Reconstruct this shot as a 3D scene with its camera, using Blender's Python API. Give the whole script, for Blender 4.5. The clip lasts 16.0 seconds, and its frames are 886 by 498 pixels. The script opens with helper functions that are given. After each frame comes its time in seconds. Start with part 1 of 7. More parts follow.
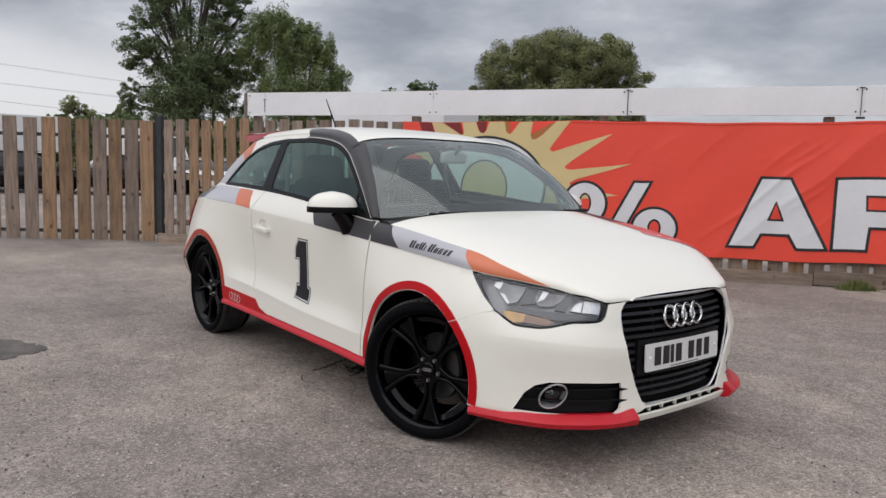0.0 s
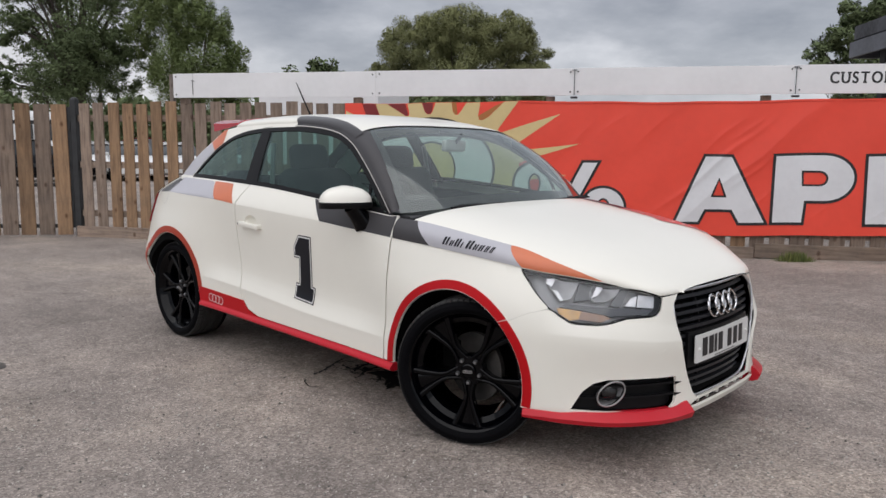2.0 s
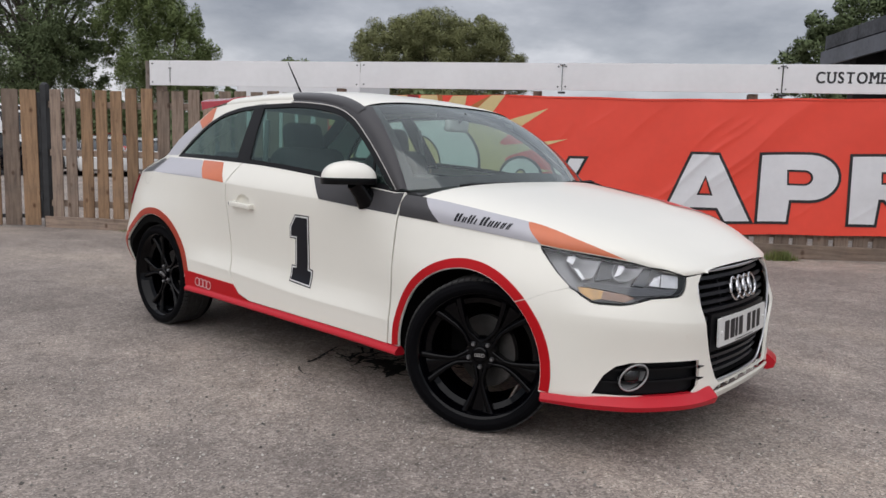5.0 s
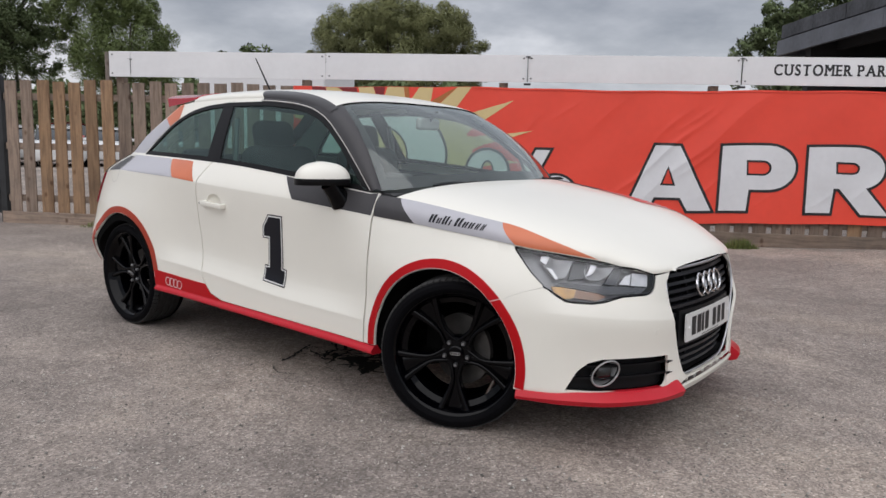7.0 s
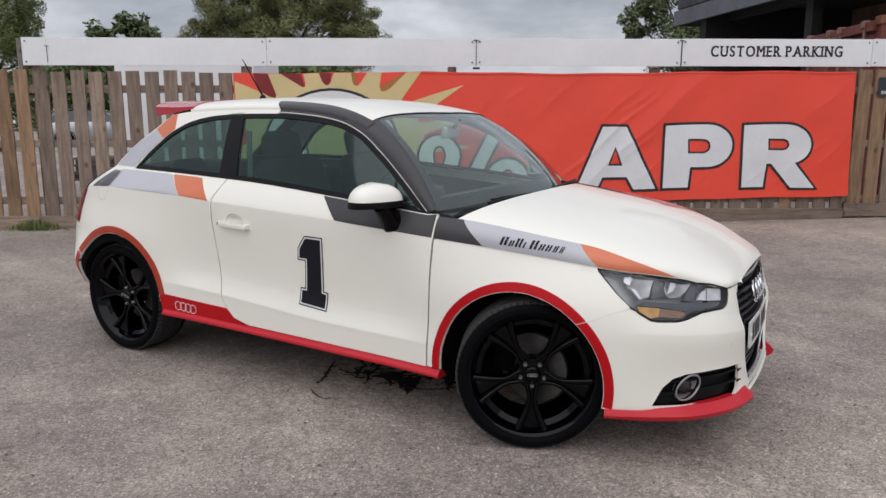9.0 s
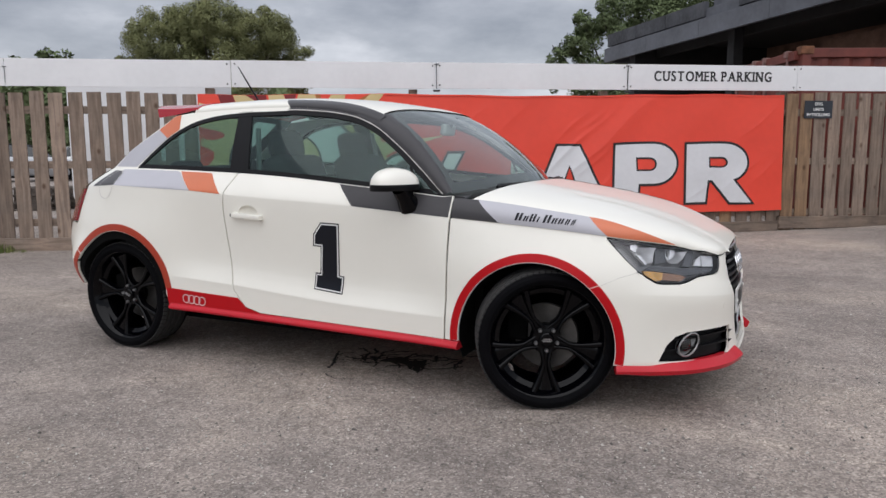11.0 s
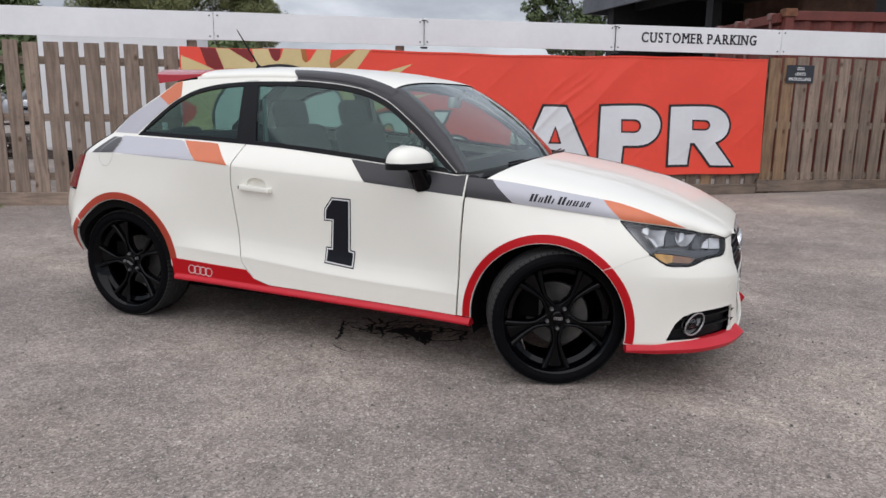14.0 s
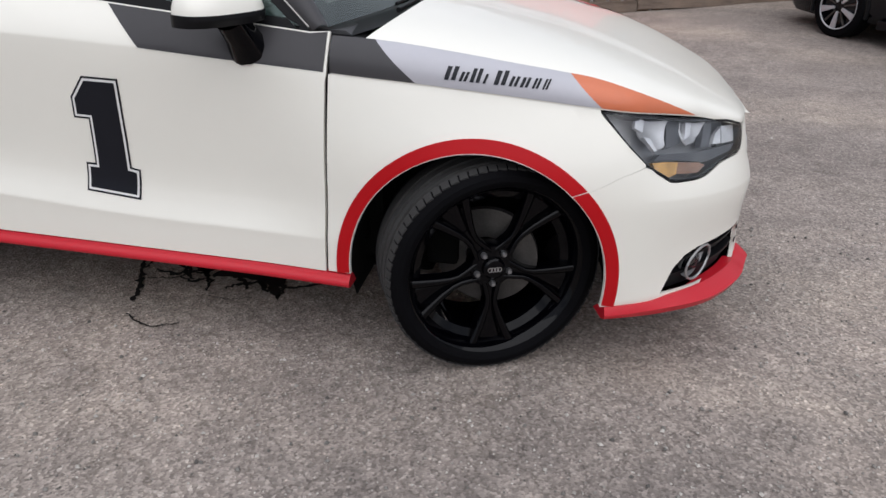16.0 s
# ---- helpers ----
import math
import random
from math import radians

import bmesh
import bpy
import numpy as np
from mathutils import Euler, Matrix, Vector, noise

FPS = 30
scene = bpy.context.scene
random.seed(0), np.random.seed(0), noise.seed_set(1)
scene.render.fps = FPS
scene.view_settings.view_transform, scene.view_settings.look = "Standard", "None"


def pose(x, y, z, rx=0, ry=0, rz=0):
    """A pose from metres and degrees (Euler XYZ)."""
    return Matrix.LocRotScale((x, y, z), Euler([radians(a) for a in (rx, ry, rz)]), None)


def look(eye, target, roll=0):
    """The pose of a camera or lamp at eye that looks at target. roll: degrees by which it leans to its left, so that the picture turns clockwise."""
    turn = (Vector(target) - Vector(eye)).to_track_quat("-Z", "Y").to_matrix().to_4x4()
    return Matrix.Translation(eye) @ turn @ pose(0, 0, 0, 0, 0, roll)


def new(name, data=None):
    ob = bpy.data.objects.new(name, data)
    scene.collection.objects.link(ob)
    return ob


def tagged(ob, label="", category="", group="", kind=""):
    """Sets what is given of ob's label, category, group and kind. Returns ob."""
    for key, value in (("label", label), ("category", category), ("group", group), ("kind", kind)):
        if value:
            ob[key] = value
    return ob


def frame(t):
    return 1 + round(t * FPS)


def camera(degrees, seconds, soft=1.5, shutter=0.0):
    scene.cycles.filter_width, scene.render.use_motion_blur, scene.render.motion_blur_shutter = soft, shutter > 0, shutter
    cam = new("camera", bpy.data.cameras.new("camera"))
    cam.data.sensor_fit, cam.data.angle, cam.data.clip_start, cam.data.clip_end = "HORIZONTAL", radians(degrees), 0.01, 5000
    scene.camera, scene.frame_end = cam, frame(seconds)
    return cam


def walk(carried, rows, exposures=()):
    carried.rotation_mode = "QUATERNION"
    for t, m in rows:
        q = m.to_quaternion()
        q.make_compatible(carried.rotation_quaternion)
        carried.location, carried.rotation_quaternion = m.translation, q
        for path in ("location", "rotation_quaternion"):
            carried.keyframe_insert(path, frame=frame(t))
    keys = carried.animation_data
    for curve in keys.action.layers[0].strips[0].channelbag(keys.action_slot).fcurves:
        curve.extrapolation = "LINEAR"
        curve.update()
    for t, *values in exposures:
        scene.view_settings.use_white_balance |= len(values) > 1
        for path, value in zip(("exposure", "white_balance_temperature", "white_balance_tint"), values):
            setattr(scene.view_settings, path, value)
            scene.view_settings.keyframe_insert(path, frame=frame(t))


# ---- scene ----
cam = camera(62.4, 16.0)
METRES, OX, OY, EYE, TURN = 4.2416, 3.697, -2.68, 1.152, 51.16
ROWS = [
    (0.0, 0.0, 0.0, 0.0, 0.17, -5.98, -1.63),
    (0.5, -0.0269, 0.0262, 0.0044, -1.4, -7.09, -1.31),
    (1.0, -0.0556, 0.0506, 0.0101, -3.18, -7.63, -0.66),
    (1.5, -0.107, 0.0429, 0.0168, -5.85, -7.37, -0.2),
    (2.0, -0.1279, 0.0465, 0.012, -7.48, -7.58, -0.59),
    (2.5, -0.1265, 0.0695, 0.0087, -8.27, -7.91, -1.37),
    (3.0, -0.1465, 0.0807, -0.0028, -8.88, -8.18, -2.02),
    (5.5, -0.1623, 0.0841, -0.0192, -9.95, -7.04, -1.53),
    (6.0, -0.1607, 0.0846, -0.0198, -10.17, -7.02, -1.44),
    (6.5, -0.1603, 0.0842, -0.0191, -11.05, -7.25, -1.41),
    (7.0, -0.1735, 0.0784, -0.0051, -12.58, -8.14, -1.39),
    (7.5, -0.1998, 0.0876, 0.0249, -15.01, -10.4, -1.23),
    (8.0, -0.2323, 0.1502, 0.0333, -16.14, -11.46, -1.35),
    (8.5, -0.267, 0.1652, 0.0387, -18.36, -11.43, -0.87),
    (9.0, -0.326, 0.1445, 0.0428, -21.02, -10.53, -0.05),
    (11.5, -0.4321, 0.1228, -0.0162, -26.52, -7.28, 0.04),
    (12.0, -0.4325, 0.1234, -0.0169, -26.09, -7.21, -0.29),
    (12.5, -0.4336, 0.123, -0.0166, -25.45, -7.04, -0.67),
    (13.0, -0.4381, 0.1214, -0.0183, -24.89, -7.11, -1.14),
    (13.5, -0.4473, 0.1235, -0.0133, -24.83, -7.82, -1.71),
    (14.0, -0.4753, 0.1389, 0.0246, -28.7, -11.63, -0.9),
    (14.5, -0.4543, 0.1914, 0.0243, -34.11, -15.46, -0.59),
    (15.0, -0.4219, 0.2782, 0.0238, -38.26, -19.65, -0.4),
    (15.5, -0.3899, 0.3672, 0.0227, -41.3, -23.24, -0.09),
    (16.0, -0.3211, 0.4314, 0.0173, -41.21, -25.53, -1.28),
]
walk(cam, [(t, pose(OX, OY, EYE, 0, 0, TURN) @ pose(METRES * x, METRES * y, METRES * z, 90 + pitch, roll, yaw)) for t, x, y, z, yaw, pitch, roll in ROWS],
     exposures=[(0.0, 0.25, 6540, 12), (9.0, 0.27, 6480, 12), (11.5, 0.34, 6400, 12), (16.0, 0.38, 6350, 12)])

# ---- light ----
world = bpy.data.worlds.new("overcast_sky")
scene.world = world
world.use_nodes = True
wn, wl = world.node_tree.nodes, world.node_tree.links
wn.clear()
sky = wn.new("ShaderNodeTexSky")
sky.sky_type, sky.sun_disc = "NISHITA", False
sky.sun_elevation, sky.sun_rotation = radians(59), radians(160)
sky_level = wn.new("ShaderNodeMix")
sky_level.data_type, sky_level.blend_type = "RGBA", "MULTIPLY"
sky_level.inputs[0].default_value = 1.0
sky_level.inputs[7].default_value = (0.09, 0.09, 0.09, 1)
coord = wn.new("ShaderNodeTexCoord")
stretch = wn.new("ShaderNodeMapping")
stretch.inputs["Scale"].default_value = (1.0, 1.0, 2.6)
cloud = wn.new("ShaderNodeTexNoise")
cloud.inputs["Scale"].default_value, cloud.inputs["Detail"].default_value, cloud.inputs["Roughness"].default_value = 3.2, 7.0, 0.55
cloud_tone = wn.new("ShaderNodeValToRGB")
ce = cloud_tone.color_ramp.elements
ce[0].position, ce[0].color = 0.34, (0.30, 0.325, 0.37, 1)
ce[1].position, ce[1].color = 0.69, (0.86, 0.88, 0.92, 1)
mid = ce.new(0.5)
mid.color = (0.485, 0.51, 0.555, 1)
rise = wn.new("ShaderNodeSeparateXYZ")
height_tone = wn.new("ShaderNodeMapRange")
height_tone.inputs["From Min"].default_value, height_tone.inputs["From Max"].default_value = 0.0, 0.9
height_tone.inputs["To Min"].default_value, height_tone.inputs["To Max"].default_value = 0.71, 1.20
lift = wn.new("ShaderNodeMix")
lift.data_type, lift.blend_type = "RGBA", "MULTIPLY"
lift.inputs[0].default_value = 1.0
veil = wn.new("ShaderNodeMix")
veil.data_type = "RGBA"
veil.inputs[0].default_value = 0.9
back = wn.new("ShaderNodeBackground")
back.inputs["Strength"].default_value = 1.0
wout = wn.new("ShaderNodeOutputWorld")
wl.new(sky.outputs[0], sky_level.inputs[6])
wl.new(coord.outputs["Generated"], stretch.inputs[0])
wl.new(stretch.outputs[0], cloud.inputs["Vector"])
wl.new(cloud.outputs["Fac"], cloud_tone.inputs[0])
wl.new(coord.outputs["Generated"], rise.inputs[0])
wl.new(rise.outputs["Z"], height_tone.inputs["Value"])
west, low_down, glow, glow_mix = wn.new("ShaderNodeMapRange"), wn.new("ShaderNodeMapRange"), wn.new("ShaderNodeMath"), wn.new("ShaderNodeMix")
west.interpolation_type = low_down.interpolation_type = "SMOOTHSTEP"
west.inputs["From Min"].default_value, west.inputs["From Max"].default_value = -0.80, -1.0
low_down.inputs["From Min"].default_value, low_down.inputs["From Max"].default_value = 0.20, 0.09
glow.operation = "MULTIPLY"
glow_mix.data_type = "RGBA"
glow_mix.inputs[7].default_value = (0.88, 0.89, 0.91, 1)
wl.new(rise.outputs["X"], west.inputs["Value"])
wl.new(rise.outputs["Z"], low_down.inputs["Value"])
wl.new(west.outputs[0], glow.inputs[0])
wl.new(low_down.outputs[0], glow.inputs[1])
wl.new(glow.outputs[0], glow_mix.inputs[0])
high_up, sheet_mix = wn.new("ShaderNodeMapRange"), wn.new("ShaderNodeMix")
high_up.inputs["From Min"].default_value, high_up.inputs["From Max"].default_value = 0.22, 0.60
high_up.inputs["To Max"].default_value = 0.85
sheet_mix.data_type = "RGBA"
sheet_mix.inputs[7].default_value = (0.55, 0.575, 0.62, 1)
wl.new(rise.outputs["Z"], high_up.inputs["Value"])
wl.new(high_up.outputs[0], sheet_mix.inputs[0])
wl.new(cloud_tone.outputs[0], sheet_mix.inputs[6])
wl.new(sheet_mix.outputs[2], glow_mix.inputs[6])
wl.new(glow_mix.outputs[2], lift.inputs[6])
wl.new(height_tone.outputs[0], lift.inputs[7])
wl.new(sky_level.outputs[2], veil.inputs[6])
wl.new(lift.outputs[2], veil.inputs[7])
wl.new(veil.outputs[2], back.inputs["Color"])
wl.new(back.outputs[0], wout.inputs[0])

sun = new("sun", bpy.data.lights.new("sun", "SUN"))
sun.data.energy, sun.data.angle, sun.data.color = 1.35, radians(95), (1.0, 0.98, 0.96)
sun.matrix_world = look((2.1, -5.6, 10.0), (0, 0, 0))


# ---- materials ----
def mat(name, base, rough=0.5, metal=0.0, vary=0.12, scale=6.0, bump=0.0, bump_scale=60.0, coat=0.0, specular=0.5, second=None, random_tone=0.0, island=False):
    """A principled material with mottling at two scales, and relief."""
    m = bpy.data.materials.new(name)
    m.use_nodes = True
    n, l = m.node_tree.nodes, m.node_tree.links
    p = n["Principled BSDF"]
    p.inputs["Roughness"].default_value, p.inputs["Metallic"].default_value = rough, metal
    p.inputs["Coat Weight"].default_value, p.inputs["Coat Roughness"].default_value = coat, 0.03
    p.inputs["Specular IOR Level"].default_value = specular
    tc = n.new("ShaderNodeTexCoord")
    big, fine = n.new("ShaderNodeTexNoise"), n.new("ShaderNodeTexNoise")
    big.inputs["Scale"].default_value, big.inputs["Detail"].default_value = scale, 4
    fine.inputs["Scale"].default_value, fine.inputs["Detail"].default_value = scale * 9, 3
    both = n.new("ShaderNodeMath")
    both.operation = "MULTIPLY_ADD"
    both.inputs[1].default_value = 0.4
    ramp = n.new("ShaderNodeMapRange")
    ramp.inputs["From Min"].default_value, ramp.inputs["From Max"].default_value = 0.45, 0.95
    ramp.inputs["To Min"].default_value, ramp.inputs["To Max"].default_value = 0.0, 1.0
    mix = n.new("ShaderNodeMix")
    mix.data_type = "RGBA"
    dark = second or tuple(c * (1 - vary * 2) for c in base)
    mix.inputs[6].default_value, mix.inputs[7].default_value = (*dark, 1), (*base, 1)
    l.new(tc.outputs["Object"], big.inputs["Vector"])
    l.new(tc.outputs["Object"], fine.inputs["Vector"])
    l.new(fine.outputs["Fac"], both.inputs[0])
    l.new(big.outputs["Fac"], both.inputs[2])
    l.new(both.outputs[0], ramp.inputs["Value"])
    l.new(ramp.outputs[0], mix.inputs[0])
    colour = mix.outputs[2]
    if random_tone:
        if island:
            info = n.new("ShaderNodeNewGeometry")
            chance = info.outputs["Random Per Island"]
        else:
            info = n.new("ShaderNodeObjectInfo")
            chance = info.outputs["Random"]
        hsv = n.new("ShaderNodeHueSaturation")
        tone = n.new("ShaderNodeMapRange")
        tone.inputs["To Min"].default_value, tone.inputs["To Max"].default_value = 1 - random_tone, 1 + random_tone
        l.new(chance, tone.inputs["Value"])
        l.new(tone.outputs[0], hsv.inputs["Value"])
        l.new(colour, hsv.inputs["Color"])
        colour = hsv.outputs[0]
    l.new(colour, p.inputs["Base Color"])
    if bump:
        grain, relief = n.new("ShaderNodeTexNoise"), n.new("ShaderNodeBump")
        grain.inputs["Scale"].default_value, grain.inputs["Detail"].default_value = bump_scale, 4
        relief.inputs["Strength"].default_value, relief.inputs["Distance"].default_value = min(bump, 1.0), 0.01
        l.new(tc.outputs["Object"], grain.inputs["Vector"])
        l.new(grain.outputs["Fac"], relief.inputs["Height"])
        l.new(relief.outputs[0], p.inputs["Normal"])
    return m


def wood(name, light, dark, random_tone=0.3, grain_axis="z"):
    """Weathered sawn timber, grain along one axis, with knots."""
    m = mat(name, light, 0.85, vary=0.2, scale=3.0, second=dark, random_tone=random_tone)
    n, l = m.node_tree.nodes, m.node_tree.links
    tc, info = n.new("ShaderNodeTexCoord"), n.new("ShaderNodeObjectInfo")
    shift, m2 = n.new("ShaderNodeVectorMath"), n.new("ShaderNodeMapping")
    shift.operation = "MULTIPLY_ADD"
    shift.inputs[1].default_value = (9, 9, 9)
    l.new(info.outputs["Random"], shift.inputs[0])
    l.new(tc.outputs["Object"], shift.inputs[2])
    m2.inputs["Scale"].default_value = (9, 9, 0.8) if grain_axis == "z" else (0.8, 9, 9)
    l.new(shift.outputs[0], m2.inputs[0])
    grain = n.new("ShaderNodeTexNoise")
    grain.inputs["Scale"].default_value, grain.inputs["Detail"].default_value, grain.inputs["Distortion"].default_value = 3.0, 6, 0.6
    l.new(m2.outputs[0], grain.inputs["Vector"])
    p = n["Principled BSDF"]
    was = p.inputs["Base Color"].links[0].from_socket
    over = n.new("ShaderNodeMix")
    over.data_type, over.blend_type = "RGBA", "MULTIPLY"
    over.inputs[0].default_value = 0.9
    tone = n.new("ShaderNodeValToRGB")
    tone.color_ramp.elements[0].position, tone.color_ramp.elements[0].color = 0.32, (0.60, 0.56, 0.54, 1)
    tone.color_ramp.elements[1].position, tone.color_ramp.elements[1].color = 0.6, (1.08, 1.05, 1.02, 1)
    l.new(grain.outputs["Fac"], tone.inputs[0])
    l.new(was, over.inputs[6])
    l.new(tone.outputs[0], over.inputs[7])
    knots, knot_tone = n.new("ShaderNodeTexVoronoi"), n.new("ShaderNodeValToRGB")
    m3 = n.new("ShaderNodeMapping")
    m3.inputs["Scale"].default_value = (6, 6, 4.0)
    l.new(shift.outputs[0], m3.inputs[0])
    l.new(m3.outputs[0], knots.inputs["Vector"])
    knots.inputs["Scale"].default_value = 1.0
    knot_tone.color_ramp.elements[0].position, knot_tone.color_ramp.elements[0].color = 0.06, (0.44, 0.35, 0.29, 1)
    knot_tone.color_ramp.elements[1].position, knot_tone.color_ramp.elements[1].color = 0.18, (1, 1, 1, 1)
    l.new(knots.outputs["Distance"], knot_tone.inputs[0])
    last = n.new("ShaderNodeMix")
    last.data_type, last.blend_type = "RGBA", "MULTIPLY"
    last.inputs[0].default_value = 1.0
    l.new(over.outputs[2], last.inputs[6])
    l.new(knot_tone.outputs[0], last.inputs[7])
    l.new(last.outputs[2], p.inputs["Base Color"])
    relief = n.new("ShaderNodeBump")
    relief.inputs["Strength"].default_value, relief.inputs["Distance"].default_value = 0.5, 0.004
    l.new(grain.outputs["Fac"], relief.inputs["Height"])
    l.new(relief.outputs[0], p.inputs["Normal"])
    return m


def asphalt():
    """Old worn tarmac: pale stone chips, dark binder, dusty and damp patches."""
    m = bpy.data.materials.new("worn_asphalt")
    m.use_nodes = True
    n, l = m.node_tree.nodes, m.node_tree.links
    p = n["Principled BSDF"]
    tc = n.new("ShaderNodeTexCoord")

    def tex(kind, scale, detail=4, rough=0.55):
        node = n.new(kind)
        node.inputs["Scale"].default_value = scale
        if kind == "ShaderNodeTexNoise":
            node.inputs["Detail"].default_value, node.inputs["Roughness"].default_value = detail, rough
        l.new(tc.outputs["Object"], node.inputs["Vector"])
        return node

    def ramp(src, stops):
        node = n.new("ShaderNodeValToRGB")
        e = node.color_ramp.elements
        while len(e) < len(stops):
            e.new(0.5)
        for k, (pos, c) in enumerate(stops):
            e[k].position, e[k].color = pos, (*c, 1)
        l.new(src, node.inputs[0])
        return node.outputs[0]

    def mul(a, b, fac=1.0, kind="MULTIPLY"):
        node = n.new("ShaderNodeMix")
        node.data_type, node.blend_type = "RGBA", kind
        node.inputs[0].default_value = fac
        l.new(a, node.inputs[6])
        l.new(b, node.inputs[7])
        return node.outputs[2]

    chips = tex("ShaderNodeTexVoronoi", 130)
    base = ramp(chips.outputs["Color"], [(0.0, (0.133, 0.112, 0.101)), (0.5, (0.250, 0.216, 0.195)), (0.86, (0.360, 0.314, 0.286)), (1.0, (0.53, 0.474, 0.435))])
    patches = tex("ShaderNodeTexNoise", 0.55, 6, 0.6)
    c = mul(base, ramp(patches.outputs["Fac"], [(0.3, (0.76, 0.75, 0.745)), (0.5, (0.98, 0.98, 0.98)), (0.7, (1.28, 1.26, 1.22))]))
    mottle = tex("ShaderNodeTexNoise", 4.5, 6, 0.7)
    c = mul(c, ramp(mottle.outputs["Fac"], [(0.3, (0.82, 0.82, 0.82)), (0.7, (1.18, 1.18, 1.17))]))
    clumps = tex("ShaderNodeTexNoise", 24, 4, 0.6)
    c = mul(c, ramp(clumps.outputs["Fac"], [(0.32, (0.84, 0.84, 0.84)), (0.5, (1.0, 1.0, 1.0)), (0.68, (1.19, 1.19, 1.18))]))
    drift, sand = n.new("ShaderNodeMapping"), n.new("ShaderNodeTexNoise")
    drift.inputs["Rotation"].default_value, drift.inputs["Scale"].default_value = (0, 0, -0.555), (0.22, 0.62, 1.0)
    sand.inputs["Scale"].default_value, sand.inputs["Detail"].default_value, sand.inputs["Roughness"].default_value = 1.6, 3.0, 0.5
    l.new(tc.outputs["Object"], drift.inputs[0])
    l.new(drift.outputs[0], sand.inputs["Vector"])
    c = mul(c, ramp(sand.outputs["Fac"], [(0.36, (0.86, 0.85, 0.845)), (0.5, (1.02, 1.01, 1.0)), (0.58, (1.09, 1.075, 1.04)), (0.66, (1.27, 1.24, 1.18))]))
    gravel = tex("ShaderNodeTexVoronoi", 32)
    c = mul(c, ramp(gravel.outputs["Distance"], [(0.06, (1.9, 1.87, 1.82)), (0.16, (1.0, 1.0, 1.0))]), 0.8)
    pits = tex("ShaderNodeTexVoronoi", 62)
    c = mul(c, ramp(pits.outputs["Distance"], [(0.10, (0.55, 0.54, 0.53)), (0.24, (1.0, 1.0, 1.0))]), 0.5)
    warp, bend, craze = tex("ShaderNodeTexNoise", 7, 3), n.new("ShaderNodeVectorMath"), n.new("ShaderNodeTexVoronoi")
    bend.operation = "MULTIPLY_ADD"
    bend.inputs[1].default_value = (0.16, 0.16, 0.0)
    craze.feature = "DISTANCE_TO_EDGE"
    craze.inputs["Scale"].default_value = 5.5
    l.new(warp.outputs["Color"], bend.inputs[0])
    l.new(tc.outputs["Object"], bend.inputs[2])
    l.new(bend.outputs[0], craze.inputs["Vector"])
    lines = ramp(craze.outputs["Distance"], [(0.005, (0.76, 0.75, 0.74)), (0.020, (1.0, 1.0, 1.0))])
    zone = ramp(tex("ShaderNodeTexNoise", 0.9, 3).outputs["Fac"], [(0.46, (1.0, 1.0, 1.0)), (0.62, (0.0, 0.0, 0.0))])
    c = mul(c, mul(lines, zone, 1.0, "LIGHTEN"))
    l.new(c, p.inputs["Base Color"])
    p.inputs["Roughness"].default_value = 0.85
    relief = n.new("ShaderNodeBump")
    relief.inputs["Strength"].default_value, relief.inputs["Distance"].default_value = 0.45, 0.006
    l.new(chips.outputs["Distance"], relief.inputs["Height"])
    l.new(relief.outputs[0], p.inputs["Normal"])
    return m


def glass(name, tint, gloss=(1.0, 1.0, 1.0), base=0.07):
    """A thin tinted pane: sees through, mirrors at a slant."""
    m = bpy.data.materials.new(name)
    m.use_nodes = True
    n, l = m.node_tree.nodes, m.node_tree.links
    n.clear()
    see, shine, tilt, mixer, out = (n.new("ShaderNode" + k) for k in ("BsdfTransparent", "BsdfGlossy", "LayerWeight", "MixShader", "OutputMaterial"))
    see.inputs["Color"].default_value = (*tint, 1)
    shine.inputs["Roughness"].default_value, shine.inputs["Color"].default_value = 0.01, (*gloss, 1)
    tilt.inputs["Blend"].default_value = 0.5
    steep, level = n.new("ShaderNodeMath"), n.new("ShaderNodeMath")
    steep.operation, steep.inputs[1].default_value = "POWER", 4.0
    level.operation, level.inputs[1].default_value, level.inputs[2].default_value = "MULTIPLY_ADD", 0.85, base
    l.new(tilt.outputs["Facing"], steep.inputs[0])
    l.new(steep.outputs[0], level.inputs[0])
    l.new(level.outputs[0], mixer.inputs[0])
    l.new(see.outputs[0], mixer.inputs[1])
    l.new(shine.outputs[0], mixer.inputs[2])
    l.new(mixer.outputs[0], out.inputs[0])
    return m


WHITE = mat("cream_white_paint", (0.845, 0.825, 0.745), 0.34, vary=0.012, scale=2.0, coat=0.5)
RED_BLADE = mat("bright_red_plastic", (0.52, 0.012, 0.024), 0.3, vary=0.03, specular=0.35)
# rear arch trim, a browner red than the front
RED_REAR = mat("rear_red_vinyl", (0.40, 0.055, 0.03), 0.4, vary=0.05, specular=0.2)
RED = mat("red_vinyl", (0.46, 0.006, 0.010), 0.38, vary=0.04, specular=0.18)
ORANGE = mat("orange_vinyl", (0.62, 0.165, 0.07), 0.35, vary=0.04, coat=0.2)
GREY = mat("pale_grey_vinyl", (0.46, 0.455, 0.49), 0.35, vary=0.03, coat=0.2)
DARK = mat("anthracite_vinyl", (0.060, 0.058, 0.061), 0.3, vary=0.05, specular=0.22)
BLACK = mat("black_vinyl", (0.009, 0.010, 0.015), 0.3, vary=0.05, specular=0.25)
OUTLINE = mat("white_vinyl", (0.78, 0.78, 0.76), 0.35, vary=0.02)
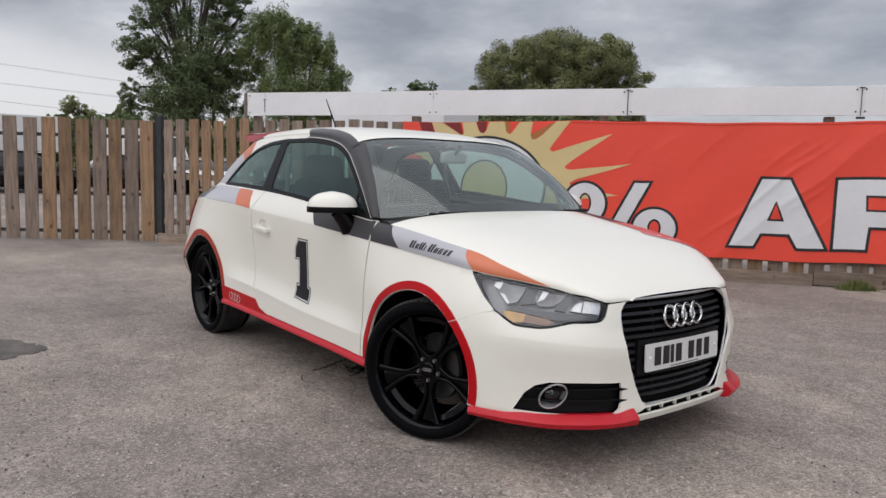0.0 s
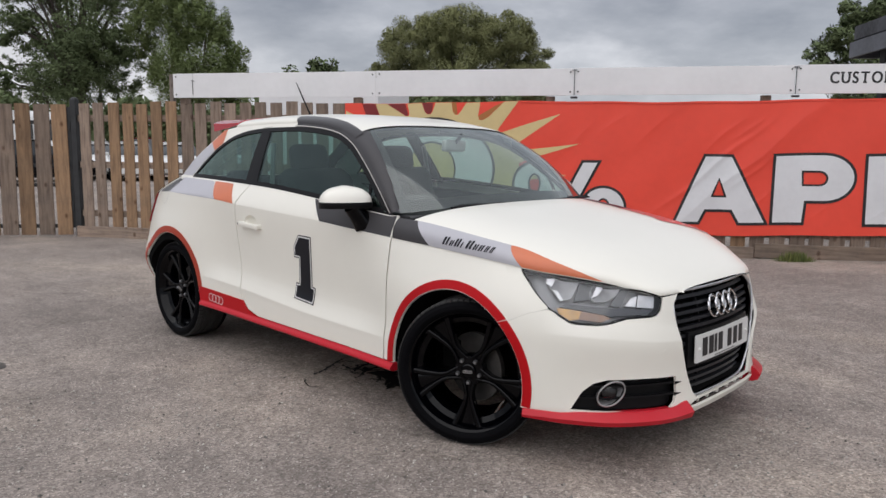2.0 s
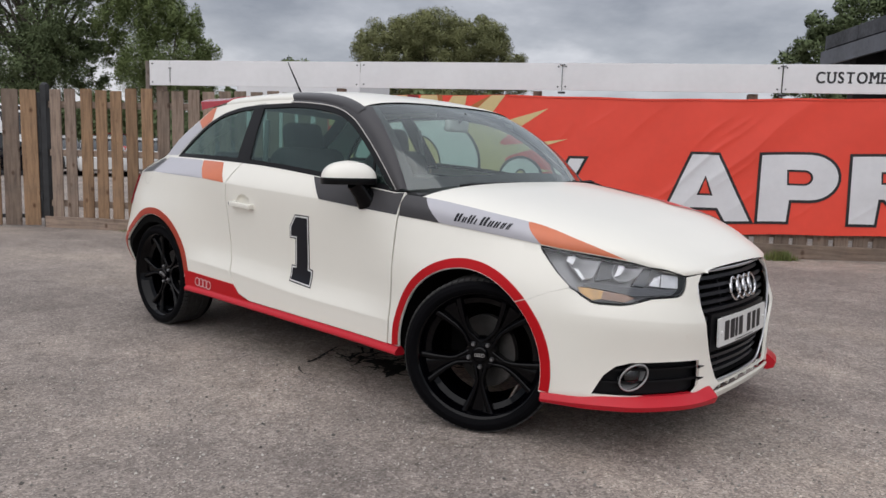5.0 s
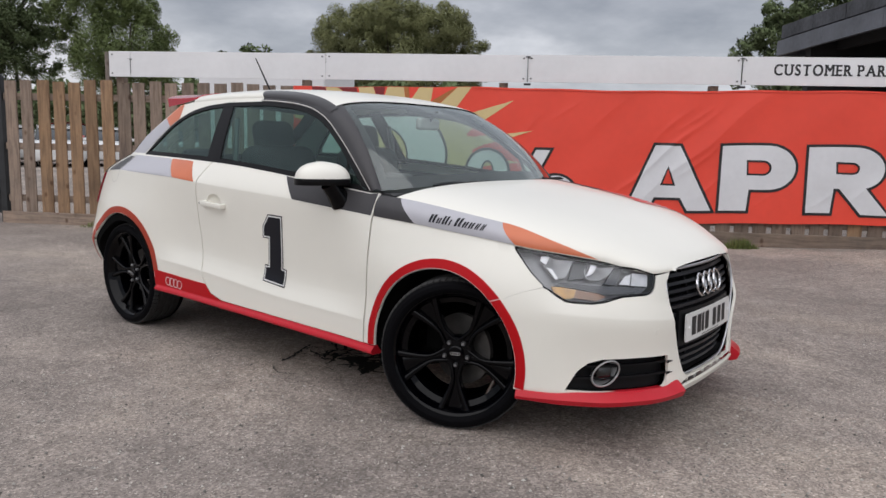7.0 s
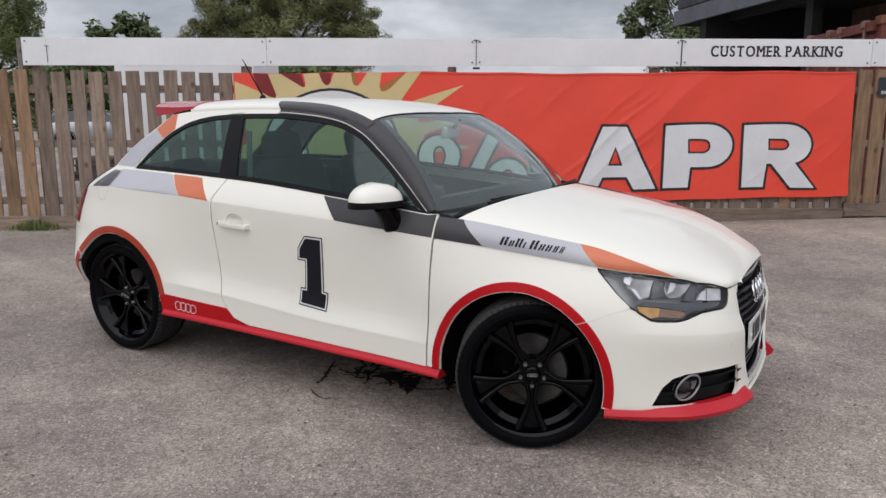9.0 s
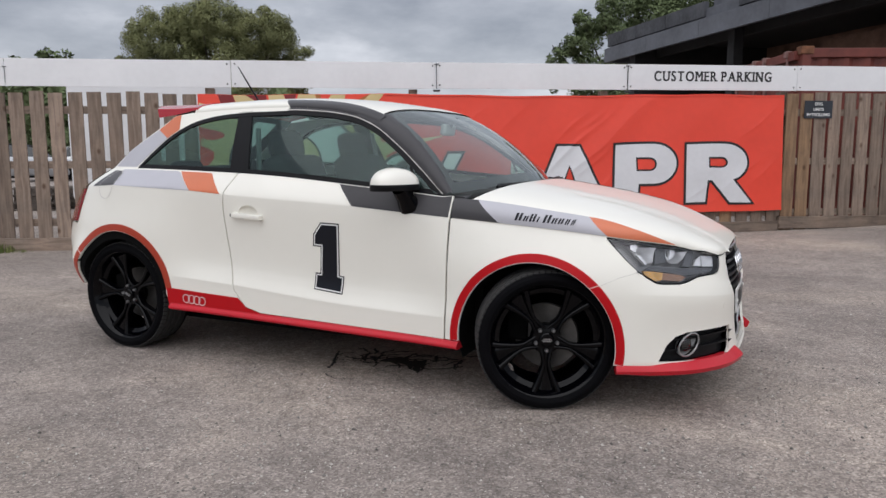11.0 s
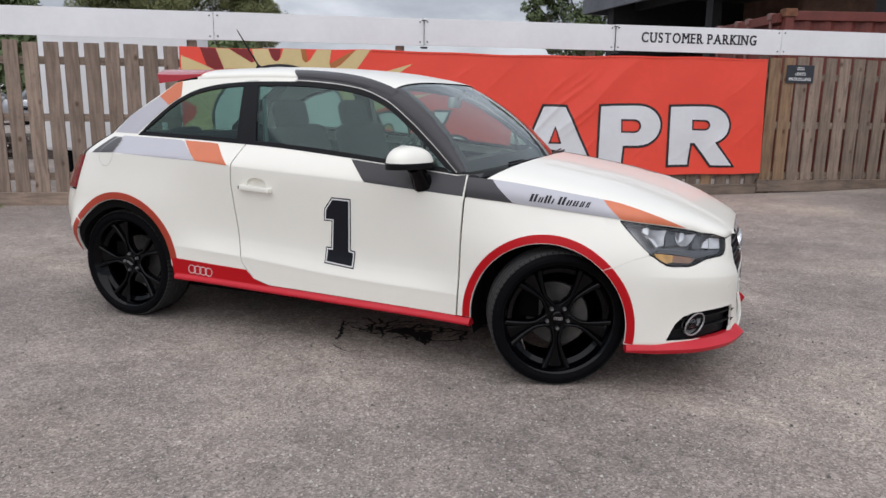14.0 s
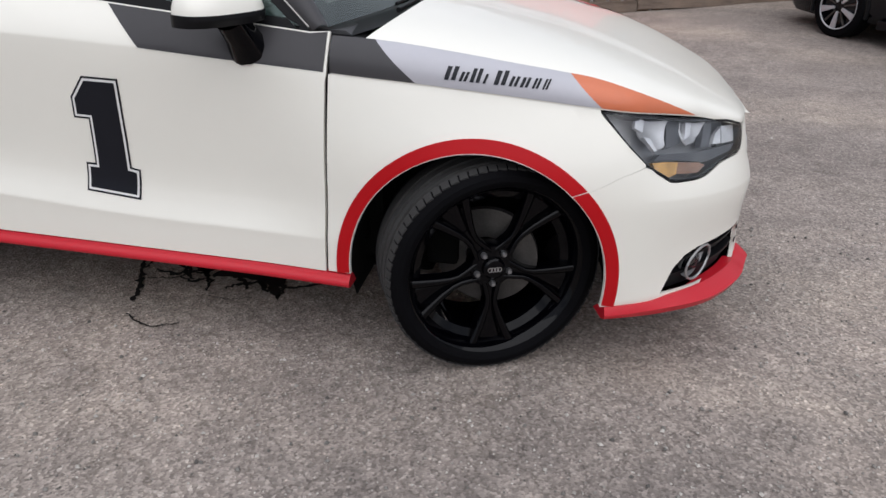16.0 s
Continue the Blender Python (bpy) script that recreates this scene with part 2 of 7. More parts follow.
TRIM = mat("black_trim", (0.008, 0.008, 0.009), 0.42, vary=0.1, specular=0.14)
GLOSS = mat("gloss_black_alloy", (0.0008, 0.0008, 0.0016), 0.05, vary=0.1, specular=0.20)
RUBBER = mat("tyre_rubber", (0.0035, 0.0035, 0.0045), 0.7, vary=0.15, scale=20, bump=0.12, bump_scale=120, specular=0.06)
CHROME = mat("chrome", (0.75, 0.75, 0.76), 0.1, 1.0, vary=0.02)
SILVER = mat("brushed_silver", (0.74, 0.74, 0.75), 0.36, 1.0, vary=0.05)
BLADE = mat("grille_plastic", (0.020, 0.021, 0.025), 0.4, vary=0.1, specular=0.3)
SEAM = mat("pale_pillar_seam", (0.55, 0.53, 0.50), 0.4, vary=0.05)
STEEL = mat("brake_steel", (0.12, 0.115, 0.11), 0.45, 0.8, vary=0.2, scale=20)
CABIN = mat("dark_cabin_plastic", (0.05, 0.05, 0.053), 0.6, vary=0.15, bump=0.1, bump_scale=200)
CLOTH = mat("black_seat_cloth", (0.045, 0.045, 0.05), 0.9, vary=0.2, scale=12, bump=0.2, bump_scale=250)
TREAD = mat("dusty_tread_rubber", (0.036, 0.035, 0.034), 0.85, vary=0.2, scale=30, bump=0.2, bump_scale=200)
AMBER = mat("amber_lens", (0.92, 0.50, 0.13), 0.16, vary=0.25, scale=22, coat=1.0)
TAIL = mat("red_lens", (0.27, 0.010, 0.020), 0.12, vary=0.1, coat=1.0)
PLATE = mat("white_plate", (0.74, 0.74, 0.72), 0.35, vary=0.03)
UNDER = mat("dark_underbody", (0.005, 0.005, 0.005), 0.95, vary=0.2, specular=0.1)
SCREEN = glass("windscreen_glass", (0.84, 0.93, 0.88), (0.94, 1.0, 0.99), base=0.115)
SIDE_GLASS = glass("tinted_side_glass", (0.42, 0.58, 0.53), (0.80, 0.98, 0.95), base=0.055)
REFLECT = mat("lamp_reflector", (0.90, 0.90, 0.91), 0.25, 0.35, vary=0.12, scale=30)
LENS = glass("headlamp_glass", (0.92, 0.93, 0.94), base=0.055)

from mathutils.geometry import delaunay_2d_cdt


# ---- mesh helpers ----
def link(name, verts, faces, material, parent=None, label="", normals=None, flat=False):
    me = bpy.data.meshes.new(name)
    me.from_pydata([tuple(v) for v in verts], [], [tuple(f) for f in faces])
    me.materials.append(material)
    me.polygons.foreach_set("use_smooth", [not flat] * len(me.polygons))
    if normals is not None:
        me.normals_split_custom_set([normals[lp.vertex_index] if normals[lp.vertex_index] is not None else (0, 0, 0) for lp in me.loops])
    ob = new(name, me)
    if parent:
        ob.parent = parent
    if label:
        ob["label"] = label
    return ob


def part(name, bm, material, parent=None, label="", flat=True, angle=35):
    """Links a bmesh as one mesh object, with edges sharper than the angle kept hard."""
    for f in bm.faces:
        f.smooth = not flat
    if not flat:
        for e in bm.edges:
            e.smooth = len(e.link_faces) == 2 and e.calc_face_angle(0) < radians(angle)
    me = bpy.data.meshes.new(name)
    bm.to_mesh(me)
    bm.free()
    me.materials.append(material)
    ob = new(name, me)
    if parent:
        ob.parent = parent
    if label:
        ob["label"] = label
    return ob


def thing(name, label, category, m=None, group="", kind=""):
    ob = new(name)
    ob.empty_display_size = 0.1
    if m is not None:
        ob.matrix_world = m
    return tagged(ob, label, category, group, kind)


def add_box(bm, size, m=Matrix(), bevel=0.0):
    v = bmesh.ops.create_cube(bm, size=1.0, matrix=m @ Matrix.Diagonal((*size, 1)))["verts"]
    if bevel:
        bmesh.ops.bevel(bm, geom=list({e for x in v for e in x.link_edges}), offset=bevel, segments=2, affect="EDGES", profile=0.6)


def box(size, m=Matrix(), bevel=0.0):
    bm = bmesh.new()
    add_box(bm, size, m, bevel)
    return bm


def prism(points, depth, m=Matrix(), bevel=0.0):
    """A polygon in x, z pushed along y from 0 to depth."""
    bm = bmesh.new()
    f = bm.faces.new([bm.verts.new((x, 0, z)) for x, z in points])
    r = bmesh.ops.extrude_face_region(bm, geom=[f])
    bmesh.ops.translate(bm, vec=(0, depth, 0), verts=[g for g in r["geom"] if isinstance(g, bmesh.types.BMVert)])
    bmesh.ops.recalc_face_normals(bm, faces=bm.faces)
    if bevel:
        bmesh.ops.bevel(bm, geom=[e for e in bm.edges], offset=bevel, segments=2, affect="EDGES")
    bm.transform(m)
    return bm


def lathe(profile, steps=64, m=Matrix(), closed=False):
    """Spins (radius, y) pairs round the y axis."""
    bm = bmesh.new()
    rings = [[bm.verts.new((r * math.cos(2 * math.pi * k / steps), y, r * math.sin(2 * math.pi * k / steps))) for k in range(steps)] for r, y in profile]
    pairs = list(zip(rings, rings[1:] + (rings[:1] if closed else [])))
    for a, b in pairs[:None if closed else len(rings) - 1]:
        for k in range(steps):
            bm.faces.new((a[k], a[(k + 1) % steps], b[(k + 1) % steps], b[k]))
    bmesh.ops.recalc_face_normals(bm, faces=bm.faces)
    bm.transform(m)
    return bm


def tube(points, radius, steps=8, closed=False):
    """A round bar along points."""
    bm = bmesh.new()
    pts = [Vector(p) for p in points]
    rings = []
    for i, p in enumerate(pts):
        a, b = (pts[i - 1] if i or closed else p), (pts[(i + 1) % len(pts)] if i < len(pts) - 1 or closed else p)
        d = (b - a).normalized()
        u = d.orthogonal() if abs(d.z) > 0.95 else d.cross(Vector((0, 0, 1)))
        u.normalize()
        w = d.cross(u)
        r = radius[i] if isinstance(radius, (list, tuple)) else radius
        rings.append([bm.verts.new(p + r * (u * math.cos(2 * math.pi * k / steps) + w * math.sin(2 * math.pi * k / steps))) for k in range(steps)])
    for a, b in zip(rings, rings[1:] + (rings[:1] if closed else [])):
        for k in range(steps):
            bm.faces.new((a[k], a[(k + 1) % steps], b[(k + 1) % steps], b[k]))
    if not closed:
        bm.faces.new(rings[0][::-1])
        bm.faces.new(rings[-1])
    bmesh.ops.recalc_face_normals(bm, faces=bm.faces)
    return bm


def inside(px, py, poly):
    hit = np.zeros(px.shape, bool)
    q = np.array(poly)
    for (x0, y0), (x1, y1) in zip(q, np.roll(q, -1, 0)):
        if y0 != y1:
            hit ^= ((y0 > py) != (y1 > py)) & (px < (x1 - x0) * (py - y0) / (y1 - y0) + x0)
    return hit


def dense(poly, h):
    out = []
    for (x0, y0), (x1, y1) in zip(poly, poly[1:] + poly[:1]):
        k = max(1, int(math.ceil(math.hypot(x1 - x0, y1 - y0) / h)))
        out += [(x0 + (x1 - x0) * i / k, y0 + (y1 - y0) * i / k) for i in range(k)]
    return out


def rounded(poly, r, n=4):
    """The polygon with its corners rounded."""
    out = []
    for i, p in enumerate(poly):
        a, b, c = Vector(poly[i - 1]), Vector(p), Vector(poly[(i + 1) % len(poly)])
        ra = min(r, (a - b).length * 0.45, (c - b).length * 0.45)
        s, e = b + (a - b).normalized() * ra, b + (c - b).normalized() * ra
        for k in range(n + 1):
            t = k / n
            q = s * (1 - t) ** 2 + b * 2 * t * (1 - t) + e * t * t
            out.append((q.x, q.y))
    return out


def panel(name, poly, skin, material, parent=None, label="", h=0.03, lift=0.0, skirt=0.012, mirror=False, hole=None, folds=()):
    """A piece of a curved skin, cut to an outline in the skin's own two coordinates, with folded edges."""
    outline = dense([tuple(p) for p in poly], h)
    if sum(a[0] * b[1] - a[1] * b[0] for a, b in zip(outline, outline[1:] + outline[:1])) < 0:
        outline.reverse()
    loops = [outline]
    if hole:
        ring = dense([tuple(p) for p in hole], h)
        loops.append(ring)
    arr = np.array(outline)
    lo, hi = arr.min(0), arr.max(0)
    gu, gv = np.meshgrid(np.arange(lo[0] + h / 2, hi[0], h), np.arange(lo[1] + h / 2, hi[1], h), indexing="ij")
    gu, gv = gu.ravel(), gv.ravel()
    keep = inside(gu, gv, outline)
    border = np.concatenate([np.array(q) for q in loops])
    if hole:
        keep &= ~inside(gu, gv, hole)
    gu, gv = gu[keep], gv[keep]
    for line, gaps in folds:
        near = np.abs(gv - line(gu)) < max(abs(g) for g in gaps) + 0.5 * h
        gu, gv = gu[~near], gv[~near]
        us = np.arange(lo[0] + h / 3, hi[0], h)
        fu = np.concatenate([us for _ in gaps])
        fv = np.concatenate([line(us) + g for g in gaps])
        ok = inside(fu, fv, outline)
        if hole:
            ok &= ~inside(fu, fv, hole)
        gu, gv = np.concatenate([gu, fu[ok]]), np.concatenate([gv, fv[ok]])
    if len(gu):
        far = np.array([np.min((border[:, 0] - a) ** 2 + (border[:, 1] - b) ** 2) for a, b in zip(gu, gv)]) > (0.45 * h) ** 2
        gu, gv = gu[far], gv[far]
    pts = [Vector(p) for p in border] + [Vector(p) for p in zip(gu, gv)]
    edges, start = [], 0
    for q in loops:
        edges += [(start + i, start + (i + 1) % len(q)) for i in range(len(q))]
        start += len(q)
    vs, _, fs, *_ = delaunay_2d_cdt(pts, edges, [], 0, 1e-6)
    uv = np.array([(v[0], v[1]) for v in vs])
    tri = np.array([f[:3] for f in fs], int).reshape(-1, 3)
    mid = uv[tri].mean(1)
    ok = inside(mid[:, 0], mid[:, 1], outline)
    if hole:
        ok &= ~inside(mid[:, 0], mid[:, 1], hole)
    tri = tri[ok]
    a, b, c = uv[tri[:, 0]], uv[tri[:, 1]], uv[tri[:, 2]]
    turn = (b[:, 0] - a[:, 0]) * (c[:, 1] - a[:, 1]) - (b[:, 1] - a[:, 1]) * (c[:, 0] - a[:, 0])
    tri[turn < 0] = tri[turn < 0][:, ::-1]
    e = 0.004
    p = skin(uv[:, 0], uv[:, 1])
    nu = skin(uv[:, 0] + e, uv[:, 1]) - skin(uv[:, 0] - e, uv[:, 1])
    nv = skin(uv[:, 0], uv[:, 1] + e) - skin(uv[:, 0], uv[:, 1] - e)
    nn = np.cross(nu, nv)
    nn /= np.maximum(np.linalg.norm(nn, axis=1, keepdims=True), 1e-9)
    p = p + nn * lift
    verts, normals, faces = list(p), list(nn), [tuple(t) for t in tri]
    if skirt:
        used = {}
        for t in faces:
            for i in range(3):
                used[(t[i], t[(i + 1) % 3])] = True
        rim_edges = [k for k in used if (k[1], k[0]) not in used]
        for i, j in rim_edges:
            k = len(verts)
            verts += [p[i], p[j], p[j] - nn[j] * skirt, p[i] - nn[i] * skirt]
            side_n = np.cross(p[j] - p[i], nn[i])
            side_n = side_n / max(np.linalg.norm(side_n), 1e-9)
            normals += [side_n] * 4
            faces.append((k, k + 3, k + 2, k + 1))
    if mirror:
        verts = [(v[0], -v[1], v[2]) for v in verts]
        normals = [(n[0], -n[1], n[2]) for n in normals]
        faces = [f[::-1] for f in faces]
    return link(name, verts, faces, material, parent, label, [tuple(n) for n in normals])


def sheet(name, skin, us, vs, material, parent=None, label="", lift=0.0, mirror=False, flip=False):
    """A grid over a skin."""
    u, v = np.meshgrid(us, vs, indexing="ij")
    p = skin(u, v)
    e = 0.003
    nn = np.cross(skin(u + e, v) - skin(u - e, v), skin(u, v + e) - skin(u, v - e))
    nn /= np.maximum(np.linalg.norm(nn, axis=-1, keepdims=True), 1e-9)
    if flip:
        nn = -nn
    p = p + nn * lift
    a, b = len(us), len(vs)
    faces = [(i * b + j, (i + 1) * b + j, (i + 1) * b + j + 1, i * b + j + 1) for i in range(a - 1) for j in range(b - 1)]
    verts, normals = p.reshape(-1, 3), nn.reshape(-1, 3)
    if mirror:
        verts, normals = verts * (1, -1, 1), normals * (1, -1, 1)
    if mirror != flip:
        faces = [f[::-1] for f in faces]
    return link(name, verts, faces, material, parent, label, [tuple(n) for n in normals])


# ---- car surfaces: x forward, y to the left, z up, ground at 0 ----
def curve(xs, ys):
    """A smooth curve through knots without overshoot."""
    xs, ys = np.array(xs, float), np.array(ys, float)
    h, d = np.diff(xs), np.diff(ys) / np.diff(xs)
    m = np.zeros(len(xs))
    m[0], m[-1] = d[0], d[-1]
    for i in range(1, len(xs) - 1):
        if d[i - 1] * d[i] > 0:
            w1, w2 = 2 * h[i] + h[i - 1], h[i] + 2 * h[i - 1]
            m[i] = (w1 + w2) / (w1 / d[i - 1] + w2 / d[i])

    def at(x):
        x = np.clip(np.asarray(x, float), xs[0], xs[-1])
        i = np.clip(np.searchsorted(xs, x) - 1, 0, len(h) - 1)
        t = (x - xs[i]) / h[i]
        return ((2 * t**3 - 3 * t**2 + 1) * ys[i] + (t**3 - 2 * t**2 + t) * h[i] * m[i]
                + (3 * t**2 - 2 * t**3) * ys[i + 1] + (t**3 - t**2) * h[i] * m[i + 1])
    return at


def smooth(a, b, x):
    t = np.clip((np.asarray(x, float) - a) / (b - a), 0, 1)
    return t * t * (3 - 2 * t)


# plan outline of the right half, from the tail's middle to the nose's middle
PLAN_X = [-1.915, -1.905, -1.86, -1.77, -1.62, -1.45, -1.2, -0.8, 0.0, 0.8, 1.2, 1.42, 1.55, 1.65, 1.74, 1.84, 1.933, 1.987, 2.013, 2.022]
PLAN_Y = [0.0, -0.30, -0.555, -0.70, -0.790, -0.828, -0.838, -0.838, -0.836, -0.838, -0.842, -0.836, -0.815, -0.775, -0.715, -0.625, -0.5, -0.38, -0.25, 0.0]


def plan_curve():
    """The outline, resampled by its length s, which is x along the doors."""
    px, py = np.array(PLAN_X), np.array(PLAN_Y)
    k = np.arange(len(px))
    u = np.linspace(0, len(px) - 1, 4000)
    fine = []
    for p in (px, py):
        m = np.gradient(p)
        m[0], m[-1] = (0.0, 0.0) if p is px else (m[0], m[-1])
        i = np.clip(u.astype(int), 0, len(px) - 2)
        t = u - i
        fine.append((2 * t**3 - 3 * t**2 + 1) * p[i] + (t**3 - 2 * t**2 + t) * m[i] + (3 * t**2 - 2 * t**3) * p[i + 1] + (t**3 - t**2) * m[i + 1])
    x, y = fine
    s = np.concatenate([[0], np.cumsum(np.hypot(np.diff(x), np.diff(y)))])
    s -= np.interp(0.0, x, s)
    even = np.linspace(s[0], s[-1], 3000)
    x, y = np.interp(even, s, x), np.interp(even, s, y)
    wide = np.ones(61) / 61
    nx, ny = np.gradient(y, even), -np.gradient(x, even)
    pad = lambda a: np.convolve(np.pad(a, 30, mode="edge"), wide, mode="valid")
    nx, ny = pad(nx), pad(ny)
    n = np.hypot(nx, ny)
    return even, x, y, nx / n, ny / n


OUT_S, OUT_X, OUT_Y, OUT_NX, OUT_NY = plan_curve()
S_TAIL, S_NOSE = float(OUT_S[0]), float(OUT_S[-1])
shoulder = curve([-2.4, -1.9, -1.55, -1.235, -0.709, -0.482, 0.33, 0.828, 1.04, 1.51, 1.9, 2.13, 2.25, 2.57],
                 [0.86, 0.9, 0.925, 0.932, 0.918, 0.901, 0.859, 0.818, 0.803, 0.763, 0.713, 0.668, 0.672, 0.68])
shoulder_in = curve([-2.4, -1.9, -1.54, -1.235, -0.48, 0.33, 0.83, 1.04, 1.51, 1.9, 2.13, 2.24, 2.57],
                    [0.12, 0.12, 0.065, 0.022, 0.01, 0.012, 0.035, 0.05, 0.066, 0.075, 0.035, 0.045, 0.06])
crease_z = curve([-0.95, -0.43, 0.27, 0.9], [0.455, 0.43, 0.382, 0.366])
crease = curve([-0.3, -0.03, -0.004, 0.0, 0.004, 0.02, 0.06, 0.10, 0.14, 0.20, 0.33, 0.46, 0.6], [0.24, 0.25, 0.22, 0.21, 0.235, 0.40, 0.76, 0.96, 1.0, 0.93, 0.6, 0.2, 0.0])
bumper_fold = curve([1.5, 1.63, 1.856, 2.19, 2.6], [0.545, 0.536, 0.520, 0.497, 0.49])
waist = curve([-1.9, -1.2, -0.383, 0.408, 0.763, 0.9], [1.03, 1.027, 1.007, 0.949, 0.915, 0.9])
glass_base = curve([-1.9, -1.7, -1.5, -1.2, -0.8, -0.3, 0.3, 0.8], [0.3, 0.53, 0.64, 0.715, 0.755, 0.775, 0.775, 0.745])


def cabin_y(x, z):
    """Half width of the glasshouse."""
    d = np.asarray(z, float) - 0.95
    return glass_base(x) - (0.42 * d + 0.25 * d * d)


def side(s, z):
    """The body's skin from tail to nose, below and above the shoulder line; right half, y negative."""
    s, z = np.asarray(s, float), np.asarray(z, float)
    top = shoulder(s)
    w = np.clip((z - 0.2) / (top - 0.2), -0.2, 1)
    inset = shoulder_in(s) * np.clip((w - 0.55) / 0.45, 0, 1) ** 1.8
    inset = inset + 0.036 * smooth(-0.95, -0.6, s) * (1 - smooth(0.55, 0.98, s)) * crease(z - crease_z(s))
    inset = inset + 0.05 * np.clip((0.24 - z) / 0.1, 0, 1.5) ** 1.5
    inset = inset - 0.012 * np.exp(-((s - 1.215) / 0.3) ** 2) * (1 - smooth(0.6, 0.75, z)) - 0.012 * np.exp(-((s + 1.22) / 0.3) ** 2) * (1 - smooth(0.66, 0.85, z))
    inset = inset - 0.032 * smooth(-1.34, -1.53, s) * (1 - smooth(-1.58, -1.72, s)) * (1 - smooth(0.50, 0.68, z)) + 0.05 * smooth(-1.62, -1.8, s) * np.clip((0.55 - z) / 0.25, 0, 1)
    inset = inset + 0.10 * smooth(-1.40, -1.60, s) * np.clip((0.50 - z) / 0.22, 0, 1) ** 1.6
    inset = inset + 0.010 * smooth(1.6, 1.85, s) * (1 - smooth(0.36, 0.50, z)) * smooth(0.2, 0.3, z) + 0.17 * smooth(1.6, 1.75, s) * (1 - smooth(2.2, 2.4, s)) * np.clip(z - bumper_fold(s), 0, 0.07)
    x, y = np.interp(s, OUT_S, OUT_X), np.interp(s, OUT_S, OUT_Y)
    nx, ny = np.interp(s, OUT_S, OUT_NX), np.interp(s, OUT_S, OUT_NY)
    x, y = x - nx * inset, y - ny * inset
    up = np.clip(z - top, 0, None)
    band = np.maximum(waist(s) - top, 0.03)
    k = np.clip(up / band, 0, 1)
    goal = np.minimum(-cabin_y(x, np.maximum(z, waist(s))), 0.0)
    blend = np.where(up > 0, np.where(k < 1, k ** 1.15, 1.0), 0.0)
    y = y * (1 - blend) + goal * blend
    return np.stack([x, y, np.broadcast_to(z, x.shape)], -1)


bonnet_mid = curve([0.8, 1.0, 1.2, 1.4, 1.6, 1.75, 1.856, 1.922, 1.954, 1.967], [0.985, 0.962, 0.93, 0.893, 0.842, 0.79, 0.742, 0.707, 0.682, 0.668])


def rim(s):
    """The bonnet's edge, on the shoulder line."""
    return side(s, shoulder(s) + 0.0)


RIM_S = np.linspace(0.8, 2.24, 500)
RIM = rim(RIM_S)
RIM_N = 3.0


def bonnet(x, a):
    """Bonnet skin: a runs from 0 at the right edge over 1 in the middle to 2 at the left edge."""
    x, a = np.asarray(x, float), np.asarray(a, float)
    ye = np.interp(x, RIM[:, 0], -RIM[:, 1])
    ze = np.interp(x, RIM[:, 0], RIM[:, 2])
    zc = np.maximum(bonnet_mid(x), ze + 0.001)
    phi = (a - 1) * math.pi / 2
    y = np.sign(phi) * ye * np.abs(np.sin(phi)) ** (2 / RIM_N)
    z = ze + (zc - ze) * np.clip(np.cos(phi), 0, 1) ** (2 / RIM_N)
    return np.stack([x, y, z], -1)


def bonnet_side(x, z):
    """The bonnet's rolled right edge, read from the side."""
    x, z = np.asarray(x, float), np.asarray(z, float)
    ye = np.interp(x, RIM[:, 0], -RIM[:, 1])
    ze = np.interp(x, RIM[:, 0], RIM[:, 2])
    zc = np.maximum(bonnet_mid(x), ze + 0.001)
    k = np.clip((z - ze) / (zc - ze), 0, 1)
    return np.stack([x, -ye * (1 - k ** RIM_N) ** (1 / RIM_N), z], -1)


rail_z = curve([-1.62, -1.4, -1.2, -1.0, -0.835, -0.639, -0.441, -0.215, 0.003, 0.181, 0.33, 0.45], [1.2, 1.27, 1.315, 1.335, 1.34, 1.347, 1.351, 1.35, 1.336, 1.307, 1.255, 1.19])
roof_mid = curve([-1.62, -1.45, -1.2, -0.8, -0.4, -0.1, 0.1, 0.25, 0.35, 0.45], [1.3, 1.34, 1.383, 1.412, 1.42, 1.412, 1.397, 1.375, 1.357, 1.325])


def roof(x, a):
    """Roof skin between the rails: a from 0 (right) to 2 (left)."""
    x, a = np.asarray(x, float), np.asarray(a, float)
    ze = rail_z(x)
    ye = cabin_y(x, ze)
    zc = roof_mid(x)
    phi = (a - 1) * math.pi / 2
    y = np.sign(phi) * ye * np.abs(np.sin(phi)) ** (2 / 2.6)
    z = ze + (zc - ze) * np.clip(np.cos(phi), 0, 1) ** (2 / 2.6)
    return np.stack([x, y, z], -1)


def screen(u, v):
    """Windscreen: u from -1 (right) to 1 (left), v from 0 (foot) to 1 (head)."""
    u, v = np.asarray(u, float), np.asarray(v, float)
    foot = np.stack([0.80 + 0.17 * (1 - u * u), 0.735 * u, 0.925 + 0.035 * (1 - u * u)], -1)
    hx, hy = 0.352 + 0.064 * (1 - 0.8 * u * u), 0.55 * u
    ze, zc = rail_z(hx), roof_mid(hx)
    hz = ze + (zc - ze) * np.clip(1 - (np.abs(hy) / cabin_y(hx, ze)) ** 2.6, 0, 1) ** (1 / 2.6)
    head = np.stack([hx, hy, hz - 0.005], -1)
    p = foot + (head - foot) * v[..., None]
    swell = (v * (1 - v))[..., None]
    return p + swell * np.stack([0.10 + 0 * u, 0.05 * u, 0.11 + 0 * u], -1)


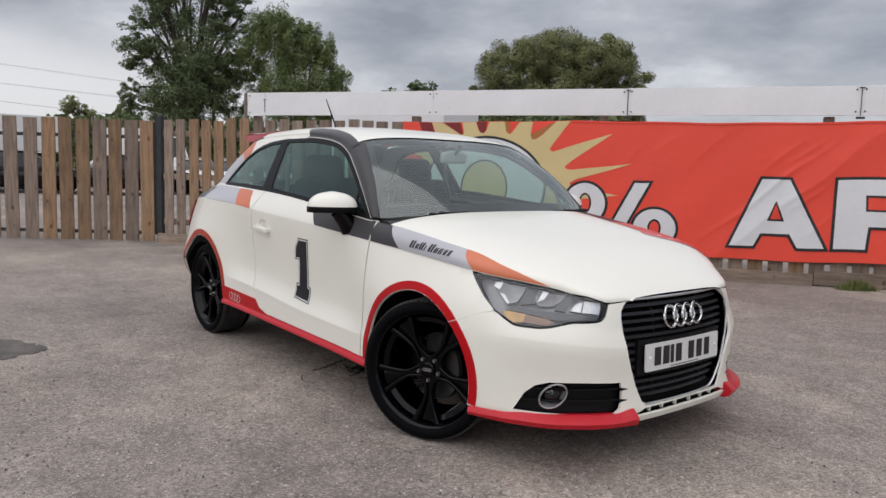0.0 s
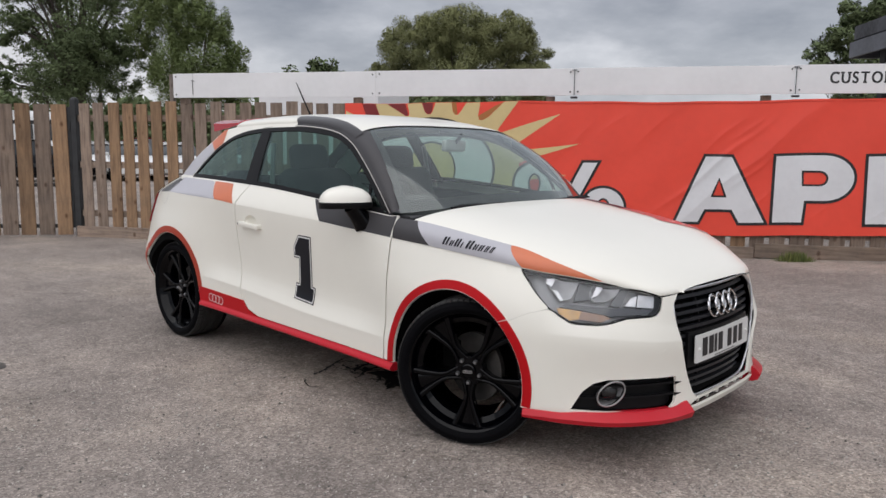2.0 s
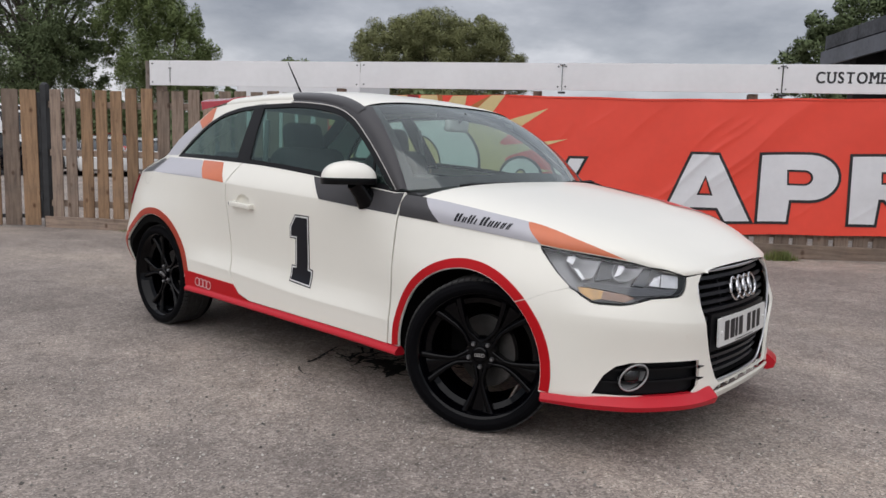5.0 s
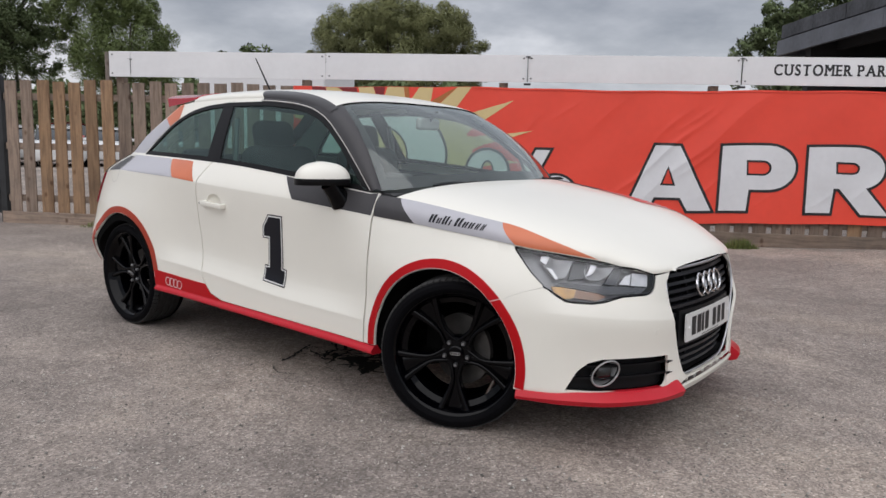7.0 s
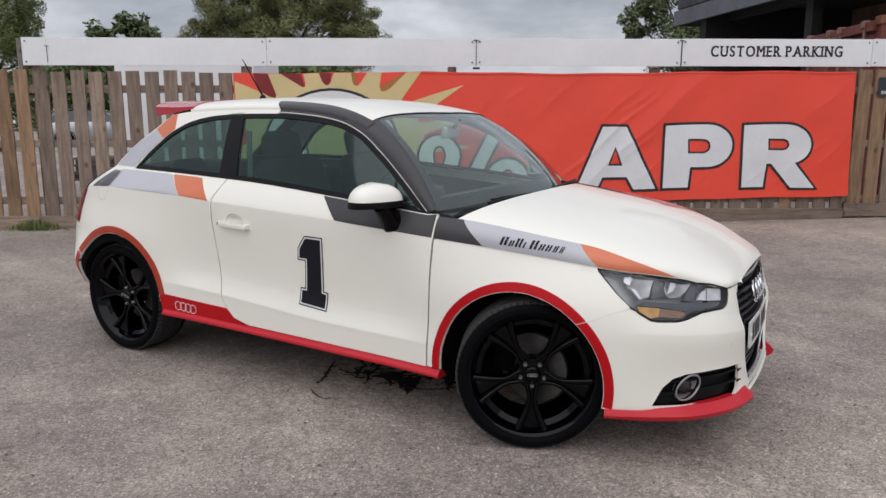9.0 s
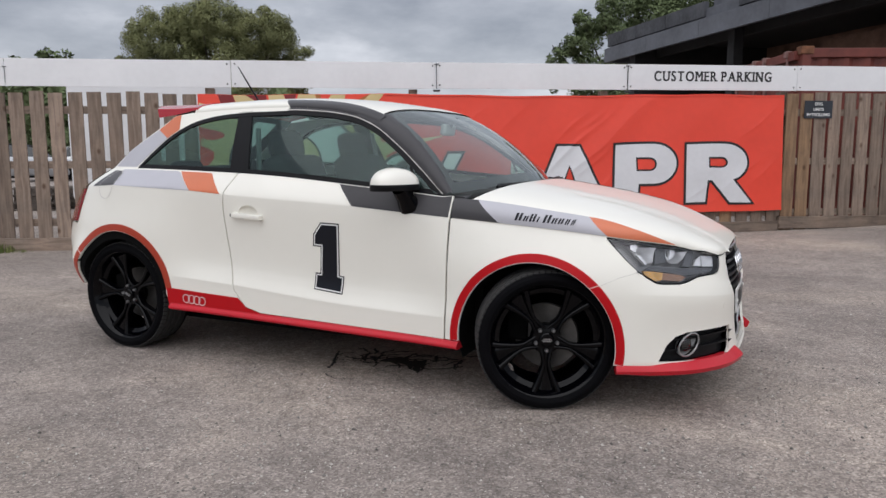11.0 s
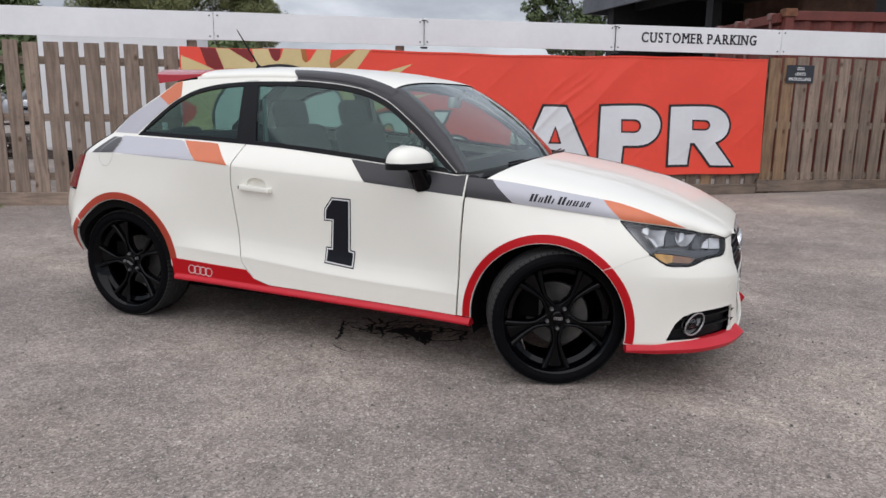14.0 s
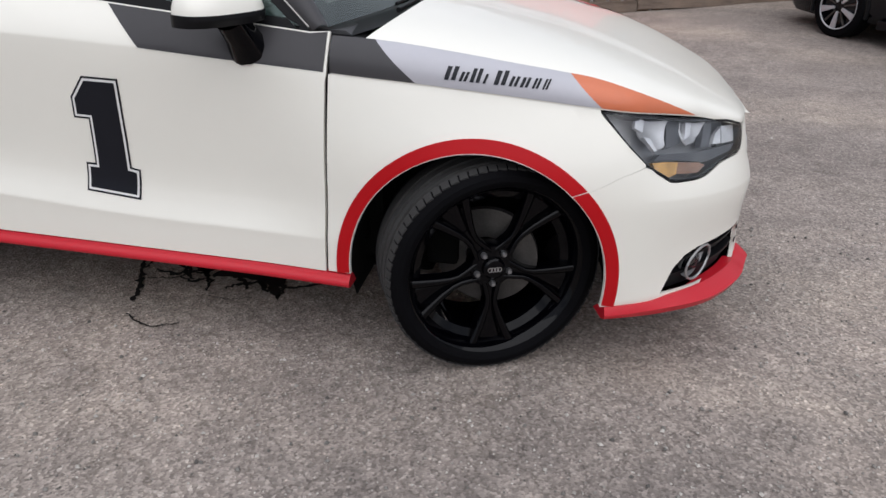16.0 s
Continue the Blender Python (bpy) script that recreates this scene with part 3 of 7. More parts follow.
# ---- the yard ----
FENCE = pose(0.22, 5.47, 0, 0, 0, 31.8)   # x runs along the fence, y points behind it
WOOD = wood("weathered_softwood", (0.312, 0.236, 0.184), (0.20, 0.161, 0.133), 0.24)
WOOD_LONG = wood("weathered_rail_timber", (0.312, 0.236, 0.184), (0.20, 0.161, 0.133), 0.24, "x")
WOOD_NEW = wood("yellowed_softwood", (0.33, 0.208, 0.118), (0.22, 0.148, 0.095), 0.22)
GALV = mat("dark_steel_post", (0.045, 0.047, 0.05), 0.5, 0.3, vary=0.2, scale=8)
BOARD_WHITE = mat("white_sign_board", (0.84, 0.84, 0.85), 0.35, vary=0.05, scale=1.5)
BANNER = mat("red_banner_pvc", (0.88, 0.075, 0.042), 0.5, vary=0.06, scale=1.2, bump=0.15, bump_scale=5)
CREAM = mat("cream_print", (0.70, 0.55, 0.27), 0.45, vary=0.05, scale=3)
DEEP = mat("deep_red_print", (0.22, 0.014, 0.016), 0.45, vary=0.05, scale=3)
BROWN = mat("amber_print", (0.44, 0.16, 0.04), 0.45, vary=0.05, scale=3)
PRINT = mat("white_print", (0.76, 0.765, 0.785), 0.42, vary=0.06, scale=2)
INK = mat("black_print", (0.02, 0.02, 0.022), 0.45, vary=0.1)
ASPHALT = asphalt()


INTO_FENCE = FENCE.inverted()


def lie(x, y):
    """Height of the yard: level round the car, rising a little towards the fence on the right."""
    q = INTO_FENCE @ Vector((x, y, 0))
    rise = float(np.interp(q.x, [-3, 0, 2, 3, 4, 8, 14], [0.0, 0.045, 0.085, 0.105, 0.15, 0.2, 0.2]))
    return rise * (1 - float(smooth(0.2, 3.0, -q.y)))


def make_ground():
    near = np.linspace(-14, 16, 76)
    xs = np.concatenate([[-900, -300, -100, -50, -25], near, [22, 30, 50, 100, 300, 900]])
    verts = [(x, y, lie(x, y)) for x in xs for y in xs]
    k = len(xs)
    faces = [(i * k + j, (i + 1) * k + j, (i + 1) * k + j + 1, i * k + j + 1) for i in range(k - 1) for j in range(k - 1)]
    tagged(link("ground", verts, faces, ASPHALT), "worn grey tarmac yard with loose chippings", "ground", kind="structure")


make_ground()


def offset(poly, d):
    """The polygon grown by d."""
    q = [Vector(p) for p in poly]
    if sum(a.x * b.y - a.y * b.x for a, b in zip(q, q[1:] + q[:1])) < 0:
        d = -d
    out = []
    for i, p in enumerate(q):
        a, c = (p - q[i - 1]).normalized(), (q[(i + 1) % len(q)] - p).normalized()
        na, nc = Vector((a.y, -a.x)), Vector((c.y, -c.x))
        m = (na + nc)
        m = m / max(m.length_squared / 2, 0.45)
        out.append(tuple(p + m * d))
    return out


# ---- fence ----
def fence_board(width, height, thick=0.02):
    bm = bmesh.new()
    x, t = width / 2, thick
    lo = [bm.verts.new(p) for p in ((-x, 0.003, 0), (-x + 0.004, 0, 0), (x - 0.004, 0, 0), (x, 0.003, 0), (x, t, 0), (-x, t, 0))]
    hi = [bm.verts.new((v.co.x, v.co.y, height)) for v in lo]
    for i in range(6):
        bm.faces.new((lo[i], lo[(i + 1) % 6], hi[(i + 1) % 6], hi[i]))
    bm.faces.new(hi)
    bm.faces.new(lo[::-1])
    me = bpy.data.meshes.new("fence_board")
    bm.to_mesh(me)
    bm.free()
    return me


def put(name, me, parent, m, material=None):
    ob = new(name, me)
    ob.parent = parent
    ob.matrix_local = m
    return ob


def make_fence():
    rng = random.Random(4)
    fence = thing("timber_fence", "tall weathered close-boarded timber fence with gaps between boards", "fence", FENCE, kind="structure")
    old, fresh = [], []
    for store, material in ((old, WOOD), (fresh, WOOD_NEW)):
        for k in range(4):
            me = fence_board(0.155 + rng.uniform(-0.005, 0.006), 1.78 + rng.uniform(-0.012, 0.012), 0.02)
            me.materials.append(material)
            store.append(me)
    # left edges: the bays were nailed up at slightly different spacings
    for k in range(97):
        edge = float(np.interp(k, [0, 7, 13, 53, 62, 97], [-8.768, -7.25, -5.996, 2.28, 4.074, 11.05]))
        yellowed = 0.7 if edge < -7.4 else 0.12
        lift = 0.02 if edge < -4.95 else (-0.012 if edge < 2.2 else 0.066)
        me = rng.choice(fresh if rng.random() < yellowed else old)
        put("board", me, fence, pose(edge + 0.0775 + rng.uniform(-0.005, 0.005), rng.uniform(0, 0.006), lift + rng.uniform(-0.012, 0.012), 0, rng.uniform(-0.35, 0.35), rng.uniform(-1.2, 1.2)))
    for z in (0.32, 0.98, 1.6):
        ob = part("rail", box((19.8, 0.045, 0.085), pose(1.1, 0.048, z)), WOOD_LONG, fence)
    for s in (-7.3, -4.92, -2.54, -0.16, 2.22, 4.6, 6.98, 9.36):
        part("post", box((0.1, 0.1, 1.86), pose(s + 0.05, 0.125, 0.93), 0.006), WOOD, fence)
    ends = (-8.85, -7.3, -4.92, -2.54, -0.16, 2.22, 4.6, 6.98, 9.36, 11)
    for a, b in zip(ends, ends[1:]):
        q = FENCE @ Vector(((a + b) / 2, -0.03, 0))
        part("gravel_board", box((b - a - 0.008, 0.03, 0.155), pose((a + b) / 2, -0.035, 0.07 + lie(q.x, q.y)), 0.004), WOOD_LONG, fence)
    return fence


make_fence()


def make_gate():
    rng = random.Random(9)
    foot = FENCE @ Vector((-8.9, 0.0, 0))
    gate = thing("timber_gate", "timber gate of spaced vertical boards on a dark steel frame, ajar", "gate", pose(foot.x, foot.y, 0, 0, 0, 53.5))
    length = 3.6
    mats = (WOOD_NEW, WOOD, WOOD_NEW)
    for x in (-0.135, -0.367, -0.6, -0.826, -1.053, -1.3, -1.555, -1.813, -2.09, -2.365, -2.64, -2.915, -3.19, -3.465):
        me = fence_board(0.192 + rng.uniform(-0.006, 0.006), 1.76 + rng.uniform(-0.01, 0.015))
        me.materials.append(rng.choice(mats))
        put("board", me, gate, pose(x, 0, 0.02, 0, rng.uniform(-0.4, 0.4), 0))
    for z in (0.14, 0.70, 0.96, 1.54):
        part("frame_rail", box((length, 0.04, 0.05), pose(-length / 2, 0.045, z), 0.004), GALV, gate, "dark steel frame rail")
    for x in (-0.03, -length + 0.02):
        part("frame_upright", box((0.05, 0.05, 1.6), pose(x, 0.05, 0.95), 0.004), GALV, gate, "dark steel upright")
    post = thing("gate_post", "dark square steel gate post beside the timber fence", "post", FENCE @ pose(-8.86, 0.04, 0))
    part("post_tube", box((0.086, 0.086, 1.85), pose(0.006, 0, 0.925), 0.010), GALV, post)
    part("cap", lathe([(0.0, 0.030), (0.024, 0.026), (0.041, 0.012), (0.044, 0.0), (0.0, -0.002)][::-1], 20, pose(0.006, 0, 1.85, 90)), GALV, post, "domed cap", flat=False)
    for z in (0.4, 1.5):
        part("hinge", lathe([(0.0, -0.05), (0.022, -0.05), (0.022, 0.05), (0.0, 0.05)], 12, pose(-0.065, -0.03, z, 90)), GALV, post)


make_gate()


# ---- white sign boards above the fence ----
# places of the slab serifs on each capital, as shares of its width and height
SERIFS = {"U": ((0.08, 1), (0.92, 1)), "T": ((0.5, 0),), "M": ((0.07, 0), (0.93, 0), (0.10, 1), (0.90, 1)), "E": ((0.12, 0), (0.12, 1)), "R": ((0.13, 0), (0.93, 0), (0.10, 1)),
          "P": ((0.15, 0), (0.10, 1)), "A": ((0.05, 0), (0.95, 0)), "K": ((0.13, 0), (0.93, 0), (0.13, 1), (0.88, 1)), "I": ((0.5, 0), (0.5, 1)), "N": ((0.09, 0), (0.09, 1), (0.91, 1)),
          "S": (), "O": (), "C": (), "G": ((0.88, 0.45),)}


def slab_lettering(word, x0, across, sign):
    """Bold capitals with slab serifs, on one board."""
    glyphs, pen = [], 0.0
    for char in word:
        letters = bpy.data.curves.new("lettering", "FONT")
        letters.body, letters.size = char, 0.172
        raw = new("lettering", letters)
        bpy.context.view_layer.update()
        me = bpy.data.meshes.new_from_object(raw.evaluated_get(bpy.context.evaluated_depsgraph_get()))
        bpy.data.objects.remove(raw)
        xs = [v.co.x for v in me.vertices]
        lo, wide = min(xs), max(xs) - min(xs)
        glyphs.append((char, me, lo, wide, pen))
        pen += wide + 0.036
    k = across / (pen - 0.036)
    verts, faces = [], []
    for char, me, lo, wide, at in glyphs:
        for i, (dx, dy) in enumerate(((-0.004, -0.002), (0.0, 0.002), (0.004, -0.002), (0.004, 0.002), (-0.004, 0.002))):
            base = len(verts)
            verts += [((v.co.x - lo + at) * k + dx, v.co.y + dy, 0.0004 * i) for v in me.vertices]
            faces += [tuple(base + q for q in f.vertices) for f in me.polygons]
        tall = max(v.co.y for v in me.vertices)
        for u, w in SERIFS[char]:
            cx, cy = (at + wide * u) * k, tall * w + (0.007 if w == 0 else -0.007 if w == 1 else 0)
            base = len(verts)
            verts += [(cx - 0.020, cy - 0.008, 0.0022), (cx + 0.020, cy - 0.008, 0.0022), (cx + 0.020, cy + 0.008, 0.0022), (cx - 0.020, cy + 0.008, 0.0022)]
            faces.append((base, base + 1, base + 2, base + 3))
    ob = link("lettering", verts, faces, INK, sign, "black slab-serif capitals reading " + word.lower(), flat=True)
    ob.matrix_local = pose(x0, -0.0075, 0.110, 90)


mat_tie = mat("grey_zinc", (0.16, 0.16, 0.165), 0.5, 0.3, vary=0.1)


def make_sign_boards():
    ends = (-7.35, -7.07, -4.605, -2.215, 0.165, 2.41, 4.79, 7.17, 9.55)
    for k in range(8):
        a, long = ends[k], ends[k + 1] - ends[k] - 0.006
        low, high = 1.862 + 0.003 * max(k - 1, 0), 2.168 + 0.004 * max(k - 1, 0)
        sign = thing("sign_board", "long white sign board with black lettering on posts above the fence" if k == 4 else "long blank white sign board on posts above the fence",
                     "sign", FENCE @ pose(a, 0.02, low), group="boards above the fence")
        part("panel", box((long, 0.012, high - low), pose(long / 2, 0, (high - low) / 2), 0.002), BOARD_WHITE, sign)
        for x in (0.04,) if k == 0 else (long - 0.04,) if k == 1 else (0.04, long - 0.04):
            for z in (0.04, high - low - 0.04):
                part("bolt", lathe([(0, -0.006), (0.009, -0.005), (0.010, 0.0)], 8, pose(x, -0.006, z)), GALV, sign, "dark bolt head")
        if k == 1:
            part("bracket", box((0.005, 0.008, 0.17), pose(0.0, -0.010, 0.125)), mat_tie, sign, "thin grey bracket")
            part("bracket_head", box((0.045, 0.012, 0.007), pose(0.0, -0.012, 0.212)), mat_tie, sign)
        if k in (3, 4):
            part("bracket", box((0.006, 0.010, high - low - 0.02), pose(0.0, -0.012, (high - low) / 2 - 0.015)), GALV, sign, "thin dark bracket")
            part("bracket_head", box((0.055, 0.02, 0.008), pose(0.0, -0.012, high - low - 0.024)), GALV, sign)
            part("bracket_foot", box((0.08, 0.05, 0.022), pose(0.0, -0.02, -0.028), 0.006), GALV, sign)
        if k == 4:
            for word, x0, across in (("CUSTOMER", 0.345, 0.81), ("PARKING", 1.226, 0.66)):
                slab_lettering(word, x0, across, sign)

    post = thing("sign_post", "weathered timber post at the end of the white sign boards", "post", FENCE @ pose(-7.382, 0.045, 0))
    part("post", box((0.05, 0.06, 2.16), pose(0, 0, 1.08), 0.006), wood("grey_post_timber", (0.23, 0.20, 0.175), (0.15, 0.13, 0.115), 0.05), post)


make_sign_boards()


# ---- banner ----
CREASES = ((-0.45, 0.95, 0.035, 0.007, 0.9), (-0.62, 1.10, 0.028, 0.006, 0.6), (-0.80, 0.95, 0.032, 0.005, 0.8), (-0.55, 1.42, 0.030, 0.007, 0.25), (-0.25, 1.02, 0.026, 0.006, 0.30), (-0.15, 0.72, 0.026, 0.006, 0.22),
           (-0.30, 1.50, 0.024, 0.005, 0.2), (-1.3, 1.5, 0.04, 0.005, 0.3), (1.1, 0.6, 0.028, 0.005, 0.3), (1.35, 0.95, 0.024, 0.004, 0.25), (1.6, 0.75, 0.030, 0.005, 0.5), (1.9, 1.5, 0.03, 0.005, 0.28),
           (2.0, 0.9, 0.028, 0.005, 0.2), (0.5, 0.62, 0.026, 0.004, 0.2), (-2.2, 1.35, 0.04, 0.005, 0.3), (-1.75, 1.55, 0.03, 0.004, 0.2))


def cloth(s, z):
    """The banner's creased face, in the fence's own axes; creases run up to the right."""
    s, z = np.asarray(s, float), np.asarray(z, float)
    pull = 0.010 * np.sin(3.1 * s + 2.2 * z) + 0.004 * np.sin(7.3 * s - 9 * z + 1.0)
    fold = 0.007 * np.exp(-(((s + 0.45) * 0.66 - (z - 0.95) * 0.75) / 0.11) ** 2)
    for at, high, wide, tall, run in CREASES:
        along = (s - at) * 0.75 + (z - high) * 0.66
        across = (s - at) * 0.66 - (z - high) * 0.75 + 0.02 * np.sin(6 * along + at * 9)
        fold = fold + tall * np.exp(-np.abs(across / wide) ** 1.5) * np.exp(-(along / run) ** 2)
    return np.stack([s, -0.062 - 0.5 * pull - fold, z + 0.010 * np.sin(1.7 * s) + 0.004 * np.sin(6.1 * s)], -1)


def make_banner():
    banner = thing("printed_banner", "large red vinyl banner with white letters and a sunburst", "banner", FENCE)
    panel("cloth", [(-4.98, 0.31), (-2.5, 0.315), (-0.6, 0.30), (1.2, 0.335), (2.24, 0.365), (2.215, 1.1), (2.20, 1.812), (0.8, 1.80), (-2.0, 1.785), (-4.98, 1.785)], cloth, BANNER, banner, h=0.019, skirt=0.004)
    panel("hem", [(-2.84, 1.767), (-2.0, 1.767), (0.8, 1.782), (2.20, 1.794), (2.20, 1.814), (0.8, 1.802), (-2.0, 1.787), (-2.84, 1.787)], cloth, BANNER, banner, "folded top hem", h=0.02, lift=0.008, skirt=0.008)
    star = [(-4.965, 1.69), (-4.70, 1.585), (-4.56, 1.52), (-4.505, 1.515), (-4.50, 1.55), (-4.585, 1.781), (-4.44, 1.781), (-4.24, 1.655), (-4.20, 1.63), (-4.17, 1.635), (-4.165, 1.67), (-4.19, 1.781),
            (-4.012, 1.781), (-3.975, 1.68), (-3.94, 1.645), (-3.905, 1.645), (-3.875, 1.68), (-3.842, 1.781), (-3.648, 1.781), (-3.63, 1.67), (-3.60, 1.637), (-3.57, 1.64), (-3.54, 1.67), (-3.465, 1.781),
            (-3.30, 1.781), (-3.325, 1.63), (-3.31, 1.58), (-3.27, 1.572), (-3.20, 1.61), (-3.013, 1.781), (-2.85, 1.781), (-3.05, 1.51), (-3.088, 1.455), (-3.05, 1.423), (-2.95, 1.452), (-2.356, 1.648),
            (-2.82, 1.315), (-2.895, 1.25), (-2.885, 1.222), (-2.82, 1.212), (-2.119, 1.31), (-2.75, 1.105), (-2.83, 1.06), (-2.82, 1.025), (-2.75, 1.01), (-2.27, 0.94), (-2.78, 0.86), (-2.83, 0.81), (-2.79, 0.77),
            (-2.36, 0.56), (-2.92, 0.63), (-2.97, 0.58), (-2.7, 0.335), (-3.0, 0.335), (-3.2, 0.46), (-3.25, 0.44), (-3.2, 0.335), (-4.6, 0.335), (-4.55, 0.45), (-4.60, 0.47), (-4.965, 0.42),
            (-4.965, 0.62), (-4.75, 0.68), (-4.72, 0.73), (-4.78, 0.77), (-4.965, 0.76), (-4.965, 0.92), (-4.86, 1.0), (-4.82, 1.06), (-4.82, 1.12), (-4.87, 1.16), (-4.965, 1.20), (-4.965, 1.27), (-4.80, 1.265), (-4.71, 1.295), (-4.69, 1.33), (-4.73, 1.36), (-4.965, 1.41)]
    panel("sunburst", star, cloth, CREAM, banner, "cream sunburst print", h=0.03, lift=0.003, skirt=0)
    for ink, notch in ((DEEP, [(-4.755, 1.781), (-4.69, 1.59), (-4.56, 1.524), (-4.507, 1.519), (-4.503, 1.55), (-4.588, 1.781)]), (DEEP, [(-4.437, 1.781), (-4.24, 1.658), (-4.20, 1.634), (-4.175, 1.64), (-4.215, 1.781)]),
                       (DEEP, [(-4.008, 1.781), (-3.972, 1.682), (-3.938, 1.648), (-3.908, 1.648), (-3.885, 1.68), (-3.87, 1.781)]), (BROWN, [(-3.645, 1.781), (-3.627, 1.672), (-3.60, 1.64), (-3.575, 1.65), (-3.59, 1.781)]),
                       (BROWN, [(-3.322, 1.625), (-3.308, 1.583), (-3.27, 1.575), (-3.20, 1.614), (-3.017, 1.781), (-3.12, 1.735)])):
        panel("sun_notch", notch, cloth, ink, banner, "dark notch in the sunburst", h=0.03, lift=0.005, skirt=0)

    def oval(x, z, w, h):
        return [(x + w * math.cos(t), z + h * math.sin(t)) for t in np.linspace(0, 2 * math.pi, 40, endpoint=False)]

    def letter(name, shape, hole=None, lean=0.03):
        panel("outline", offset(shape, lean), cloth, INK, banner, "black outline of a character", h=0.022, lift=0.006, skirt=0, hole=offset(hole, -lean * 0.7) if hole else None)
        panel(name, shape, cloth, PRINT, banner, "white character", h=0.022, lift=0.009, skirt=0, hole=hole)

    letter("digit", oval(-3.885, 0.985, 0.745, 0.597), oval(-3.885, 0.985, 0.30, 0.34))
    letter("percent_ring", oval(-2.64, 0.83, 0.235, 0.235), oval(-2.64, 0.83, 0.075, 0.12))
    letter("percent_slash", [(-2.40, 0.45), (-2.24, 0.45), (-1.92, 1.09), (-2.08, 1.09)])
    letter("percent_ring", oval(-1.84, 0.585, 0.235, 0.215), oval(-1.84, 0.585, 0.075, 0.10))
    letter("letter_a", [(-1.03, 0.45), (-0.735, 1.185), (-0.46, 1.185), (-0.085, 0.46), (-0.345, 0.455), (-0.43, 0.6), (-0.72, 0.595), (-0.785, 0.45)], [(-0.665, 0.735), (-0.49, 0.735), (-0.58, 0.955)])

    def bow(x, z, w, h, top, end, n=14):
        return [(x + w * math.cos(radians(d)), z + h * math.sin(radians(d))) for d in np.linspace(top, end, n)]

    letter("letter_p", [(0.0, 0.46), (0.0, 1.19)] + bow(0.51, 0.95, 0.295, 0.247, 90, -88) + [(0.315, 0.70), (0.30, 0.46)], [(0.27, 1.03)] + bow(0.455, 0.945, 0.09, 0.085, 90, -90, 10) + [(0.28, 0.86)])
    letter("letter_r", [(0.945, 0.46), (0.93, 1.19)] + bow(1.44, 0.965, 0.30, 0.232, 90, -66) + [(1.82, 0.465), (1.53, 0.46), (1.285, 0.735), (1.225, 0.735), (1.205, 0.46)], [(1.225, 1.03)] + bow(1.40, 0.9625, 0.08, 0.0675, 90, -90, 10) + [(1.235, 0.895)])


make_banner()


# ---- small warning sign ----
def make_warning_sign():
    sign = thing("warning_sign", "small dark warning sign with white capitals on the fence", "sign", FENCE @ pose(2.705, -0.012, 1.637))
    part("plate", box((0.385, 0.006, 0.225), Matrix(), 0.002), mat("dark_sign_plate", (0.03, 0.035, 0.045), 0.4), sign)
    for text, z, w in (("DOG", 0.052, 0.10), ("UNITS", -0.016, 0.145), ("PATROLLING", -0.082, 0.31)):
        c = bpy.data.curves.new("lettering", "FONT")
        c.body, c.size, c.offset, c.align_x = text, 0.052, 0.0012, "CENTER"
        raw = new("lettering", c)
        bpy.context.view_layer.update()
        me = bpy.data.meshes.new_from_object(raw.evaluated_get(bpy.context.evaluated_depsgraph_get()))
        bpy.data.objects.remove(raw)
        me.materials.clear()
        me.materials.append(OUTLINE)
        have = max(v.co.x for v in me.vertices) - min(v.co.x for v in me.vertices)
        for v in me.vertices:
            v.co.x *= w / have
        ob = new("lettering", me)
        ob.parent = sign
        ob.matrix_local = pose(0, -0.005, z, 90)


make_warning_sign()
box_trailer = thing("box_trailer", "plain white box trailer parked behind the timber fence", "trailer", FENCE @ pose(-6.25, 3.2, 0))
part("body", box((2.0, 1.9, 1.86), pose(0, 0, 1.38), 0.05), BOARD_WHITE, box_trailer)
part("chassis", box((1.8, 1.5, 0.12), pose(0, 0, 0.40)), GALV, box_trailer)
for wx in (-0.5, 0.5):
    for wy in (-0.84, 0.84):
        part("wheel", lathe([(0.1, 0.08), (0.27, 0.08), (0.3, 0.05), (0.3, -0.05), (0.27, -0.08), (0.1, -0.08)], 24, pose(wx, wy, 0.3), True), RUBBER, box_trailer, "black tyre", flat=False)



# ---- trees ----
BARK = mat("grey_bark", (0.10, 0.085, 0.07), 0.9, vary=0.25, scale=3)
LEAF = mat("willow_leaves", (0.225, 0.235, 0.105), 0.7, vary=0.3, scale=0.35, second=(0.16, 0.172, 0.082), random_tone=0.09, island=True, specular=0.12)
LEAF_MID = mat("poplar_pale_leaves", (0.19, 0.24, 0.095), 0.7, vary=0.3, scale=0.35, second=(0.14, 0.18, 0.07), random_tone=0.10, island=True, specular=0.12)
LEAF_DARK = mat("poplar_leaves", (0.155, 0.195, 0.095), 0.7, vary=0.3, scale=0.35, second=(0.11, 0.145, 0.07), random_tone=0.10, island=True, specular=0.12)


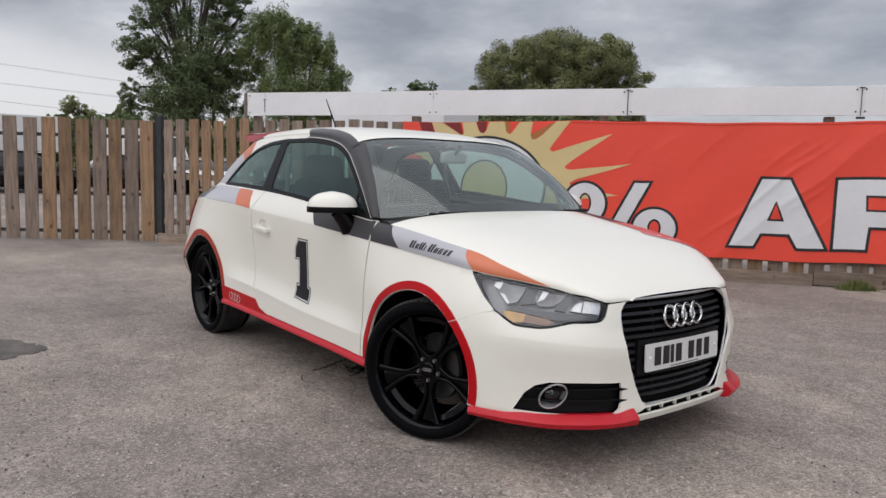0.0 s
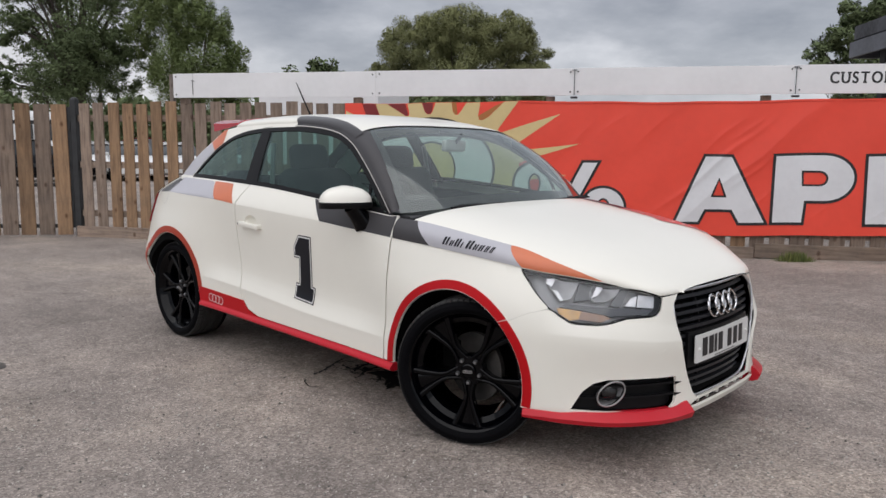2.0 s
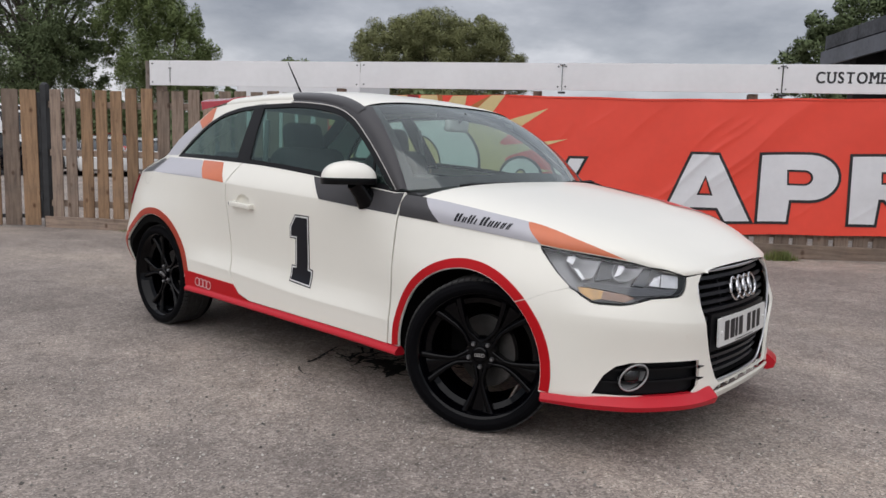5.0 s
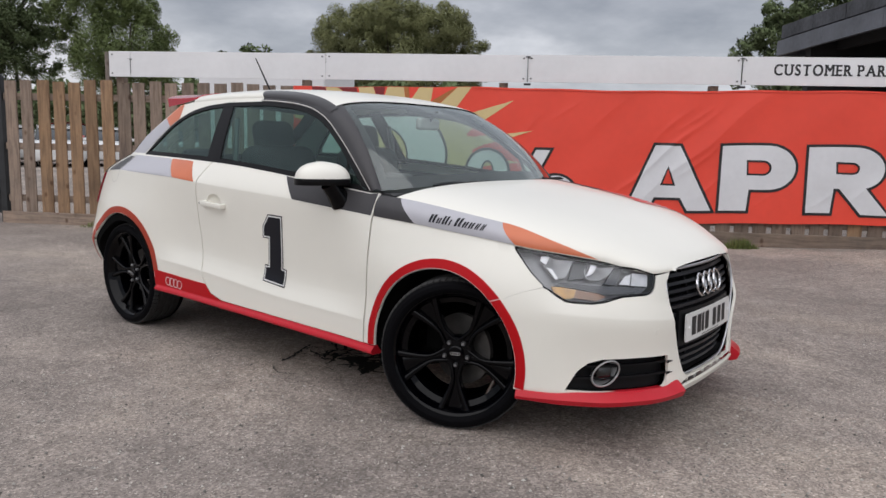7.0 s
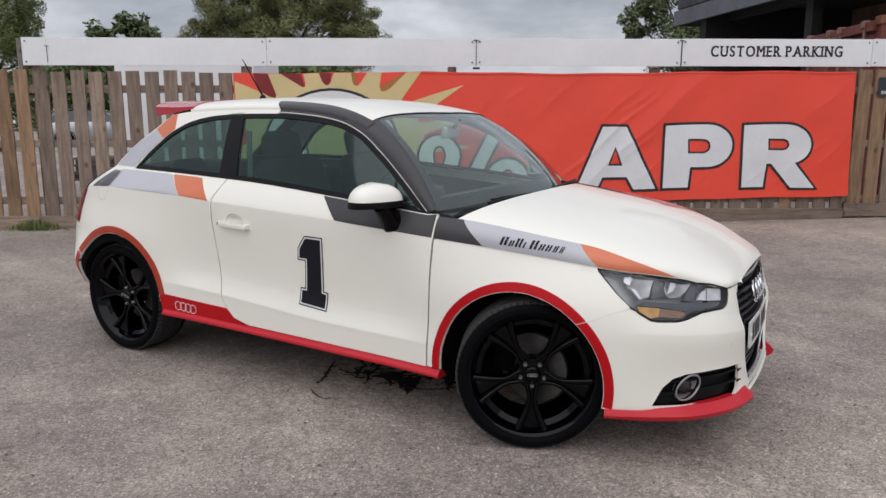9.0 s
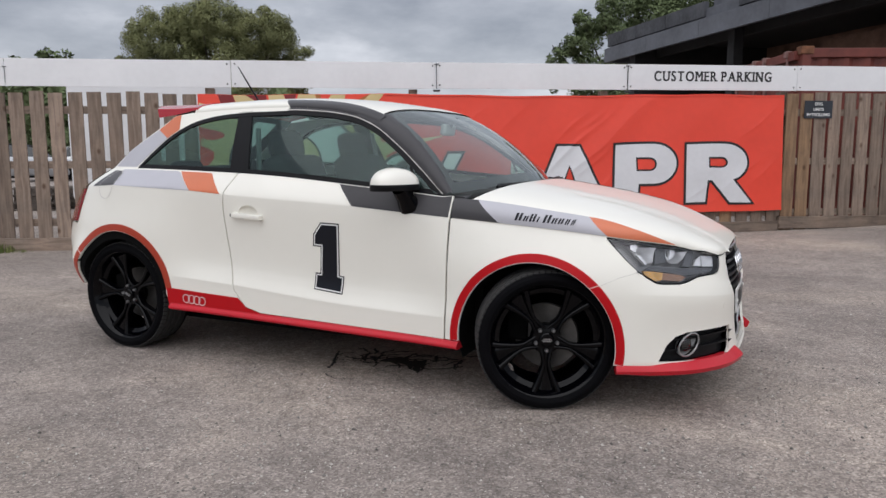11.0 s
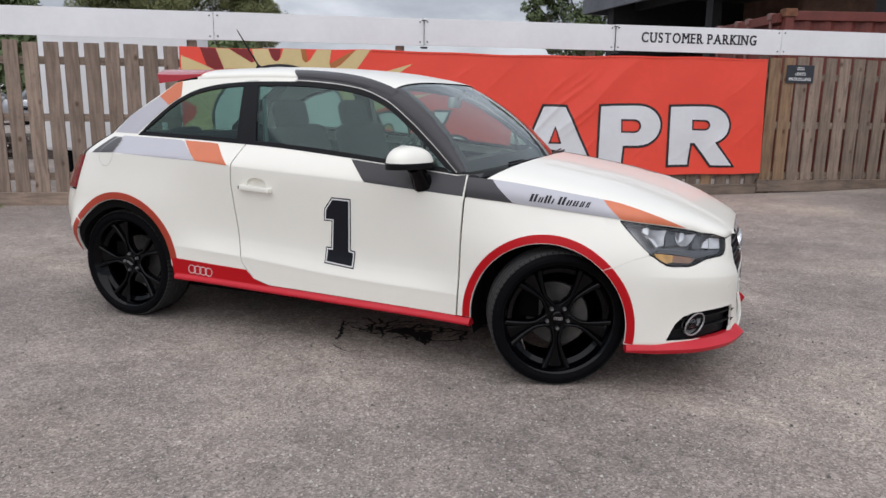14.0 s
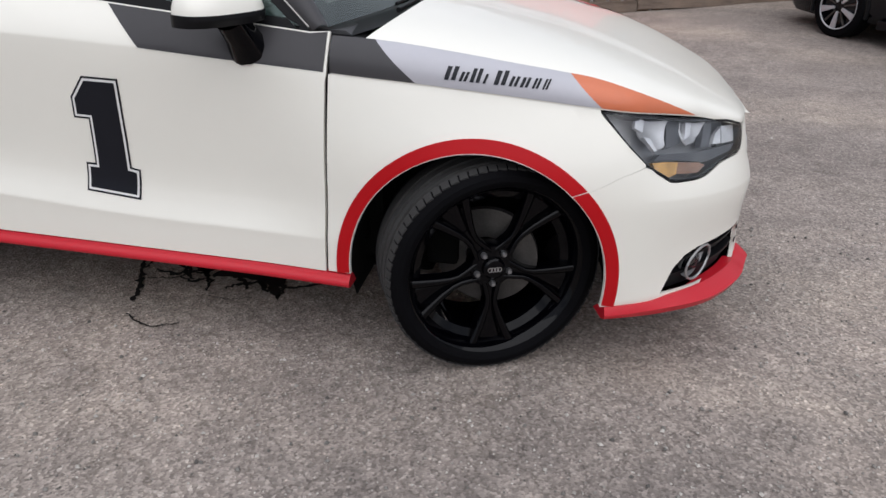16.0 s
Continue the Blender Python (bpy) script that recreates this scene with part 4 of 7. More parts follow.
def make_tree(label, bearing, distance, base_z, clumps, seed, leaf, count, size, droop=0.0, tuft=0.5, limbs=3, sprays=26, upright=1.0):
    """clumps: across, up, radius across, radius up, all in metres, seen from the yard."""
    rng = random.Random(seed)
    dice = np.random.default_rng(seed)
    a = radians(bearing)
    tree = thing("tree", label, "tree", pose(2.9 + distance * math.cos(a), -3.2 + distance * math.sin(a), base_z, 0, 0, bearing - 90))
    top = max(u + ru for _, u, _, ru in clumps)
    mean = sum(x for x, _, _, _ in clumps) / len(clumps)
    bm = tube([(mean * 0.4, 0, 0), (mean * 0.6, 0.2, top * 0.2), (mean, 0, top * 0.42)], [top * 0.032, top * 0.026, top * 0.018], 10)
    part("trunk", bm, BARK, tree, flat=False)
    for x, u, rx, ru in clumps:
        for k in range(limbs):
            end = (x + rng.uniform(-0.7, 0.7) * rx, rng.uniform(-0.5, 0.5) * rx, u + rng.uniform(-0.2, 0.7) * ru)
            lo = (mean * 0.7, 0, top * rng.uniform(0.12, 0.36))
            mid_p = (lo[0] * 0.5 + end[0] * 0.5, end[1] * 0.4 - 0.3, lo[2] * 0.4 + end[2] * 0.6)
            part("limb", tube([lo, mid_p, end], [top * 0.008, top * 0.005, top * 0.002], 6), BARK, tree, flat=False)
    area = sum(rx * ru for _, _, rx, ru in clumps)
    corners, shades = [], []
    unit = lambda v: v / np.maximum(np.linalg.norm(v, axis=1, keepdims=True), 1e-9)
    for x, u, rx, ru in clumps:
        n_sub = max(6, int(sprays * math.sqrt(rx * ru) / 3))
        ball = unit(dice.normal(size=(n_sub, 3))) * dice.random((n_sub, 1)) ** 0.4
        subs = np.array([x, 0, u]) + ball * np.array([rx, rx, ru]) * 0.8
        reach = dice.uniform(0.45, 1.0, n_sub) * tuft * min(rx, ru)
        n = int(count * rx * ru / area)
        pick = dice.integers(0, n_sub, n)
        out = unit(dice.normal(size=(n, 3)))
        c = subs[pick] + out * (reach[pick] * dice.random(n) ** 0.33)[:, None] * np.array([1.15, 1.15, 0.85 * upright])
        c[:, 2] -= droop * dice.random(n) * reach[pick]
        d = dice.normal(size=(n, 3)) * np.array([1, 1, 0.7])
        d[:, 2] -= droop * 1.6
        d = unit(d)
        e = unit(np.cross(d, dice.normal(size=(n, 3))))
        face = np.cross(d, e)
        turned = np.where((face * out).sum(1) > 0, 1.0, -1.0)[:, None]
        w = (size * dice.uniform(0.5, 1.3, n))[:, None]
        corners.append(np.stack([c - d * w, c - e * w * 0.42 * turned, c + d * w, c + e * w * 0.42 * turned], 1))
        swell = unit((c - np.array([x, 0, u])) / np.array([rx, rx, ru]))
        shade = unit(0.75 * out + 0.35 * swell + face * 0.22 * turned + np.array([0, 0, 0.22]))
        shades.append(np.repeat(shade[:, None, :], 4, 1))
    corners, shades = np.concatenate(corners).reshape(-1, 3), np.concatenate(shades).reshape(-1, 3)
    k = len(corners) // 4
    me = bpy.data.meshes.new("crown")
    me.vertices.add(4 * k)
    me.vertices.foreach_set("co", corners.ravel())
    me.loops.add(4 * k)
    me.loops.foreach_set("vertex_index", np.arange(4 * k))
    me.polygons.add(k)
    me.polygons.foreach_set("loop_start", np.arange(0, 4 * k, 4))
    me.update()
    me.polygons.foreach_set("use_smooth", np.ones(k, bool))
    me.normals_split_custom_set_from_vertices(shades.tolist())
    me.materials.append(leaf)
    crown = new("crown", me)
    crown.parent = tree
    return tree


make_tree("broad rounded willow in full leaf behind the fence", 132.6, 95, -1, [(-8.6, 9.6, 4.0, 5.0), (-5, 14.7, 5.5, 5.4), (0.5, 16.8, 5.7, 5.0), (6, 16.3, 5.2, 5.0), (9.6, 12.0, 4.0, 5.3), (0, 9.2, 10.5, 6)], 3, LEAF, 300000, 0.125, 0.45, 0.30, 3, 44)
make_tree("tall leafy tree with a dense dark crown beyond the gate", 158.6, 95, -1, [(-7.2, 16, 3.4, 5), (-5, 22, 4.4, 6), (-1, 26, 5, 7), (2.6, 22, 3.8, 6), (-8.6, 9.6, 2.0, 3.5), (-1, 14, 6, 8), (3, 13, 3.4, 7), (-3, 10, 6, 6)], 5, LEAF_DARK, 130000, 0.145, 0.1, 0.24, 6, 60)
make_tree("tall pale poplars with pointed crowns beyond the gate", 151.0, 92, -1, [(-6.6, 16.5, 2.6, 5), (-4.4, 18.2, 2.4, 4.2), (-2.4, 16.5, 2.6, 4.6), (-0.4, 17, 2.2, 4), (1.4, 15.8, 1.9, 3.8), (3.2, 12.4, 1.9, 3.4), (-4, 11, 4, 5), (0.5, 10.5, 4, 5), (2.6, 8, 2.6, 4)], 6, LEAF_MID, 120000, 0.125, 0.0, 0.32, 1, 50, 2.2)
make_tree("small dark round tree on the skyline", 143.4, 110, -1, [(-2.0, 12.4, 2.5, 2.2), (1.2, 13.4, 2.4, 2.6), (3.4, 12, 1.9, 2.0), (0, 9.5, 3.8, 3)], 7, LEAF_DARK, 5000, 0.38)
make_tree("leafy tree beside the dark canopy", 104.6, 60, -1, [(-2.0, 8.6, 1.5, 2.6), (-0.6, 11, 1.9, 3), (2.6, 12.4, 2.6, 4), (7, 12.6, 4, 4), (1.5, 7, 3.5, 3), (12, 13, 4, 4)], 8, LEAF_DARK, 76000, 0.13, 0.0, 0.32, 2, 44, 1.3)
make_tree("distant low bush on the skyline", 166.5, 120, -1, [(-2.6, 10.2, 1.7, 1.5), (-1, 9.4, 1.9, 1.4), (0, 7.4, 3, 2.4), (4, 8.4, 2.5, 1.2)], 10, LEAF, 5000, 0.24)


# ---- beyond the fence ----
CONTAINER = mat("rusty_red_container", (0.20, 0.045, 0.032), 0.6, vary=0.25, scale=1.5)
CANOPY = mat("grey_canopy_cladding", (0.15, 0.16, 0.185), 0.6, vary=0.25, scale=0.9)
PARAPET = mat("stained_parapet_felt", (0.10, 0.105, 0.12), 0.8, vary=0.45, scale=1.1)
mat_rust = mat("orange_rust", (0.24, 0.10, 0.05), 0.85, vary=0.3, scale=9)
mat_lock = mat("dull_pink_steel", (0.30, 0.16, 0.14), 0.6, vary=0.25, scale=9)
# near-black that paints the deep shade under the canopy
CANOPY_SHADE = mat("canopy_shade_black", (0.018, 0.018, 0.02), 0.8, vary=0.2)
BRICK_FAR = mat("brown_brickwork", (0.22, 0.13, 0.095), 0.9, vary=0.25, scale=3)


def make_container():
    box_thing = thing("shipping_container", "rusty red corrugated shipping container behind the fence", "container", pose(2.30, 8.15, 0, 0, 0, 24) @ Matrix.Diagonal((1, 1, 0.93, 1)))
    bm = bmesh.new()
    n = 80
    lo, hi = [], []
    for k in range(n + 1):
        x = 6.06 * k / n
        y = 0.018 if (k // 2) % 2 else -0.018
        lo.append(bm.verts.new((x, y, 0.16)))
        hi.append(bm.verts.new((x, y, 2.62)))
    for k in range(n):
        bm.faces.new((lo[k], lo[k + 1], hi[k + 1], hi[k]))
    part("side_wall", bm, CONTAINER, box_thing)
    part("body", box((6.0, 2.36, 2.6), pose(3.03, 1.22, 1.38)), CONTAINER, box_thing)
    for z in (0.09, 2.69):
        part("rail", box((6.06, 0.10, 0.14), pose(3.03, 0.0, z), 0.01), CONTAINER, box_thing)
    part("end_frame", box((0.10, 2.36, 0.14), pose(-0.03, 1.22, 2.66), 0.01), CONTAINER, box_thing)
    for y in (0.64, 1.80):
        door = part("door_leaf", box((0.05, 1.12, 2.36), pose(-0.01, y, 1.36), 0.008), CONTAINER, box_thing, "ribbed red end door")
        for d in (-0.38, 0.38):
            part("lock_bar", tube([(-0.07, y + d, 0.2), (-0.07, y + d, 2.74)], 0.022, 10), mat_lock, door, "dull pink locking bar", flat=False)
            part("bar_keeper", box((0.09, 0.09, 0.10), pose(-0.07, y + d, 2.70), 0.01), mat_lock, door)
    for x in (0.06, 6.0):
        part("corner_post", box((0.13, 0.13, 2.75), pose(x, 0.0, 1.375), 0.01), CONTAINER, box_thing)
        part("corner_casting", box((0.18, 0.17, 0.12), pose(x, 0.0, 2.73), 0.01), mat_rust, box_thing, "rusty corner casting")


make_container()


def make_canopy():
    """A long flat-roofed canopy running away from the fence, dark underneath."""
    hall = thing("canopy_building", "dark flat-roofed open canopy building with grey fascia", "building", pose(-3.2, 21.4, 0, 0, 0, -52.2))
    part("roof_slab", box((17.0, 18, 0.28), pose(8.2, 9.05, 4.70), 0.02), CANOPY, hall)
    part("soffit", box((16.9, 17.8, 0.04), pose(8.2, 9.1, 4.50)), CANOPY_SHADE, hall)
    for k in range(6):
        part("fascia", box((2.84, 0.10, 0.45), pose(0.97 + 2.85 * k, -0.06, 4.33), 0.008), CANOPY, hall, "pale grey fascia board")
    part("fascia", box((0.10, 18, 0.45), pose(-0.50, 9.0, 4.33), 0.01), CANOPY, hall)
    for k, wide in ((0, 2.0), (1, 1.75), (2, 2.0)):
        part("parapet", box((wide - 0.02, 0.14, 0.40), pose((0.55, 2.43, 4.33)[k], 0.06, 4.82), 0.015), PARAPET, hall, "stained dark parapet panel")
    part("parapet", box((0.14, 17.8, 0.36), pose(-0.36, 9.0, 4.80), 0.015), PARAPET, hall)
    part("roof_vent", box((1.1, 0.5, 0.34), pose(5.95, 0.45, 5.0), 0.03), CANOPY, hall, "pale roof vent")
    part("parapet", box((9.6, 0.14, 0.22), pose(11.6, 0.06, 4.73), 0.015), PARAPET, hall)
    for x in (6.9, 8.4, 9.9, 11.4):
        part("guard_post", box((0.07, 0.07, 0.55), pose(x, 0.2, 5.08), 0.006), PARAPET, hall)
    part("guard_rail", box((9.2, 0.06, 0.08), pose(11.4, 0.2, 5.30), 0.006), PARAPET, hall)
    for x in (0.6, 6.0, 11.4, 16.4):
        part("column", box((0.28, 0.28, 4.4), pose(x, 0.5, 2.2), 0.01), CANOPY_SHADE, hall)
    part("back_wall", box((17, 0.3, 4.5), pose(8.5, 5.0, 2.25)), BRICK_FAR, hall, "brown brick wall")
    part("dark_panel", box((3.2, 0.1, 3.4), pose(6.4, 4.8, 1.7)), CANOPY_SHADE, hall, "near-black panel on the back wall")
    # added end walls that keep daylight out from under the canopy
    part("light_stop_end", box((0.3, 5, 4.5), pose(16.6, 2.6, 2.25)), CANOPY_SHADE, hall)
    part("light_stop_far", box((0.3, 5, 4.5), pose(1.2, 2.6, 2.25)), CANOPY_SHADE, hall)
    part("valance", box((15.0, 0.2, 0.4), pose(8.9, 0.9, 4.28)), CANOPY_SHADE, hall, "dark beam under the canopy")
    part("side_panel", box((3.6, 0.2, 2.6), pose(8.6, 2.6, 2.6), 0.01), BRICK_FAR, hall, "brown panelled wall")
    part("pale_block", box((0.3, 0.2, 0.18), pose(10.1, 2.35, 3.62, 20), 0.02), CANOPY, hall, "small pale block under the canopy")


make_canopy()
CAR_BLACK = mat("black_car_paint", (0.003, 0.003, 0.005), 0.22, vary=0.1, specular=0.2, coat=0.28)
CAR_WHITE = mat("white_car_paint", (0.75, 0.75, 0.74), 0.25, vary=0.03, coat=0.6)
CAR_SILVER = mat("silver_car_paint", (0.42, 0.43, 0.45), 0.3, 0.5, vary=0.05, coat=0.6)
mat_machined = mat("machined_alloy", (0.48, 0.48, 0.50), 0.4, 0.25, vary=0.1)
CAR_GLASS = mat("dark_car_glass", (0.012, 0.014, 0.015), 0.06, vary=0.05, coat=0.5)


def make_parked_car(label, paint, m, spokes=True, tall=0.0):
    car = thing("parked_car", label, "car", m)
    xs = np.array([-2.05, -2.0, -1.85, -1.5, -1.0, -0.4, 0.3, 0.75, 1.2, 1.6, 1.85, 1.98, 2.05])
    belt = np.interp(xs, [-2.05, -1.8, -0.5, 0.75, 1.5, 2.05], [0.78, 0.96, 0.98, 0.96 + 2.3 * tall, 0.86 + 1.1 * tall, 0.66 + 0.7 * tall])
    wide = np.interp(xs, [-2.05, -1.9, -1.4, 1.3, 1.7, 1.85, 1.98, 2.05], [0.62, 0.82, 0.89, 0.89, 0.87, 0.83, 0.74, 0.62])
    low = np.interp(xs, [-2.05, -1.8, 1.8, 2.05], [0.34, 0.2, 0.19, 0.28])
    xs = np.where(xs > 1.3, 1.3 + (xs - 1.3) * (1 + 2.2 * tall), xs)

    def loft(rows, material, name, text=""):
        bm = bmesh.new()
        vr = [[bm.verts.new(p) for p in r] for r in rows]
        for a, b in zip(vr, vr[1:]):
            for i in range(len(a) - 1):
                bm.faces.new((a[i], a[i + 1], b[i + 1], b[i]))
        bm.faces.new(vr[0])
        bm.faces.new(vr[-1][::-1])
        bmesh.ops.recalc_face_normals(bm, faces=bm.faces)
        return part(name, bm, material, car, text, flat=False, angle=40)
    rows = []
    for x, z, w, b in zip(xs, belt, wide, low):
        half = [(w * 0.9, b), (w, b + 0.12), (w * 1.005, (b + z) / 2), (w * 0.985, z - 0.06), (w * 0.93, z), (w * 0.5, z + 0.025)]
        rows.append([(x, -y, zz) for y, zz in half] + [(x, y, zz) for y, zz in half[::-1]] + [(x, -half[0][0], half[0][1])])
    loft(rows, paint, "body")
    rows = []
    for x, z, w in ((-1.9, 0.98, 0.74), (-1.55, 1.33, 0.64), (-0.9, 1.46, 0.60), (-0.1, 1.47, 0.60), (0.35, 1.36, 0.62), (1.0, 0.95, 0.72)):
        rows.append([(x, -0.80 if abs(x) < 1 else -0.74, 0.94), (x, -w, z - 0.05), (x, -w * 0.8, z), (x, w * 0.8, z), (x, w, z - 0.05), (x, 0.80 if abs(x) < 1 else 0.74, 0.94), (x, -0.80 if abs(x) < 1 else -0.74, 0.94)])
    loft(rows, CAR_GLASS, "glasshouse", "dark tinted glass")
    part("roof", rounded_slab([(-1.5, 1.36), (-0.9, 1.475), (-0.1, 1.485), (0.38, 1.37)], 0.58), paint, car, flat=False)
    for x in (1.25, -1.27):
        for s in (-1, 1):
            wheel = part("wheel", lathe([(0.21, 0.10), (0.30, 0.11), (0.325, 0.09), (0.325, -0.09), (0.30, -0.112), (0.25, -0.116), (0.236, -0.105), (0.23, -0.04)], 40, pose(x, s * 0.80, 0.325, 0, 0, 180 if s > 0 else 0)), RUBBER, car, "black tyre", flat=False)
            hub = pose(x, s * 0.80, 0.325, 0, 0, 180 if s > 0 else 0)
            part("rim", lathe([(0.0, -0.07), (0.05, -0.07), (0.055, -0.05), (0.06, -0.02), (0.215, -0.02), (0.232, -0.095), (0.238, -0.108)], 40, hub), CAR_BLACK, wheel, flat=False)
            if spokes:
                part("rim_lip", lathe([(0.226, -0.104), (0.236, -0.112), (0.243, -0.108)], 48, hub), mat_machined, wheel, "silver rim lip", flat=False)
                for k in range(5):
                    part("rim_spoke", prism([(-0.014, -0.05), (0.014, -0.05), (0.036, -0.225), (-0.036, -0.225)], 0.02, hub @ pose(0, -0.106, 0, 0, 72 * k + 6), 0.003), mat_machined, wheel, "machined silver spoke")
                    part("rim_spoke", prism([(-0.006, -0.06), (0.006, -0.06), (0.012, -0.22), (-0.012, -0.22)], 0.02, hub @ pose(0, -0.098, 0, 0, 72 * k + 42), 0.002), STEEL, wheel, "slim grey spoke")
            part("arch", tube([(x + 0.36 * math.cos(q), s * 0.885, 0.325 + 0.36 * math.sin(q)) for q in np.linspace(-0.25, math.pi + 0.25, 22)], 0.022, 8), TRIM, car, "black arch lip", flat=False)
    for s in (-1, 1):
        part("headlight", rounded_slab([(1.58, 0.80 + tall), (1.82, 0.725 + tall), (1.86, 0.66 + tall), (1.66, 0.70 + tall)], 0.05, s * 0.80), CAR_GLASS, car)
        part("sill", box((1.5, 0.06, 0.09), pose(0.0, s * 0.86, 0.20), 0.02), TRIM, car)
        part("wing_mirror", box((0.14, 0.2, 0.12), pose(0.5, s * 0.96, 1.0 + 1.2 * tall), 0.03), paint, car)
    return car


def rounded_slab(profile, half, y=0.0):
    """A band in x, z given a width across y."""
    bm = bmesh.new()
    a = [bm.verts.new((x, y - half, z)) for x, z in profile]
    b = [bm.verts.new((x, y + half, z)) for x, z in profile]
    for i in range(len(profile) - 1):
        bm.faces.new((a[i], a[i + 1], b[i + 1], b[i]))
    bmesh.ops.solidify(bm, geom=bm.faces, thickness=0.02)
    return bm


make_parked_car("black hatchback with silver alloy wheels parked towards the fence", CAR_BLACK, pose(5.34, 5.135, 0.045, 0, 0, 121.8) @ Matrix.Diagonal((0.92, 0.92, 0.92, 1)), tall=0.09)
for label, paint, bearing, away, turn in (("white car parked far behind the fence", CAR_WHITE, 158.5, 33, -14), ("white car parked far behind the fence", CAR_WHITE, 152.8, 32, -25),
                                          ("silver car parked far behind the fence", CAR_SILVER, 146.0, 34, 64), ("black car parked far behind the fence", CAR_BLACK, 162.2, 30, 88), ("black car parked far behind the fence", CAR_BLACK, 169.8, 30, 90),
                                          ("white car parked far behind the fence", CAR_WHITE, 141.0, 36, 64), ("white car parked far behind the fence", CAR_WHITE, 155.9, 31, -20)):
    a = radians(bearing)
    make_parked_car(label, paint, pose(2.9 + away * math.cos(a), -3.2 + away * math.sin(a), 0, 0, 0, turn), spokes=False)


a = radians(154.4)
make_parked_car("tall red car parked far behind the fence", mat("red_car_paint", (0.45, 0.03, 0.03), 0.3, vary=0.05, coat=0.6), pose(2.9 + 37.5 * math.cos(a), -3.2 + 37.5 * math.sin(a), 0, 0, 0, 66) @ Matrix.Diagonal((1, 1, 1.16, 1)), spokes=False)


def make_pallets():
    """Old pallets lying in two piles behind the fence."""
    rng = random.Random(31)
    old = wood("old_pallet_timber", (0.12, 0.10, 0.085), (0.06, 0.05, 0.045), 0.2, "x")
    plank = bpy.data.meshes.new("board")
    box((1.2, 0.095, 0.02)).to_mesh(plank)
    plank.materials.append(old)
    for k in range(6):
        x, z = (-9.35, -8.0)[k % 2], 0.147 * (k // 2)
        pallet = thing("wooden_pallet", "old dark weathered wooden pallet in a low pile behind the fence", "pallet", FENCE @ pose(x + rng.uniform(-0.05, 0.05), 6.7 + rng.uniform(-0.05, 0.05), z, 0, 0, rng.uniform(-4, 4)), group="pallets behind the fence")
        for row in range(5):
            put("board", plank, pallet, pose(0, -0.45 + 0.225 * row, 0.134))
        for row in (-0.45, 0.0, 0.45):
            put("board", plank, pallet, pose(0, row, 0.010))
            for end in (-0.53, 0.0, 0.53):
                part("block", box((0.14, 0.095, 0.102), pose(end, row, 0.072)), old, pallet)


make_pallets()


def make_trailer():
    lorry = thing("lorry_trailer", "pale grey box trailer on dark wheels far behind the gate", "trailer", pose(-30.2, -1.6, 0))
    part("box_body", box((2.5, 11.4, 1.40), pose(0, 0, 2.22), 0.03), CAR_WHITE, lorry)
    part("chassis", box((1.4, 11.0, 0.35), pose(0, 0, 1.3), 0.02), GALV, lorry)
    part("side_guard", box((0.06, 6.4, 0.42), pose(1.2, 0.6, 0.85), 0.01), GALV, lorry, "dark side guard")
    part("bumper_bar", box((2.3, 0.12, 0.14), pose(0, 5.6, 0.62), 0.01), GALV, lorry)
    for y in (-4.2, -2.9, 4.2):
        for x in (-1.05, 1.05):
            part("wheel", lathe([(0.2, 0.14), (0.47, 0.14), (0.5, 0.1), (0.5, -0.1), (0.47, -0.14), (0.2, -0.14)], 32, pose(x, y, 0.5, 0, 0, 90), True), RUBBER, lorry, "black tyre", flat=False)


def make_van():
    van = thing("panel_van", "white panel van parked far behind the gate", "van", pose(-31.3, 8.0, 0, 0, 0, 12))
    side_shape = [(-2.6, 0.42), (2.5, 0.42), (2.62, 0.9), (2.3, 1.25), (1.75, 1.4), (1.1, 2.5), (0.7, 2.72), (-2.4, 2.78), (-2.6, 2.55)]
    part("body", prism(rounded(side_shape, 0.12), 1.9, pose(0, -0.95, 0), 0.03), CAR_WHITE, van)
    part("windscreen", box((0.04, 1.6, 1.0), pose(1.46, 0, 1.93, 0, -31), 0.01), CAR_GLASS, van)
    for y in (-0.97, 0.97):
        part("side_window", box((0.7, 0.03, 0.6), pose(0.95, y, 1.85), 0.01), CAR_GLASS, van)
    for x in (-1.7, 1.6):
        for y in (-0.86, 0.86):
            part("wheel", lathe([(0.1, 0.1), (0.3, 0.1), (0.34, 0.07), (0.34, -0.07), (0.3, -0.1), (0.1, -0.1)], 28, pose(x, y, 0.34), True), RUBBER, van, "black tyre", flat=False)


make_trailer()
make_van()


